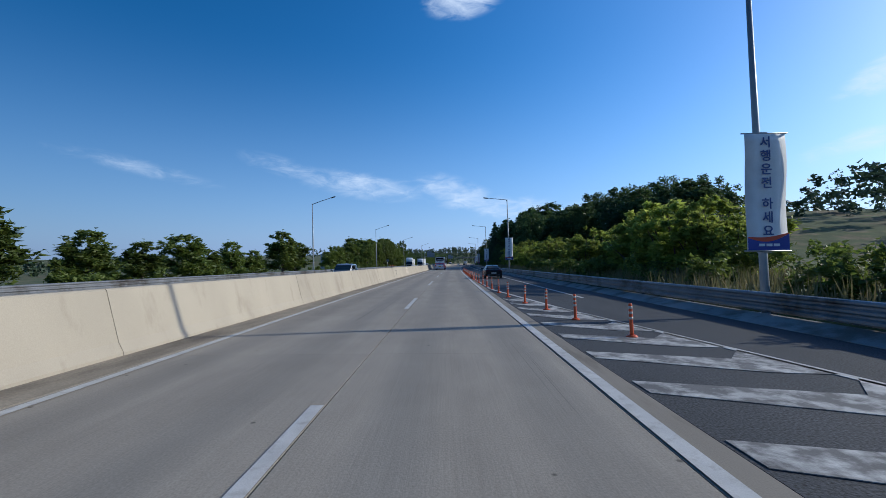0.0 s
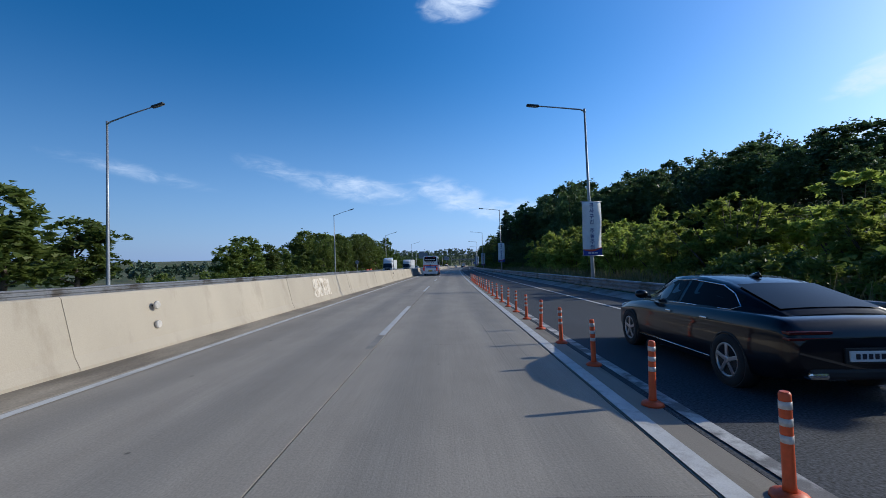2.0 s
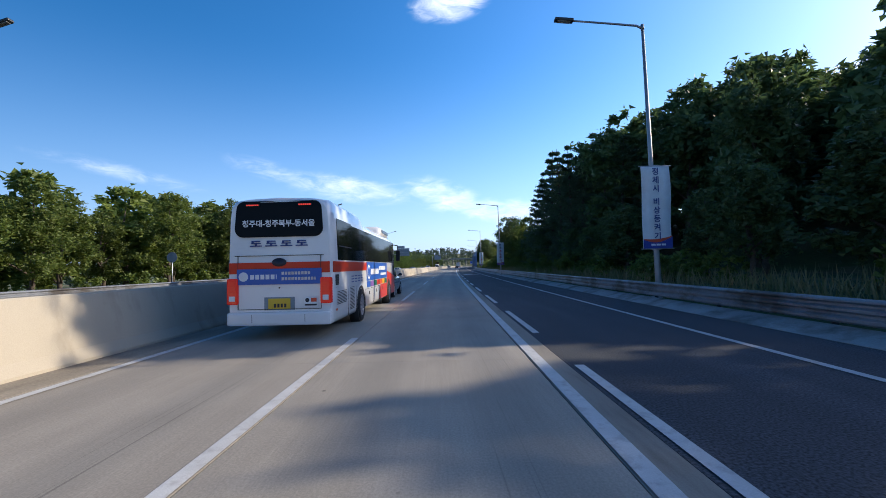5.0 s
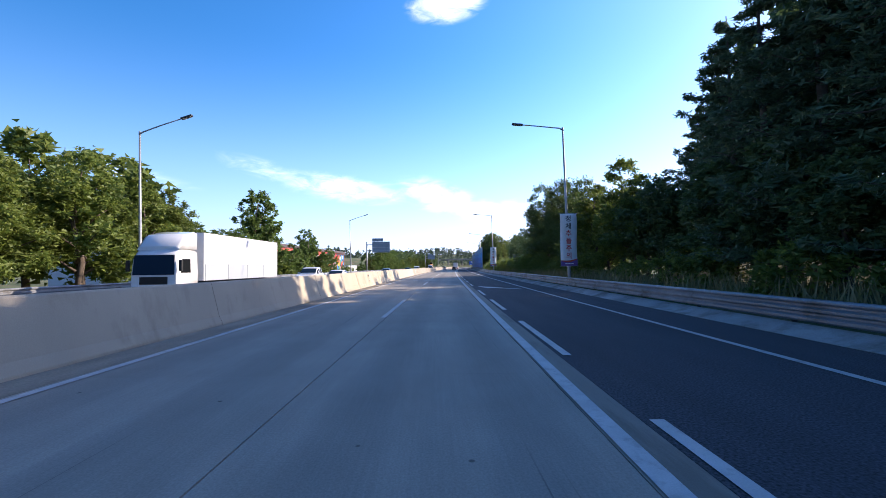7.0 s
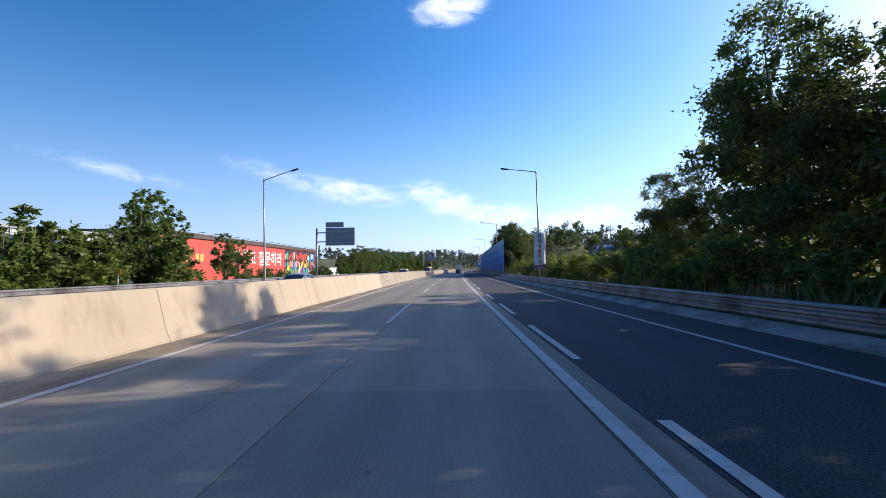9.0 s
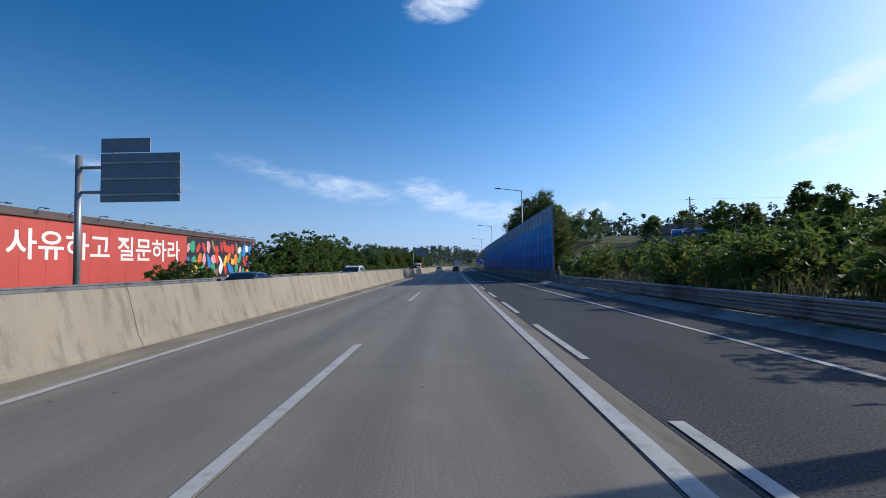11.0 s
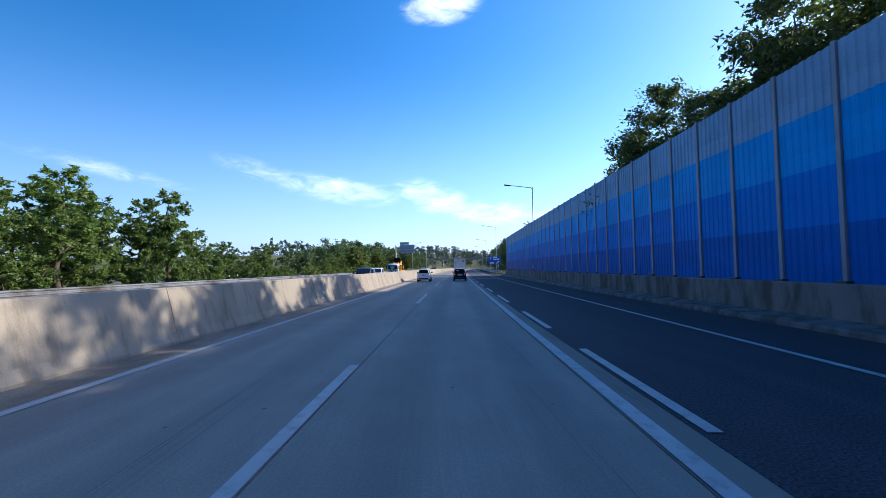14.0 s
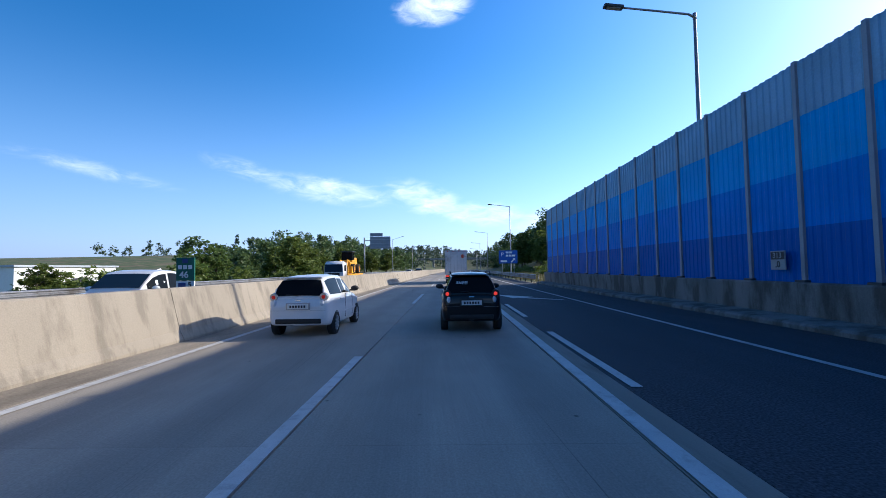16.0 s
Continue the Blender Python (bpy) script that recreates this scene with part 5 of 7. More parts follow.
# ---- far woods and grass ----
def woods(name, patches, count, size, mat, label, seed):
    """Far woodland: clumps of foliage over the land, too many to count."""
    g = np.random.default_rng(seed)
    cs, rs = [], []
    for s0, s1, u0, u1, n, tall in patches:
        for _ in range(n):
            s, u = g.uniform(s0, s1), g.uniform(u0, u1)
            base = ground_z(s, u)
            high, broad = tall * g.uniform(0.6, 1.3), tall * g.uniform(0.22, 0.36)
            for k in range(7):
                a, q = g.uniform(0, 6.28), g.random()
                out = broad * math.sqrt(max(0.05, 1 - (q * 1.9 - 0.85) ** 2)) * g.uniform(0.4, 1.0)
                cs.append(tuple(spot(s + math.cos(a) * out, u + math.sin(a) * out, base + high * (0.12 + 0.8 * q))))
                rs.append(broad * g.uniform(0.35, 0.6))
    v, idx = leaves(g, np.array(cs), np.array(rs), count, size, 0.3, 1.3, ball_like=True)
    ob = new(name, leaf_mesh(name, v, idx, mat))
    return tagged(ob, label, "woods", kind="stuff")


woods("hill_woods", [(108, 172, 50, 66, 60, 9.5), (130, 176, 66, 90, 40, 12), (118, 164, 36, 60, 55, 11.5)], 80000, 0.55, LEAF_DARK, "dark woodland that covers the hillside", 6)
woods("late_woods", [(425, 640, -70, -34, 150, 11.5), (420, 640, 20, 70, 170, 13)], 170000, 0.6, LEAF_DARK, "woodland on both sides of the road ahead", 7)
woods("far_woods", [(600, 1100, -260, -30, 260, 13), (620, 1100, 14, 260, 260, 14), (880, 1250, -140, 140, 420, 14), (150, 330, -260, -110, 110, 8), (60, 420, 90, 200, 160, 13), (380, 620, 70, 200, 160, 13)],
      160000, 1.25, FAR_LEAF, "distant woods and tree lines with haze in their leaf colour", 5)


def undergrowth(name, patches, count, size, mat, label, seed):
    """Low dense scrub that nobody could count, thickest in the patches with most plants."""
    g = np.random.default_rng(seed)
    cs, rs = [], []
    for s0, s1, u0, u1, n, tall in patches:
        for _ in range(n):
            s, u = g.uniform(s0, s1), g.uniform(u0, u1)
            base, high = ground_z(s, u), tall * g.uniform(0.7, 1.2)
            for k in range(9):
                a, q, out = g.uniform(0, 6.28), g.random(), high * g.uniform(0.1, 0.75)
                cs.append(tuple(spot(s + math.cos(a) * out, u + math.sin(a) * out, base + high * (0.1 + 0.8 * q) * (1.1 - 0.5 * out / high))))
                rs.append(high * g.uniform(0.14, 0.27))
    v, idx = leaves(g, np.array(cs), np.array(rs), count, size)
    return tagged(new(name, leaf_mesh(name, v, idx, mat)), label, "undergrowth", kind="stuff")


undergrowth("undergrowth", [(6, 40, 13.5, 19, 10, 2.4), (0, 66, 11.0, 12.4, 46, 1.6), (108, 214, 11.6, 13.4, 44, 1.8), (180, 218, 12.4, 13.6, 16, 2.8), (170, 216, 14, 32, 18, 2.5),
                            (206, 267, 10.9, 12.6, 64, 2.5), (214, 272, 12, 30, 26, 2.3), (246, 300, 15, 42, 36, 2.3), (376, 470, 12.5, 17, 20, 2.2)],
            190000, 0.15, LEAF, "dense green scrub and weeds behind the crash barrier", 15)
undergrowth("hill_scrub", [(70, 122, 19, 40, 42, 3.0), (220, 300, 24, 50, 26, 2.8), (20, 160, -25.5, -23.5, 24, 2.1), (162, 250, -25.3, -23.3, 22, 2.4), (355, 430, -27, -23.5, 18, 2.6)],
            110000, 0.19, LEAF, "dense green scrub on the slopes", 16)


def grass(name, patches, count, label, seed):
    g = np.random.default_rng(seed)
    v, f = [], []
    w = np.array([(p[1] - p[0]) * (p[3] - p[2]) for p in patches])
    for _ in range(count):
        s0, s1, u0, u1, h = patches[g.choice(len(patches), p=w / w.sum())]
        s, u = g.uniform(s0, s1), g.uniform(u0, u1)
        b = spot(s, u, ground_z(s, u) - 0.03)
        a = g.uniform(0, 6.28)
        d = Vector((math.cos(a), math.sin(a), 0)) * 0.035
        tip = b + Vector((g.normal() * 0.18, g.normal() * 0.18, h * g.uniform(0.5, 1.3)))
        n0 = len(v)
        v += [b - d, b + d, tip]
        f.append((n0, n0 + 1, n0 + 2))
    ob = raw(name, v, f, GRASS)
    return tagged(ob, label, "grass", kind="stuff")


grass("verge_grass", [(-10, 268, 9.9, 13.5, 0.75), (0, 60, 13, 22, 0.8), (372, 440, 10.2, 14, 0.8), (20, 420, -24.5, -21.5, 0.6)], 42000, "dry yellow-green grass and weeds along the verge", 8)

# ---- vehicles ----
CAR_WHITE = material("white_car_paint", (0.75, 0.76, 0.77), 0.3, vary=0.02, coat=1.0)
CAR_BLACK = material("black_car_paint", (0.006, 0.006, 0.008), 0.3, vary=0.1, coat=0.7)
CAR_DARK = material("dark_blue_grey_car_paint", (0.02, 0.024, 0.032), 0.25, vary=0.1, coat=1.0)
CAR_SILVER = material("silver_car_paint", (0.35, 0.37, 0.4), 0.3, 0.6, vary=0.03, coat=1.0)
TRIM = material("black_plastic", (0.015, 0.015, 0.016), 0.6, vary=0.15)
TYRE = material("tyre_rubber", (0.018, 0.018, 0.019), 0.85, vary=0.2)
ALLOY = material("alloy_rim", (0.5, 0.51, 0.53), 0.3, 0.9, vary=0.05)
CHROME = material("chrome", (0.7, 0.71, 0.72), 0.12, 1.0, vary=0.02)
GLASS = glassy("tinted_glass")
GLASS_BLUE = glassy("windscreen_glass", (0.015, 0.035, 0.06))
TAIL = lamp_glow("tail_light_red", (0.55, 0.02, 0.01), 0.15)
TAIL_DARK = lamp_glow("unlit_tail_light", (0.09, 0.006, 0.005), 0.0)
BRAKE = lamp_glow("lit_brake_light", (0.8, 0.05, 0.03), 0.55)
HEAD = lamp_glow("headlight_glass", (0.7, 0.72, 0.75), 0.0)
PLATE = material("number_plate_white", (0.7, 0.71, 0.7), 0.5, vary=0.03)
PLATE_YELLOW = material("number_plate_yellow", (0.7, 0.45, 0.03), 0.5, vary=0.03)
BUS_RED = material("bus_red", (0.65, 0.06, 0.03), 0.35, vary=0.03, coat=0.6)
BUS_BLUE = material("bus_advert_blue", (0.02, 0.1, 0.42), 0.4, vary=0.05)
BOX_WHITE = material("lorry_box_white", (0.62, 0.64, 0.66), 0.5, vary=0.06, scale=1.5, second=(0.45, 0.45, 0.44), patch=0.2)
YELLOW = material("machine_yellow", (0.7, 0.33, 0.01), 0.45, vary=0.06)


def loft(stations, section):
    """A skin over cross-sections along y; section(station) gives half of one, from below to the middle of the top."""
    bm = bmesh.new()
    rings = []
    for st in stations:
        half = section(st)
        full = half + [(-x, y, z) for x, y, z in reversed(half[:-1] if abs(half[-1][0]) < 1e-6 else half)]
        rings.append([bm.verts.new(p) for p in full])
    n = len(rings[0])
    for lo, hi in zip(rings, rings[1:]):
        for k in range(n):
            f = bm.faces.new((lo[k], lo[(k + 1) % n], hi[(k + 1) % n], hi[k]))
            f.smooth = True
    bm.faces.new(rings[0]), bm.faces.new(rings[-1])
    bmesh.ops.recalc_face_normals(bm, faces=bm.faces[:])
    return bm


def spline(rows, k):
    """Rows of numbers with k smooth steps between neighbours."""
    out = []
    for i in range(len(rows) - 1):
        a, b, c, d = (rows[max(i - 1, 0)], rows[i], rows[i + 1], rows[min(i + 2, len(rows) - 1)])
        for j in range(k):
            t = j / k
            out.append(tuple(0.5 * (2 * q + (r - p) * t + (2 * p - 5 * q + 4 * r - s) * t * t + (3 * q - p - 3 * r + s) * t ** 3) for p, q, r, s in zip(a, b, c, d)))
    return out + [rows[-1]]


def lathe(profile, sides=24):
    """A round body about the x axis from (x, radius) pairs."""
    bm = bmesh.new()
    rings = [[bm.verts.new((x, r * math.cos(2 * math.pi * k / sides), r * math.sin(2 * math.pi * k / sides))) for k in range(sides)] for x, r in profile]
    for lo, hi in zip(rings, rings[1:]):
        for k in range(sides):
            bm.faces.new((lo[k], lo[(k + 1) % sides], hi[(k + 1) % sides], hi[k])).smooth = True
    bm.faces.new(rings[0]), bm.faces.new(rings[-1])
    bmesh.ops.recalc_face_normals(bm, faces=bm.faces[:])
    return bm


def ball(x, y, z, rx, ry, rz):
    """A lens or shell: an ellipsoid at x, y, z."""
    bm = bmesh.new()
    bmesh.ops.create_uvsphere(bm, u_segments=16, v_segments=10, radius=1.0, matrix=Matrix.Translation((x, y, z)) @ Matrix.Diagonal((rx, ry, rz, 1)))
    for f in bm.faces:
        f.smooth = True
    return bm


def wheel(parent, x, y, r, w, side, rim_mat=None, spokes=5):
    """A wheel with its tyre and spoked rim; side 1: on the right."""
    hub = part("wheel", lathe([(-w * 0.3, r * 0.6), (w * 0.37, r * 0.6)], 20), TRIM, parent)
    hub.matrix_basis = Matrix.Translation((x, y, r)) @ Matrix.Rotation(0 if side > 0 else math.pi, 4, "Z")
    part("tyre", lathe([(-w * 0.5, r * 0.66), (-w * 0.5, r * 0.93), (-w * 0.4, r), (w * 0.4, r), (w * 0.5, r * 0.93), (w * 0.5, r * 0.68), (w * 0.42, r * 0.65), (-w * 0.4, r * 0.64)], 28), TYRE, hub)
    rim = lathe([(w * 0.3, r * 0.66), (w * 0.47, r * 0.67), (w * 0.47, r * 0.6), (w * 0.34, r * 0.57), (w * 0.3, r * 0.6)], 28)
    merge(rim, lathe([(w * 0.3, r * 0.17), (w * 0.47, r * 0.16), (w * 0.5, r * 0.1)], 14))
    for k in range(spokes):
        b = box(w * 0.38, w * 0.48, -r * 0.075, r * 0.075, r * 0.08, r * 0.62, 0.006)
        bmesh.ops.rotate(b, verts=b.verts[:], cent=(0, 0, 0), matrix=Matrix.Rotation(2 * math.pi * k / spokes, 3, "X"))
        merge(rim, b)
    part("rim", rim, rim_mat or ALLOY, hub)
    return hub


BODY = {
    "hatch": [(0, .36, .74, .8), (.014, .3, .95, .9), (.05, .27, 1.02, .96), (.11, .25, 1.04, .99), (.25, .22, 1.02, 1.0), (.6, .2, .98, 1.0), (.75, .2, .95, .99), (.9, .22, .86, .95), (.97, .28, .74, .86), (1, .36, .62, .72)],
    "sedan": [(0, .45, .78, .82), (.015, .36, .93, .92), (.05, .28, 1.01, .97), (.2, .2, 1.02, 1.0), (.6, .18, .97, 1.0), (.8, .2, .91, .98), (.95, .25, .78, .9), (1, .4, .64, .72)],
    "suv": [(0, .5, .92, .86), (.015, .4, 1.06, .94), (.06, .32, 1.12, .98), (.3, .28, 1.13, 1.0), (.7, .28, 1.09, 1.0), (.88, .3, 1.03, .97), (.97, .35, .9, .9), (1, .45, .75, .8)],
}
BODY["pickup"] = [(0, .5, .95, .9), (.015, .42, 1.08, .95), (.06, .36, 1.1, .98), (.35, .32, 1.1, 1.0), (.7, .3, 1.09, 1.0), (.88, .32, 1.03, .97), (.97, .36, .92, .9), (1, .45, .78, .82)]
CABIN = {
    "pickup": [(.33, 1.09, 1.12, .9, .88), (.36, 1.1, 1.66, .92, .78), (.42, 1.1, 1.72, .93, .79), (.52, 1.1, 1.74, .93, .8), (.6, 1.1, 1.68, .92, .78), (.74, 1.07, 1.11, .86, .83)],
    "hatch": [(.012, .94, .97, .82, .8), (.045, .98, 1.22, .85, .76), (.085, 1.0, 1.42, .87, .64), (.15, 1.0, 1.5, .89, .62), (.35, .98, 1.535, .93, .66), (.52, .97, 1.515, .93, .66), (.62, .96, 1.42, .92, .64), (.8, .92, .95, .84, .8)],
    "sedan": [(.06, 1.0, 1.03, .74, .7), (.3, 1.01, 1.39, .9, .6), (.4, 1.0, 1.455, .92, .63), (.52, .99, 1.46, .92, .64), (.58, .98, 1.43, .92, .63), (.76, .93, .95, .82, .76)],
    "suv": [(.02, 1.08, 1.11, .86, .83), (.06, 1.1, 1.6, .91, .75), (.12, 1.11, 1.71, .93, .78), (.4, 1.11, 1.75, .93, .8), (.54, 1.1, 1.7, .92, .78), (.7, 1.06, 1.1, .86, .83)],
}


def car(name, label, m, kind, long, wide, paint, group, rear_lamps=TAIL, rails=False, plate=PLATE):
    """A car that faces +y, with its skin, panes, lights, plates, mirrors and wheels."""
    top = {"hatch": 1.525, "sedan": 1.46, "suv": 1.75, "pickup": 1.74}[kind]
    c = empty(name, m, label, "car", group)
    hw = wide / 2

    def yy(f):
        return -long / 2 + f * long

    def low(st):
        f, z0, z1, w = st
        w *= hw
        h = z1 - z0
        return [(0, yy(f), z0), (w * 0.8, yy(f), z0), (w * 0.96, yy(f), z0 + h * 0.1), (w, yy(f), z0 + h * 0.42), (w * 0.985, yy(f), z0 + h * 0.66), (w * 0.99, yy(f), z0 + h * 0.8), (w * 0.93, yy(f), z1 - 0.035), (w * 0.8, yy(f), z1), (0, yy(f), z1 + 0.015)]

    def high(st):
        f, z0, z1, wb, wt = st
        wb, wt = wb * hw, wt * hw
        return [(0, yy(f), z0 - 0.12), (wb, yy(f), z0 - 0.1), (wb, yy(f), z0), (wb + (wt - wb) * 0.9, yy(f), z0 + (z1 - z0) * 0.86), (wt - 0.05, yy(f), z1 - 0.02), (wt * 0.7, yy(f), z1), (0, yy(f), z1 + 0.012)]

    body = loft(spline(BODY[kind], 4), lambda st: spline(low(st), 3))
    part("body", body, paint, c)
    cab = CABIN[kind]
    part("cabin", loft(cab, lambda st: high(st)[:2] + spline(high(st)[1:], 2)[1:]), paint, c)

    def at(f):
        for a, b in zip(cab, cab[1:]):
            if a[0] <= f <= b[0]:
                t = (f - a[0]) / (b[0] - a[0])
                return [a[i] + (b[i] - a[i]) * t for i in range(1, 5)]

    def pane(nm, f0, f1, mat=GLASS, lo=0.06, hi=0.84):
        """A side window between two places along the cabin, on both sides."""
        for side in (1, -1):
            v = []
            for f in (f0, (f0 * 2 + f1) / 3, (f0 + 2 * f1) / 3, f1):
                z0, z1, wb, wt = at(f)
                for q in (lo, hi):
                    x = (wb + (wt - wb) * 0.9 * q / 0.86) * hw + 0.008
                    v.append((side * x, yy(f), z0 + (z1 - z0) * q))
            raw(nm, v, [(2 * k, 2 * k + 2, 2 * k + 3, 2 * k + 1) if side > 0 else (2 * k, 2 * k + 1, 2 * k + 3, 2 * k + 2) for k in range(3)], mat, c, smooth=True)

    a, b = cab[2 if kind == "hatch" else 1][0], cab[-2][0]
    mid = (a + b) / 2 + 0.02
    pane("side_window", 0.2 if kind == "sedan" else a + 0.02, mid - 0.008)
    pane("side_window", mid + 0.008, b + (cab[-1][0] - b) * 0.55, lo=0.08, hi=0.8)

    def screen(nm, stations, back, mat):
        """The rear window or windscreen over a run of stations."""
        v, rows = [], []
        for a0, a1 in zip(stations, stations[1:]):
            rows += [[p + (q - p) * t for p, q in zip(a0, a1)] for t in (0.0, 0.5)]
        rows.append(stations[-1])
        rows[0] = [p + (q - p) * 0.3 for p, q in zip(rows[0], rows[1])]
        rows[-1] = [p + (q - p) * 0.25 for p, q in zip(rows[-1], rows[-2])]
        for f, _, z, _, wt in rows:
            w = wt * hw - 0.035
            for x in (-w, -w * 0.5, 0, w * 0.5, w):
                v.append((x, yy(f) + back * 0.02, z + 0.022 - 0.016 * abs(x / w) ** 3))
        raw(nm, v, [(5 * r + k, 5 * r + k + 1, 5 * r + k + 6, 5 * r + k + 5) for r in range(len(rows) - 1) for k in range(4)], mat, c, smooth=True)

    screen("rear_window", cab[:3] if kind == "hatch" else cab[:2], -1, GLASS)
    screen("windscreen", [cab[-1], cab[-2]], 1, GLASS_BLUE)
    r = {"hatch": 0.29, "sedan": 0.35, "suv": 0.36, "pickup": 0.37}[kind]
    for f in (0.17 if kind != "sedan" else 0.2, 0.83 if kind != "sedan" else 0.81):
        for side in (1, -1):
            part("wheel_arch", lathe([(hw * 0.8, r * 1.0), (hw - 0.002, r * 1.0), (hw + 0.001, r * 1.06), (hw * 0.79, r * 1.08)], 28), TRIM, c).matrix_basis = Matrix.Translation((0, yy(f), r * 1.02)) @ Matrix.Rotation(0 if side > 0 else math.pi, 4, "Z")
            wheel(c, side * (hw - 0.085), yy(f), r, 0.2, side, spokes=5 if kind != "hatch" else 8)
    zt = BODY[kind][2][2]
    for side in (1, -1):
        # tail lights, headlights and mirrors
        if kind == "hatch":
            lamp = part("tail_light", ball(side * hw * 0.78, yy(0.012) + 0.06, 0.99, 0.1, 0.1, 0.1), rear_lamps, c)
            part("lamp_ring", tube([(side * hw * 0.78, yy(0.012) - 0.025, 0.99), (side * hw * 0.78, yy(0.012) + 0.05, 0.99)], [0.095, 0.112], 20), TRIM if paint is CAR_BLACK else CAR_SILVER, lamp)
            part("reversing_light", ball(side * hw * 0.74, yy(0.005) + 0.05, 0.835, 0.06, 0.085, 0.11), HEAD, c)
            for f0, z0, z1 in ((0.43, 0.34, 1.0), (0.66, 0.34, 0.97)):
                part("door_gap", box(min(side * (hw - 0.02), side * (hw + 0.003)), max(side * (hw - 0.02), side * (hw + 0.003)), yy(f0) - 0.002, yy(f0) + 0.002, z0, z1), POLE, c)
            part("side_crease", box(min(side * (hw - 0.03), side * (hw + 0.006)), max(side * (hw - 0.03), side * (hw + 0.006)), yy(0.28), yy(0.78), 0.5, 0.535, 0.006), paint, c)
            part("bumper_gap", box(min(side * 0.3, side * hw * 0.86), max(side * 0.3, side * hw * 0.86), yy(0) - 0.012, yy(0.03), 0.657, 0.661), POLE, c)
        elif kind == "sedan":
            for z in (0.86, 0.79):
                part("tail_light", box(min(side * hw * 0.42, side * hw * 0.93), max(side * hw * 0.42, side * hw * 0.93), yy(0.004) - 0.015, yy(0.06), z - 0.018, z + 0.018, 0.008), TAIL_DARK, c)
        else:
            part("tail_light", box(side * hw * 0.8 - 0.12, side * hw * 0.8 + 0.12, yy(0.003) - 0.02, yy(0.05), zt - 0.22, zt - 0.08, 0.03), rear_lamps, c)
        part("headlight", ball(side * hw * 0.66, yy(0.945), zt - 0.27, 0.2, 0.15, 0.075), HEAD, c)
        mir = part("mirror", ball(side * (hw + 0.08), yy(0.66), zt + 0.08, 0.12, 0.085, 0.08), TRIM if kind == "hatch" else paint, c)
        part("mirror_stalk", box(min(side * hw * 0.9, side * (hw + 0.06)), max(side * hw * 0.9, side * (hw + 0.06)), yy(0.66) - 0.03, yy(0.66) + 0.03, zt, zt + 0.05, 0.01), TRIM, mir)
        for f in (0.3, 0.5):
            part("door_handle", box(side * hw * 0.99 - 0.02, side * hw * 0.99 + 0.02, yy(f) - 0.08, yy(f) + 0.08, zt - 0.16, zt - 0.13, 0.008), CHROME if kind == "sedan" else paint, c)
        if rails:
            part("roof_rail", tube([(side * hw * 0.66, yy(0.12), top - 0.02), (side * hw * 0.67, yy(0.16), top + 0.025), (side * hw * 0.68, yy(0.5), top + 0.03), (side * hw * 0.67, yy(0.55), top - 0.03)], 0.018, 8), TRIM if paint is CAR_BLACK else paint, c)
    pz = {"hatch": 0.76, "sedan": 0.6, "suv": 0.82, "pickup": 0.7}[kind]
    part("plate_recess", box(-0.3, 0.3, yy(0) - 0.025, yy(0.03), pz - 0.085, pz + 0.09, 0.01), TRIM if paint is not CAR_WHITE else CAR_SILVER, c)
    p = part("number_plate", box(-0.26, 0.26, yy(0) - 0.04, yy(0.03), pz - 0.06, pz + 0.06, 0.008), plate, c)
    for k in range(6):
        part("print_bar", box(-0.2 + 0.07 * k, -0.155 + 0.07 * k, yy(0) - 0.045, yy(0) - 0.041, pz - 0.03, pz + 0.03), BLACK_INK, p)
    part("rear_bumper_trim", box(-hw * 0.72, hw * 0.72, yy(0) - 0.02, yy(0.05), 0.33, 0.46, 0.04), TRIM, c)
    part("grille", box(-hw * 0.5, hw * 0.5, yy(0.95), yy(1) + 0.012, 0.45, 0.62, 0.02), TRIM, c)
    part("badge", box(-0.07, 0.07, yy(0.012) - 0.03, yy(0.05), pz + 0.13, pz + 0.165, 0.012), CHROME, c)
    if kind == "hatch":
        part("spoiler", box(-hw * 0.66, hw * 0.66, yy(0.06), yy(0.12), 1.455, 1.485, 0.012), paint, c)
        part("rear_wiper", tube([(0, yy(0.012) - 0.03, 1.02), (-0.3, yy(0.015) - 0.03, 1.06)], 0.01, 6), TRIM, c)
    else:
        part("aerial_fin", loft([(yy(0.325), 0.02, 0.03), (yy(0.33), 0.065, 0.026), (yy(0.345), 0.045, 0.032), (yy(0.375), 0.005, 0.012)], lambda st: [(0, st[0], top - 0.03), (st[2], st[0], top - 0.03), (st[2] * 0.5, st[0], top + st[1] * 0.6), (0, st[0], top + st[1])]), paint, c)
    if kind == "sedan":
        for side in (1, -1):
            part("window_trim", tube([(side * (at(f)[2] * (1 - q) + at(f)[3] * q) * hw + side * 0.012, yy(f), at(f)[0] + (at(f)[1] - at(f)[0]) * q) for f, q in ((0.66, 0.05), (0.45, 0.04), (0.22, 0.04), (0.195, 0.3), (0.24, 0.75), (0.3, 0.86), (0.45, 0.87), (0.56, 0.86), (0.66, 0.5))], 0.008, 6), CHROME, c)
            part("sill_trim", tube([(side * hw * 0.985, yy(0.28), 0.32), (side * hw * 0.99, yy(0.72), 0.31)], 0.012, 6), CHROME, c)
            part("exhaust_trim", box(side * hw * 0.62 - 0.11, side * hw * 0.62 + 0.11, yy(0) - 0.03, yy(0.02), 0.34, 0.42, 0.03), CHROME, c)
    return c


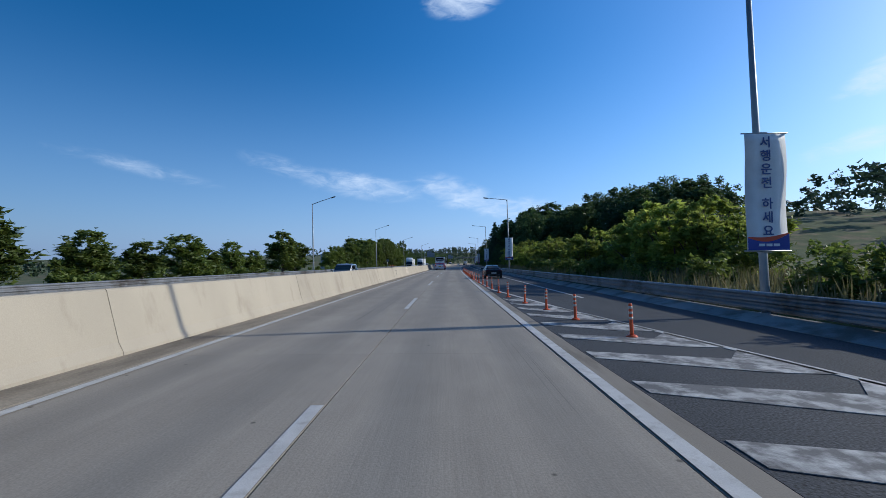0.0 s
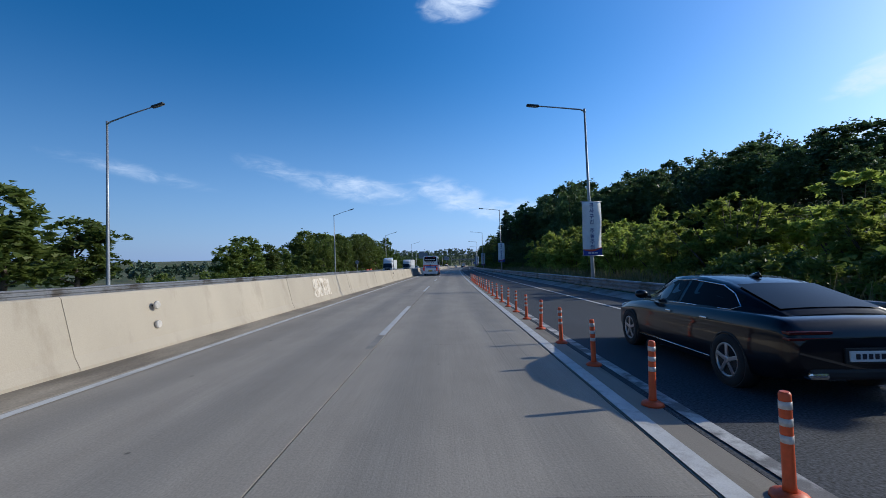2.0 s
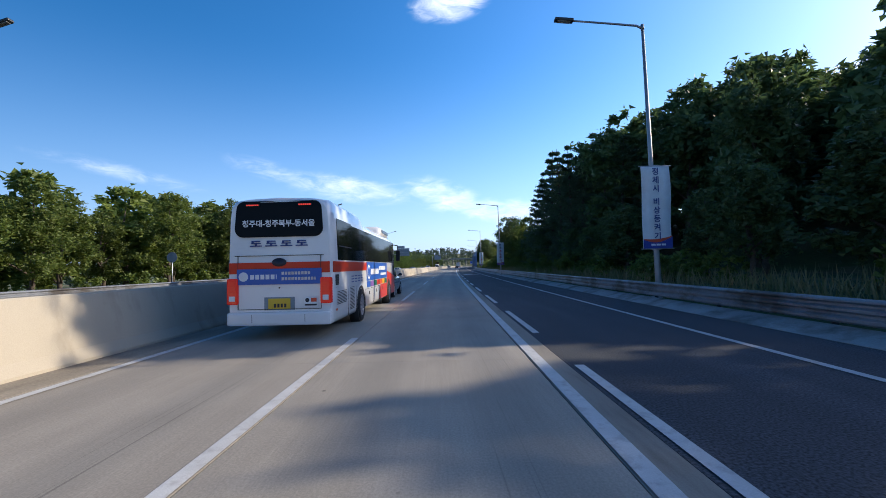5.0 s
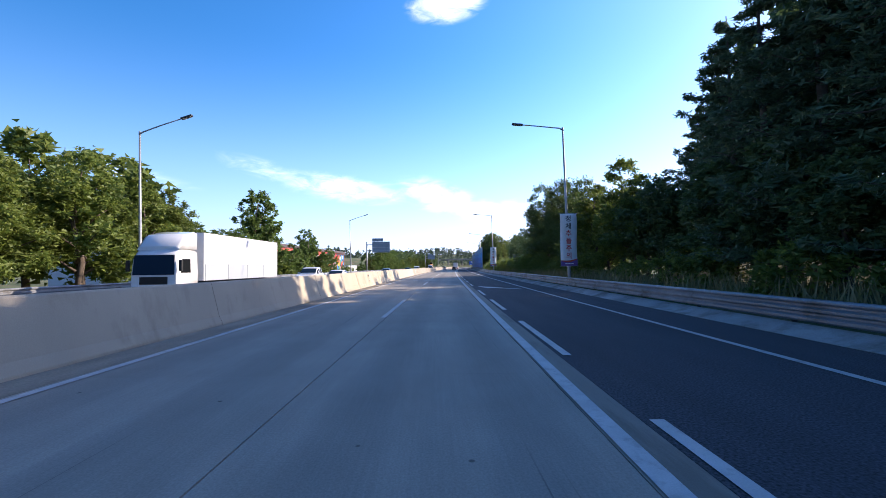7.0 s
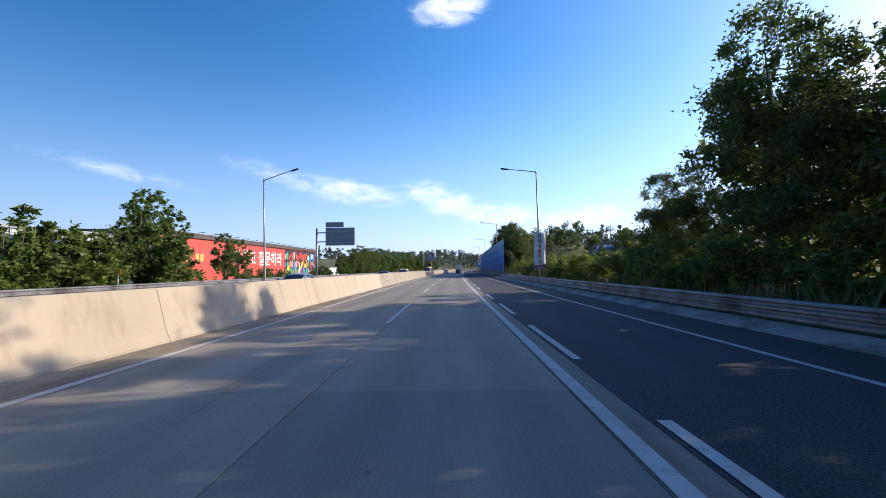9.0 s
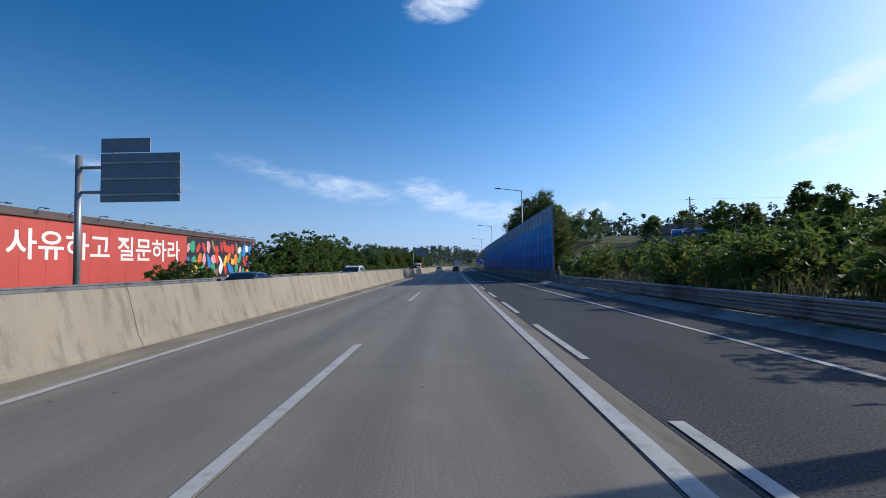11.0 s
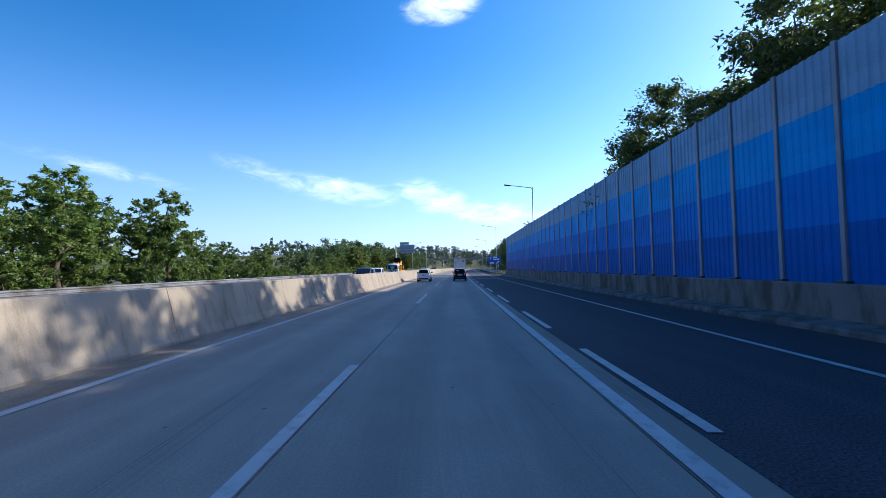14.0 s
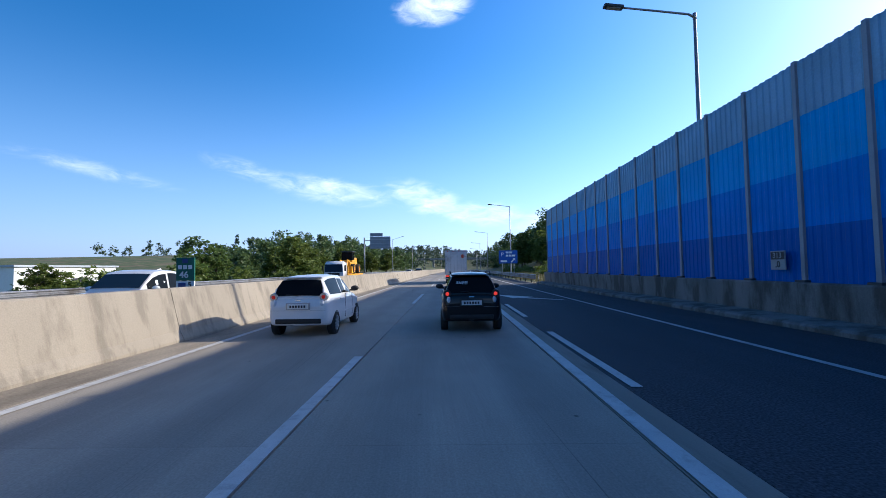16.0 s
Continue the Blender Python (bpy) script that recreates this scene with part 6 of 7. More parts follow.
TRAFFIC = "cars on the motorway"
black_hatch = car("hatchback", "small black hatchback with lit red tail lights and roof rails", along(340.7, 0.33), "hatch", 3.6, 1.6, CAR_BLACK, TRAFFIC, BRAKE, rails=True)
lettering("초보운전", 0.085, CLOTH, black_hatch, Matrix.Translation((-0.24, -1.69, 1.27)) @ Matrix.Rotation(radians(90), 4, "X"), "lettering", bold=0.004)
car("hatchback", "small white hatchback with dark rear glass beside the barrier", along(340.2, -4.0), "hatch", 3.6, 1.6, CAR_WHITE, TRAFFIC)
car("saloon", "black fastback saloon with chrome window trim and alloy wheels", along(48.2, 4.42), "sedan", 5.0, 1.92, CAR_BLACK, TRAFFIC)
car("suv", "dark blue-grey sport utility car ahead of the coach", along(127.0, -3.6), "suv", 4.6, 1.85, CAR_DARK, TRAFFIC)
ONCOMING = "oncoming cars behind the barrier"
car("suv", "large white sport utility car behind the barrier", along(271.5, -10.0, 0, 180), "suv", 4.95, 1.95, CAR_WHITE, ONCOMING, rails=True)
car("saloon", "white saloon behind the barrier", along(184.5, -10.0, 0, 180), "sedan", 4.7, 1.83, CAR_WHITE, ONCOMING)
car("suv", "silver crossover car behind the barrier", along(38.5, -10.0, 0, 180), "suv", 4.4, 1.82, CAR_SILVER, ONCOMING)
car("saloon", "silver saloon behind the barrier", along(216.0, -10.2, 0, 180), "sedan", 4.7, 1.83, CAR_SILVER, ONCOMING)
car("saloon", "dark grey saloon behind the barrier", along(250.0, -10.2, 0, 180), "sedan", 4.8, 1.84, CAR_DARK, ONCOMING)
car("suv", "dark sport utility car behind the barrier", along(333.5, -10.0, 0, 180), "suv", 4.6, 1.85, CAR_DARK, ONCOMING)
car("saloon", "white saloon far down the opposite carriageway", along(424.0, -10.2, 0, 180), "sedan", 4.7, 1.83, CAR_WHITE, ONCOMING)
car("suv", "black sport utility car far down the opposite carriageway", along(447.0, -10.2, 0, 180), "suv", 4.6, 1.85, CAR_BLACK, ONCOMING)


# ---- coach ----
def coach(m):
    b = empty("coach", m, "white and red long-distance coach with a dark rear window", "bus")
    hw = 1.25

    def sec(st):
        y, z0, z1, w = st
        w *= hw
        return [(0, y, z0), (w * 0.94, y, z0), (w * 0.99, y, z0 + 0.12), (w, y, 1.2), (w * 0.995, y, 1.8), (w * 0.965, y, 2.86), (w * 0.94, y, z1 - 0.16), (w * 0.86, y, z1 - 0.05), (w * 0.6, y, z1), (0, y, z1 + 0.03)]

    # the roof stands higher over the rear seats and steps down with a slope
    part("body", loft([(0.0, 0.42, 3.24, 0.955), (0.1, 0.36, 3.34, 0.985), (0.4, 0.34, 3.38, 1.0), (3.4, 0.32, 3.38, 1.0), (3.75, 0.32, 3.3, 1.0), (4.1, 0.32, 3.13, 1.0), (11.0, 0.32, 3.12, 1.0), (11.7, 0.34, 3.08, 0.99), (12.0, 0.4, 2.98, 0.95)], sec), CAR_WHITE, b)

    def rear_y(z):
        return -0.012 if z < 2.9 else -0.012 + (z - 2.9) * 0.12

    # rear window with well rounded corners
    ring = []
    for cx, cz, r, a0 in ((0.84, 2.62, 0.2, -90), (0.83, 3.1, 0.18, 0), (-0.83, 3.1, 0.18, 90), (-0.84, 2.62, 0.2, 180)):
        for k in range(6):
            a = radians(a0 + 18 * k)
            ring.append((cx + r * math.cos(a), cz + r * math.sin(a)))
    v = [(x, rear_y(z) - 0.03, z) for x, z in ring] + [(x, rear_y(z) + 0.04, z) for x, z in ring]
    n = len(ring)
    g = raw("rear_window", v, [tuple(range(n))] + [(i, n + i, n + (i + 1) % n, (i + 1) % n) for i in range(n)], GLASS, b)
    upright = Matrix.Rotation(radians(90), 4, "X")
    lettering("청주대-청주북부-동서울", 0.175, CLOTH, g, Matrix.Translation((0, -0.05, 2.73)) @ upright, "lettering", bold=0.004)
    for side in (1, -1):
        bar = part("high_brake_light", box(side * 0.62 - 0.16, side * 0.62 + 0.16, -0.04, -0.005, 3.16, 3.2, 0.008), TRIM, b)
        for k in range(6):
            x = side * 0.62 - 0.125 + k * 0.05
            part("lamp", box(x - 0.018, x + 0.018, -0.052, -0.038, 3.165, 3.195), BRAKE, bar)
        tl = part("tail_light", box(side * 1.1 - 0.13, side * 1.1 + 0.13, -0.06, 0.1, 0.84, 1.45, 0.03), TAIL, b)
        part("reversing_light", box(side * 1.1 - 0.07, side * 1.1 + 0.07, -0.072, -0.05, 0.92, 1.04, 0.01), HEAD, tl)
        for z in (1.14, 1.28):
            part("lens", box(side * 1.1 - 0.1, side * 1.1 + 0.1, -0.07, -0.05, z, z + 0.1, 0.012), TAIL, tl)
    # company name as plain navy shapes
    for k in range(4):
        x = -0.69 + 0.36 * k
        for x0, x1, z0, z1 in ((0, 0.28, 2.2, 2.225), (0.03, 0.25, 2.26, 2.285), (0.12, 0.16, 2.2, 2.28), (0.04, 0.24, 2.31, 2.335), (0.04, 0.08, 2.27, 2.33)):
            part("navy_mark", box(x + x0, x + x1, -0.03, 0.02, z0, z1), NAVY, b, "navy shape of a company name")
    part("red_band", box(-1.19, 1.19, -0.016, 0.05, 1.56, 1.82, 0.004), BUS_RED, b)
    ad = part("rear_advert", box(-1.0, 1.0, -0.032, -0.014, 1.3, 1.67, 0.004), BUS_BLUE, b, "blue advertising panel")
    part("emblem", tube([(-0.84, -0.042, 1.49), (-0.84, -0.03, 1.49)], 0.11, 20), CLOTH, ad)
    for x0, x1, z, h, mt in ((-0.68, -0.06, 1.48, 0.055, CLOTH), (0.06, 0.74, 1.56, 0.035, BAND), (0.06, 0.86, 1.43, 0.035, BAND)):
        k = x0
        while k < x1:
            part("print_bar", box(k, min(k + h * 1.6, x1), -0.038, -0.03, z - h, z + h), mt, ad)
            k += h * 2.2
    oval = part("badge", lathe([(-0.02, 0.0), (-0.02, 0.095), (0.0, 0.1)], 24), BLACK_INK, b)
    oval.matrix_basis = Matrix.Translation((0, -0.02, 1.82)) @ Matrix.Rotation(radians(90), 4, "Z") @ Matrix.Diagonal((1, 1.75, 1, 1))
    # engine hatch, plate recess, notice and bumper
    for z, x in ((0.72, 0.98), (1.98, 1.05)):
        part("hatch_gap", box(-x, x, -0.02, 0.0, z - 0.006, z + 0.006), TRIM, b)
    for side in (1, -1):
        part("hatch_gap", box(side * 0.98 - 0.006, side * 0.98 + 0.006, -0.02, 0.0, 0.72, 1.98), TRIM, b)
        part("bumper_gap", box(side * 0.62 - 0.005, side * 0.62 + 0.005, -0.094, -0.08, 0.42, 0.6), TRIM, b)
    part("plate_recess", box(-0.36, 0.36, -0.018, 0.0, 0.7, 1.0, 0.005), WALL_POST, b, "shallow grey recess")
    pl = part("number_plate", box(-0.26, 0.26, -0.04, -0.012, 0.73, 0.97, 0.008), PLATE_YELLOW, b)
    for k in range(4):
        part("print_bar", box(-0.12 + 0.08 * k, -0.07 + 0.08 * k, -0.046, -0.039, 0.76, 0.85), BLACK_INK, pl)
    note = part("notice", box(0.58, 0.9, -0.03, -0.01, 0.76, 1.0, 0.004), CLOTH, b)
    part("print_bar", box(0.75, 0.88, -0.036, -0.028, 0.88, 0.97), BUS_RED, note)
    part("print_bar", tube([(0.66, -0.036, 0.92), (0.66, -0.028, 0.92)], 0.05, 14), BLACK_INK, note)
    part("print_bar", box(0.6, 0.88, -0.036, -0.028, 0.79, 0.83), BLACK_INK, note)
    part("hatch_latch", tube([(0, -0.026, 1.22), (0, -0.01, 1.22)], 0.02, 12), TRIM, b)
    part("rear_bumper", box(-1.22, 1.22, -0.09, 0.3, 0.34, 0.66, 0.06), CAR_WHITE, b)
    for side in (1, -1):
        x = side * 1.245

        def plate(name, y0, y1, z0, z1, out, mat, parent=b, label=""):
            return part(name, box(min(x - side * 0.01, x + side * out), max(x - side * 0.01, x + side * out), y0, y1, z0, z1), mat, parent, label)

        # one long band of dark glass, divided by slim gaps, that runs to the windscreen
        for k in range(7):
            y0, y1 = 0.55 + k * 1.6, 0.55 + (k + 1) * 1.6 - 0.025
            zt = 2.86 if k else 2.9
            v = [(x + side * 0.008, y0, 1.86), (x + side * 0.008, y1, 1.86), (x - side * 0.03, y1, zt), (x - side * 0.03, y0, zt)]
            pane = raw("side_window", v + [(px - side * 0.03, py, pz) for px, py, pz in v], [(0, 1, 2, 3) if side > 0 else (3, 2, 1, 0), (0, 4, 5, 1), (3, 2, 6, 7), (0, 3, 7, 4), (1, 5, 6, 2)], GLASS, b)
            if k == 0:
                plate("transom", y0 + 0.08, y1 - 0.1, 2.2, 2.225, 0.012, TRIM, pane)
        plate("door_glass", 11.2, 11.72, 1.1, 1.84, 0.006, GLASS)
        plate("red_band", 0.12, 4.25, 1.56, 1.82, 0.008, BUS_RED)
        ad = plate("side_advert", 4.25, 9.0, 1.2, 1.84, 0.012, BUS_BLUE, label="blue advertising panel")
        part("emblem", tube([(x + side * 0.01, 4.62, 1.5), (x + side * 0.018, 4.62, 1.5)], 0.25, 24), CLOTH, ad)
        part("disc", tube([(x + side * 0.016, 4.62, 1.5), (x + side * 0.022, 4.62, 1.5)], 0.18, 24), BUS_BLUE, ad)
        for y0, y1, z, h in ((5.05, 6.6, 1.5, 0.1), (6.8, 8.5, 1.62, 0.08), (7.2, 8.7, 1.38, 0.05)):
            y = y0
            while y < y1:
                plate("print_bar", y, y + h * 1.8, z - h, z + h, 0.02, CLOTH, ad)
                y += h * 2.4
        for k in range(7):
            plate("print_square", 4.3 + k * 0.67, 4.9 + k * 0.67, 0.98, 1.18, 0.012, (BUS_BLUE, PURPLE, GREEN_SIGN, BUS_RED, ORANGE, YELLOW, GREEN_SIGN)[k], label="small coloured square of the advert")
        # red lower front that begins with a slant
        v = [(x + side * 0.009, y, z) for y, z in ((6.9, 0.4), (11.75, 0.4), (11.75, 1.2), (9.05, 1.5), (9.0, 0.96), (7.2, 0.96))]
        raw("red_panel", v + [(px - side * 0.02, py, pz) for px, py, pz in v], [tuple(range(6)) if side > 0 else tuple(reversed(range(6)))] + [(i, 6 + i, 6 + (i + 1) % 6, (i + 1) % 6) for i in range(6)], BUS_RED, b)
        for k in range(4):
            for z in (1.24, 1.32, 1.4):
                plate("navy_mark", 2.0 + 0.42 * k, 2.3 + 0.42 * k, z, z + 0.03, 0.008, NAVY, label="navy shape of a company name")
        for y0, wide, z0, z1, rows in ((0.45, 0.95, 0.76, 1.1, 9), (1.85, 0.5, 0.5, 1.14, 16)):
            for k in range(rows):
                z = z0 + (z1 - z0) * k / rows
                plate("vent_slot", y0, y0 + wide, z, z + 0.016, 0.006, TRIM)
        grille = plate("vent", 0.3, 0.58, 1.24, 1.5, 0.01, TRIM)
        for k in range(5):
            plate("slat", 0.32, 0.56, 1.26 + 0.045 * k, 1.275 + 0.045 * k, 0.018, DARK_STEEL, grille)
        for y0, y1, z in ((0.3, 2.62, 1.19), (3.95, 9.0, 0.93)):
            plate("locker_gap", y0, y1, z - 0.005, z + 0.005, 0.004, TRIM)
        for y in (1.6, 2.62, 4.0, 5.5, 7.0):
            plate("locker_gap", y - 0.005, y + 0.005, 0.38, 1.19 if y < 3 else 0.93, 0.004, TRIM)
        for y in (4.75, 6.25, 7.75):
            plate("locker_latch", y - 0.05, y + 0.05, 0.72, 0.84, 0.01, TRIM)
        plate("side_marker", 0.35, 0.45, 0.62, 0.67, 0.01, ORANGE)
        for y in (3.3, 9.6):
            part("wheel_arch", lathe([(1.0, 0.5), (1.256, 0.5), (1.258, 0.58), (0.99, 0.6)], 24), TRIM, b).matrix_basis = Matrix.Translation((0, y, 0.52)) @ Matrix.Rotation(0 if side > 0 else math.pi, 4, "Z")
            wheel(b, side * 1.14, y, 0.5, 0.3, side, spokes=10)
        glass_arm = part("mirror", box(side * 1.45 - 0.1, side * 1.45 + 0.1, 11.75, 11.95, 1.95, 2.5, 0.05), TRIM, b)
        part("arm", tube([(side * 1.15, 11.9, 2.8), (side * 1.42, 11.95, 2.75), (side * 1.45, 11.88, 2.45)], 0.025, 8), TRIM, glass_arm)
    part("windscreen", box(-1.1, 1.1, 11.93, 12.02, 1.4, 2.9, 0.04), GLASS, b)
    unit = part("air_conditioner", loft([(8.3, 3.0, 3.14, 0.86), (8.45, 3.0, 3.4, 0.9), (8.8, 3.0, 3.46, 0.92), (10.6, 3.0, 3.42, 0.92), (11.4, 3.0, 3.12, 0.86)], lambda st: [(0, st[0], st[1]), (st[3] * 1.2, st[0], st[1]), (st[3] * 1.16, st[0], st[2] - 0.1), (st[3] * 1.0, st[0], st[2]), (0, st[0], st[2] + 0.02)]), CAR_WHITE, b)
    for side in (1, -1):
        part("dark_strip", box(side * 1.085 - 0.02, side * 1.085 + 0.02, 8.8, 10.6, 3.17, 3.31, 0.006), GLASS, unit)
    for y, zz in ((3.6, 3.34), (11.3, 3.1)):
        part("aerial", tube([(0.5, y, zz - 0.05), (0.5, y + 0.5, zz + 0.12)], 0.008, 6), TRIM, b)
    return b


coach(along(112.5, -3.75))


# ---- lorries ----
def lorry_cab(c, y, paint, wide=2.3, tall=2.7, deflector=True):
    """A forward-control cab whose front lies at y and faces +y."""
    hw = wide / 2
    part("cab", loft([(y - 1.75, 0.75, tall, 0.98), (y - 1.0, 0.6, tall + 0.05, 1.0), (y - 0.35, 0.5, tall, 1.0), (y - 0.08, 0.45, tall - 0.35, 0.97), (y, 0.45, 1.55, 0.95)],
                     lambda st: [(0, st[0], st[1]), (st[3] * hw, st[0], st[1]), (st[3] * hw, st[0], 1.5), (st[3] * hw * 0.95, st[0], st[2] - 0.15), (st[3] * hw * 0.8, st[0], st[2]), (0, st[0], st[2] + 0.02)]), paint, c)
    raw("windscreen", [(-hw * 0.9, y + 0.035, 1.42), (hw * 0.9, y + 0.035, 1.42), (hw * 0.86, y - 0.05, tall - 0.3), (-hw * 0.86, y - 0.05, tall - 0.3)], [(0, 1, 2, 3)], GLASS_BLUE, c)
    for side in (1, -1):
        x = side * hw
        raw("side_window", [(x * 1.006, y - 1.1, 1.5), (x * 1.006, y - 0.3, 1.5), (x * 0.985, y - 0.42, 2.2), (x * 0.985, y - 1.1, 2.2)], [(0, 1, 2, 3)], GLASS, c)
        part("headlight", box(x * 0.78 - 0.17, x * 0.78 + 0.17, y - 0.05, y + 0.03, 0.7, 0.92, 0.03), HEAD, c)
        part("mirror", box(side * (hw + 0.16) - 0.08, side * (hw + 0.16) + 0.08, y - 0.1, y + 0.02, 1.6, 2.15, 0.03), TRIM, c)
        wheel(c, side * (hw - 0.18), y - 0.95, 0.46, 0.28, side, spokes=8)
    part("grille", box(-hw * 0.6, hw * 0.6, y - 0.02, y + 0.025, 0.95, 1.32, 0.02), TRIM, c)
    part("bumper", box(-hw, hw, y - 0.3, y + 0.06, 0.38, 0.66, 0.04), paint, c)
    part("number_plate", box(-0.22, 0.22, y + 0.055, y + 0.075, 0.45, 0.6), PLATE_YELLOW, c)
    if deflector:
        part("wind_deflector", loft([(y - 1.7, tall, tall + 0.95, 0.95), (y - 0.9, tall, tall + 0.75, 0.95), (y - 0.3, tall - 0.05, tall + 0.12, 0.9)],
                                    lambda st: [(0, st[0], st[1]), (st[3] * hw, st[0], st[1]), (st[3] * hw, st[0], st[2] - 0.1), (st[3] * hw * 0.85, st[0], st[2]), (0, st[0], st[2] + 0.02)]), paint, c)


def box_lorry(name, m, label, long, tall, wide, skirt=False, axles=(1.6,)):
    c = empty(name, m, label, "lorry", "lorries")
    hw = wide / 2
    part("box_body", box(-hw, hw, -long, 0, 1.05, tall, 0.03), BOX_WHITE, c)
    part("chassis", box(-0.45, 0.45, -long + 0.2, 2.0, 0.6, 1.04), DARK_STEEL, c)
    lorry_cab(c, 2.1, CAR_WHITE, min(wide, 2.3))
    for k in range(int(long / 1.4)):
        for side in (1, -1):
            part("side_rib", box(side * hw - 0.015 if side < 0 else hw, -hw if side < 0 else hw + 0.015, -long + 0.4 + k * 1.4, -long + 0.46 + k * 1.4, 1.1, tall - 0.05), BOX_WHITE, c)
    if skirt:
        for side in (1, -1):
            for k in range(4):
                y0 = -long + 0.1 + k * (long - 0.2) / 4
                part("drop_side", box(min(side * hw, side * (hw + 0.03)), max(side * hw, side * (hw + 0.03)), y0 + 0.02, y0 + (long - 0.2) / 4 - 0.02, 1.05, 1.95, 0.008), GREY_WALL, c)
    # rear doors
    for side in (1, -1):
        d = part("rear_door", box(min(side * 0.02, side * (hw - 0.06)), max(side * 0.02, side * (hw - 0.06)), -long - 0.05, -long, 1.2, tall - 0.16, 0.01), BOX_WHITE, c)
        for x in (0.2, 0.55, 0.85):
            part("lock_bar", tube([(side * x, -long - 0.08, 1.15), (side * x, -long - 0.08, tall - 0.1)], 0.02, 8), STEEL, d)
        for z in (1.5, 2.2, 2.9):
            part("hinge", box(side * (hw - 0.12) - 0.07, side * (hw - 0.12) + 0.07, -long - 0.075, -long - 0.051, z - 0.04, z + 0.04), STEEL, d)
        part("tail_light", box(side * hw * 0.8 - 0.2, side * hw * 0.8 + 0.2, -long - 0.04, -long + 0.1, 0.75, 0.9, 0.01), BRAKE, c)
        part("corner_post", box(min(side * hw, side * (hw - 0.06)), max(side * hw, side * (hw - 0.06)), -long - 0.06, -long + 0.02, 1.05, tall, 0.01), STEEL, c)
        for y in axles:
            wheel(c, side * (hw - 0.2), -long + y, 0.46, 0.3, side, spokes=8)
    part("top_rail", box(-hw, hw, -long - 0.06, -long + 0.02, tall - 0.14, tall + 0.02, 0.01), STEEL, c)
    for x in (-0.9, -0.3, 0.3, 0.9):
        part("marker_lamp", box(x - 0.06, x + 0.06, -long - 0.08, -long - 0.06, tall - 0.1, tall - 0.04, 0.01), TAIL, c)
    part("round_sticker", tube([(hw * 0.62, -long - 0.075, tall - 0.62), (hw * 0.62, -long - 0.055, tall - 0.62)], 0.2, 20), SWOOSH_RED, c)
    part("underrun_bar", box(-hw, hw, -long - 0.02, -long + 0.06, 0.5, 0.62, 0.01), STEEL, c)
    part("number_plate", box(-0.2, 0.2, -long - 0.03, -long - 0.021, 0.5, 0.6), PLATE_YELLOW, c)
    return c


box_lorry("box_lorry", along(373.0 + 7.2, 0.4), "white box lorry with lock bars on its double rear doors", 7.2, 3.55, 2.35)
box_lorry("box_lorry", along(168.0, -14.2, 0, 180), "large white lorry with a wind deflector and grey drop sides", 9.8, 3.65, 2.5, True, (1.4, 2.7))
box_lorry("box_lorry", along(136.5, -14.6, 0, 180), "white box lorry on the opposite carriageway", 5.2, 3.2, 2.2)
for s, u, words in ((341.5, -10.2, "white double-cab pickup with a dark windscreen behind the barrier"), (188.0, -13.6, "white pickup on the opposite carriageway")):
    pick = car("pickup", words, along(s, u, 0, 180), "pickup", 5.1, 1.9, CAR_WHITE, ONCOMING)
    part("load_bed", box(-0.8, 0.8, -2.5, -0.75, 1.1, 1.135, 0.01), TRIM, pick, "dark open load bed")
low = empty("flatbed_lorry", along(378.0, -13.6, 0, 180), "white flatbed lorry that carries a yellow wheel loader", "lorry", "lorries")
lorry_cab(low, 2.1, CAR_WHITE, 2.3, 2.6, False)
part("flatbed", box(-1.2, 1.2, -8.0, 0.1, 0.95, 1.15, 0.02), YELLOW, low)
part("headboard", box(-1.2, 1.2, 0.0, 0.12, 1.15, 2.0, 0.02), YELLOW, low)
for side in (1, -1):
    for y in (-5.4, -6.6):
        wheel(low, side * 1.0, y, 0.46, 0.3, side, spokes=8)
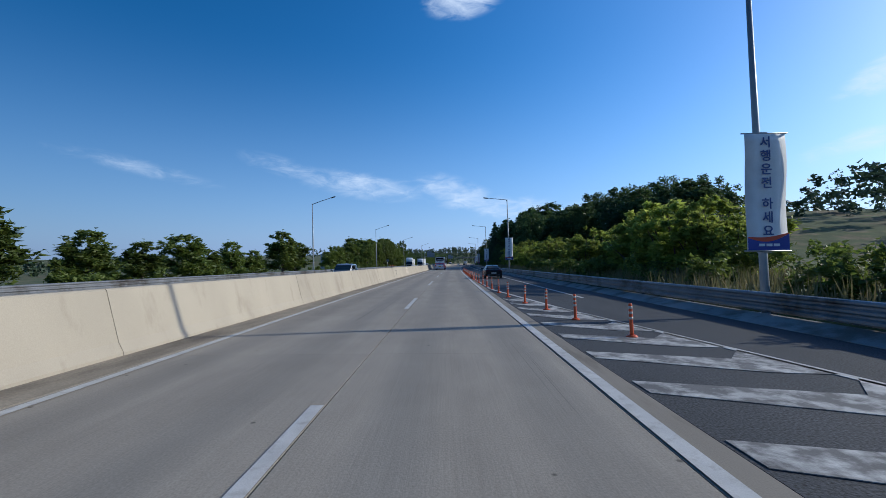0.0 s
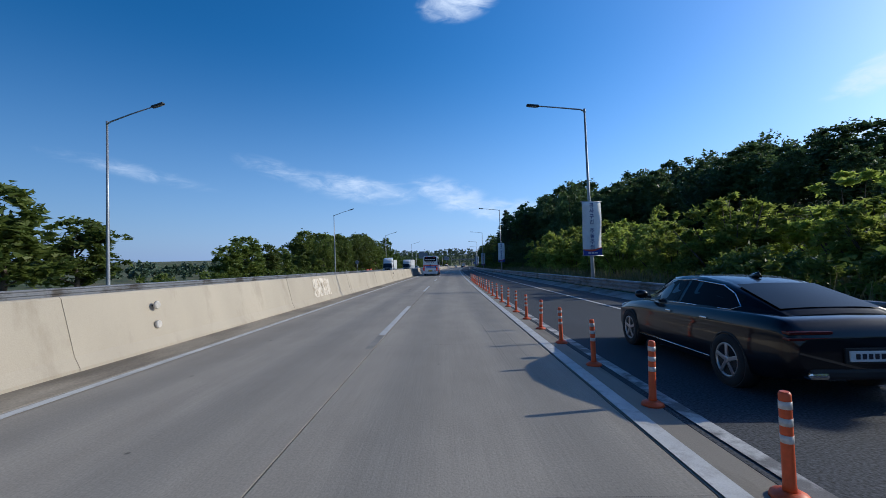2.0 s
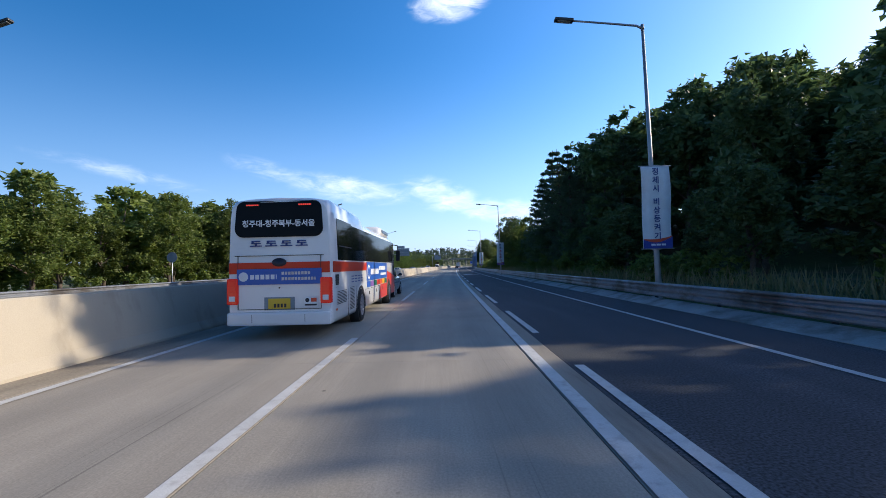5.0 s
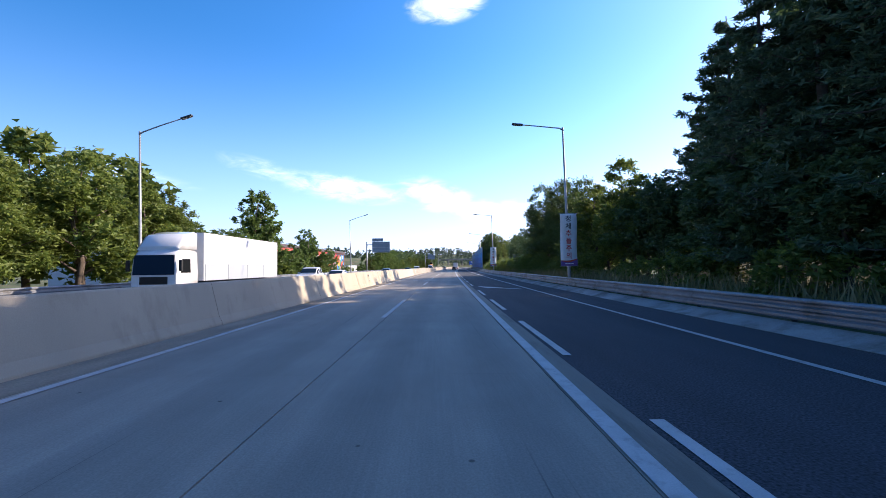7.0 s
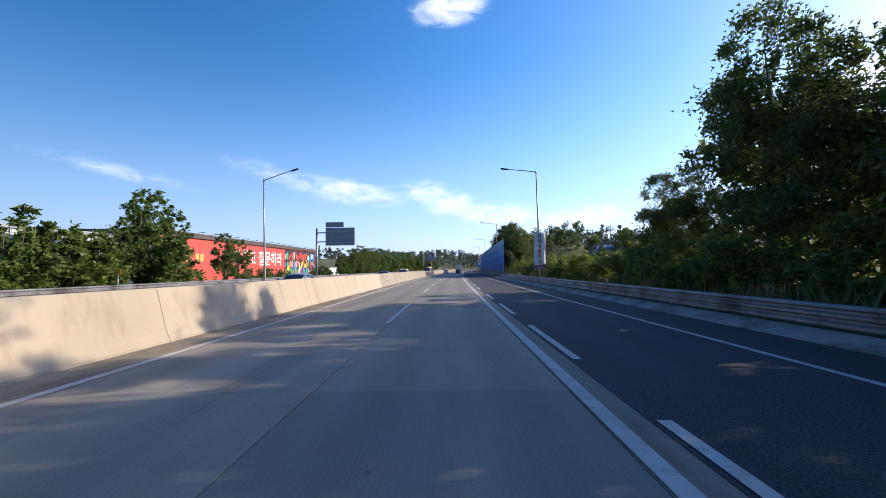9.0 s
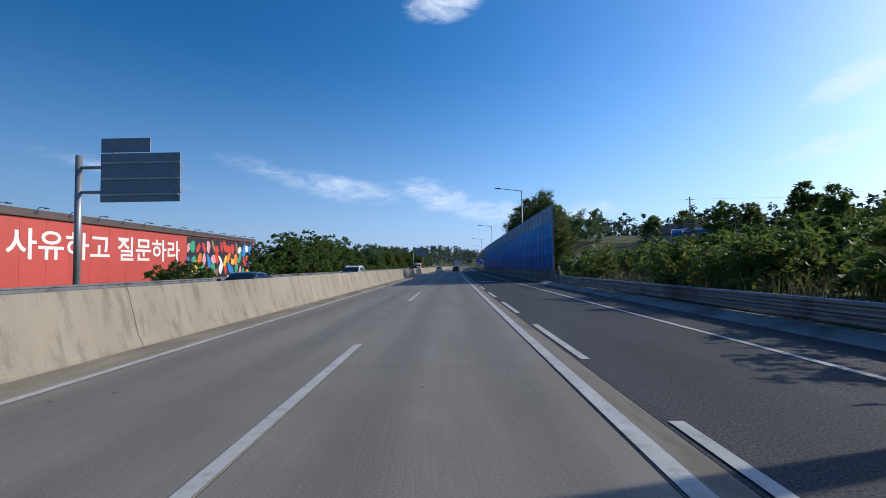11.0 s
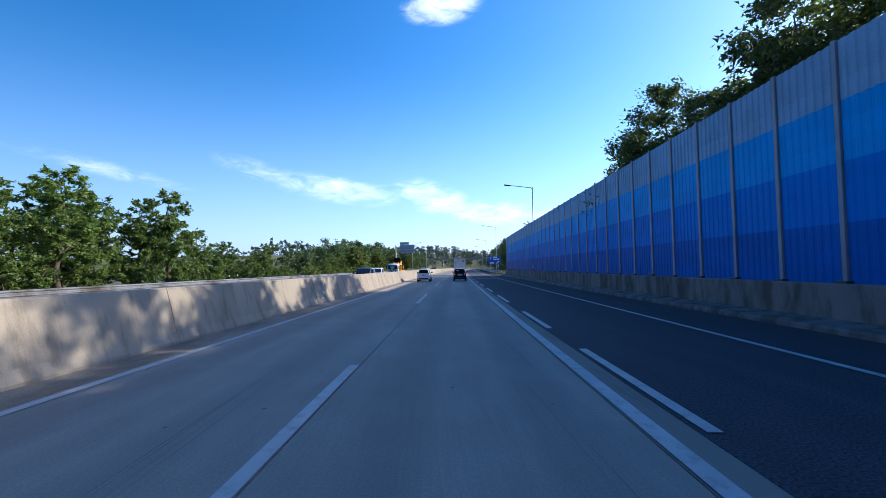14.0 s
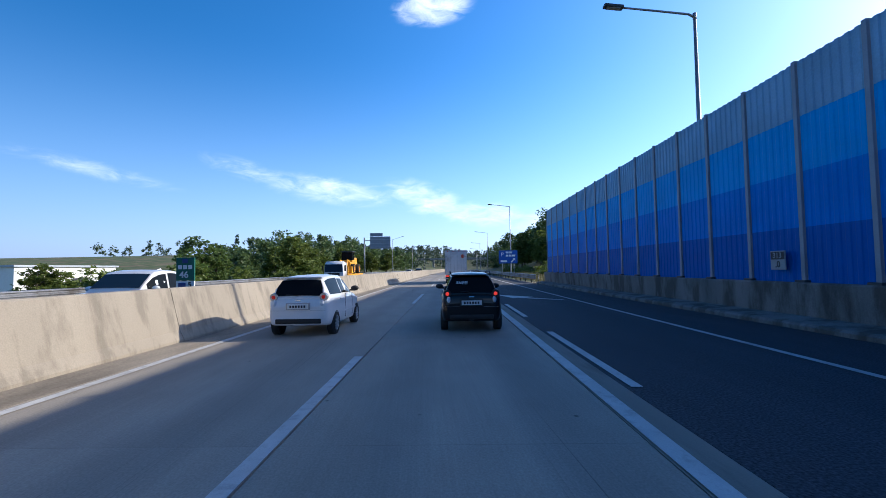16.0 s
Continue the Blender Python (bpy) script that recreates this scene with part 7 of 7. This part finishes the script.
loader = empty("wheel_loader", along(378.0 + 4.4, -13.6, 1.15, 180), "yellow wheel loader carried on a flatbed lorry", "digger")
part("chassis", box(-0.7, 0.7, -2.4, 1.6, 0.6, 1.5, 0.12), YELLOW, loader)
part("engine_cover", box(-0.65, 0.65, -2.5, -0.9, 1.4, 2.1, 0.15), YELLOW, loader)
cabin = part("cabin_frame", box(-0.7, 0.7, -0.8, 0.5, 1.45, 1.75, 0.04), YELLOW, loader)
part("cabin_glass", box(-0.68, 0.68, -0.78, 0.48, 1.75, 2.75, 0.05), GLASS, cabin)
part("cabin_roof", box(-0.78, 0.78, -0.9, 0.62, 2.76, 2.9, 0.05), DARK_STEEL, cabin)
for side in (1, -1):
    part("lift_arm", tube([(side * 0.45, 0.9, 1.5), (side * 0.45, 1.9, 1.7), (side * 0.45, 2.7, 0.6)], 0.12, 8), YELLOW, loader)
    for y in (-1.6, 1.1):
        wheel(loader, side * 0.95, y, 0.62, 0.45, side, YELLOW, 6)
part("bucket", extrude_profile([(0, 0.05), (0.9, 0.1), (0.5, 0.5), (0.35, 0.95), (0.0, 0.95)], -1.15, 1.15), YELLOW, loader).matrix_basis = Matrix.Translation((0, 2.6, 0)) @ Matrix.Rotation(radians(90), 4, "Z") @ Matrix.Scale(-1, 4, (1, 0, 0))

# ---- road slabs, each a piece of the road ----
for lane_u, width in ((-5.8, 3.905), (-1.875, 3.464)):
    shapes = {}
    for i in range(76):
        s = -40 + i * 6.0
        look_of = SLAB_NEW if (lane_u > -2 and 181 < s < 190) or (lane_u < -2 and 255 < s < 262) else SLAB_DARK if 205 < s < 283 else SLAB
        if look_of.name not in shapes:
            bm = box(0, width, 0.001, 5.999, -0.025, 0.0, 0.0025)
            for v in bm.verts:
                v.co.y *= 1 - BEND * (lane_u + v.co.x)
            ob = part("slab", bm, look_of, road)
            shapes[look_of.name] = ob.data
        else:
            ob = new("slab", shapes[look_of.name])
            ob.parent = road
        ob.matrix_basis = along(s, lane_u, 0)
    strip("slab", lane_u, lane_u + width, 416, 900, 0.0, SLAB, "", "", parent=road, thick=0.025)
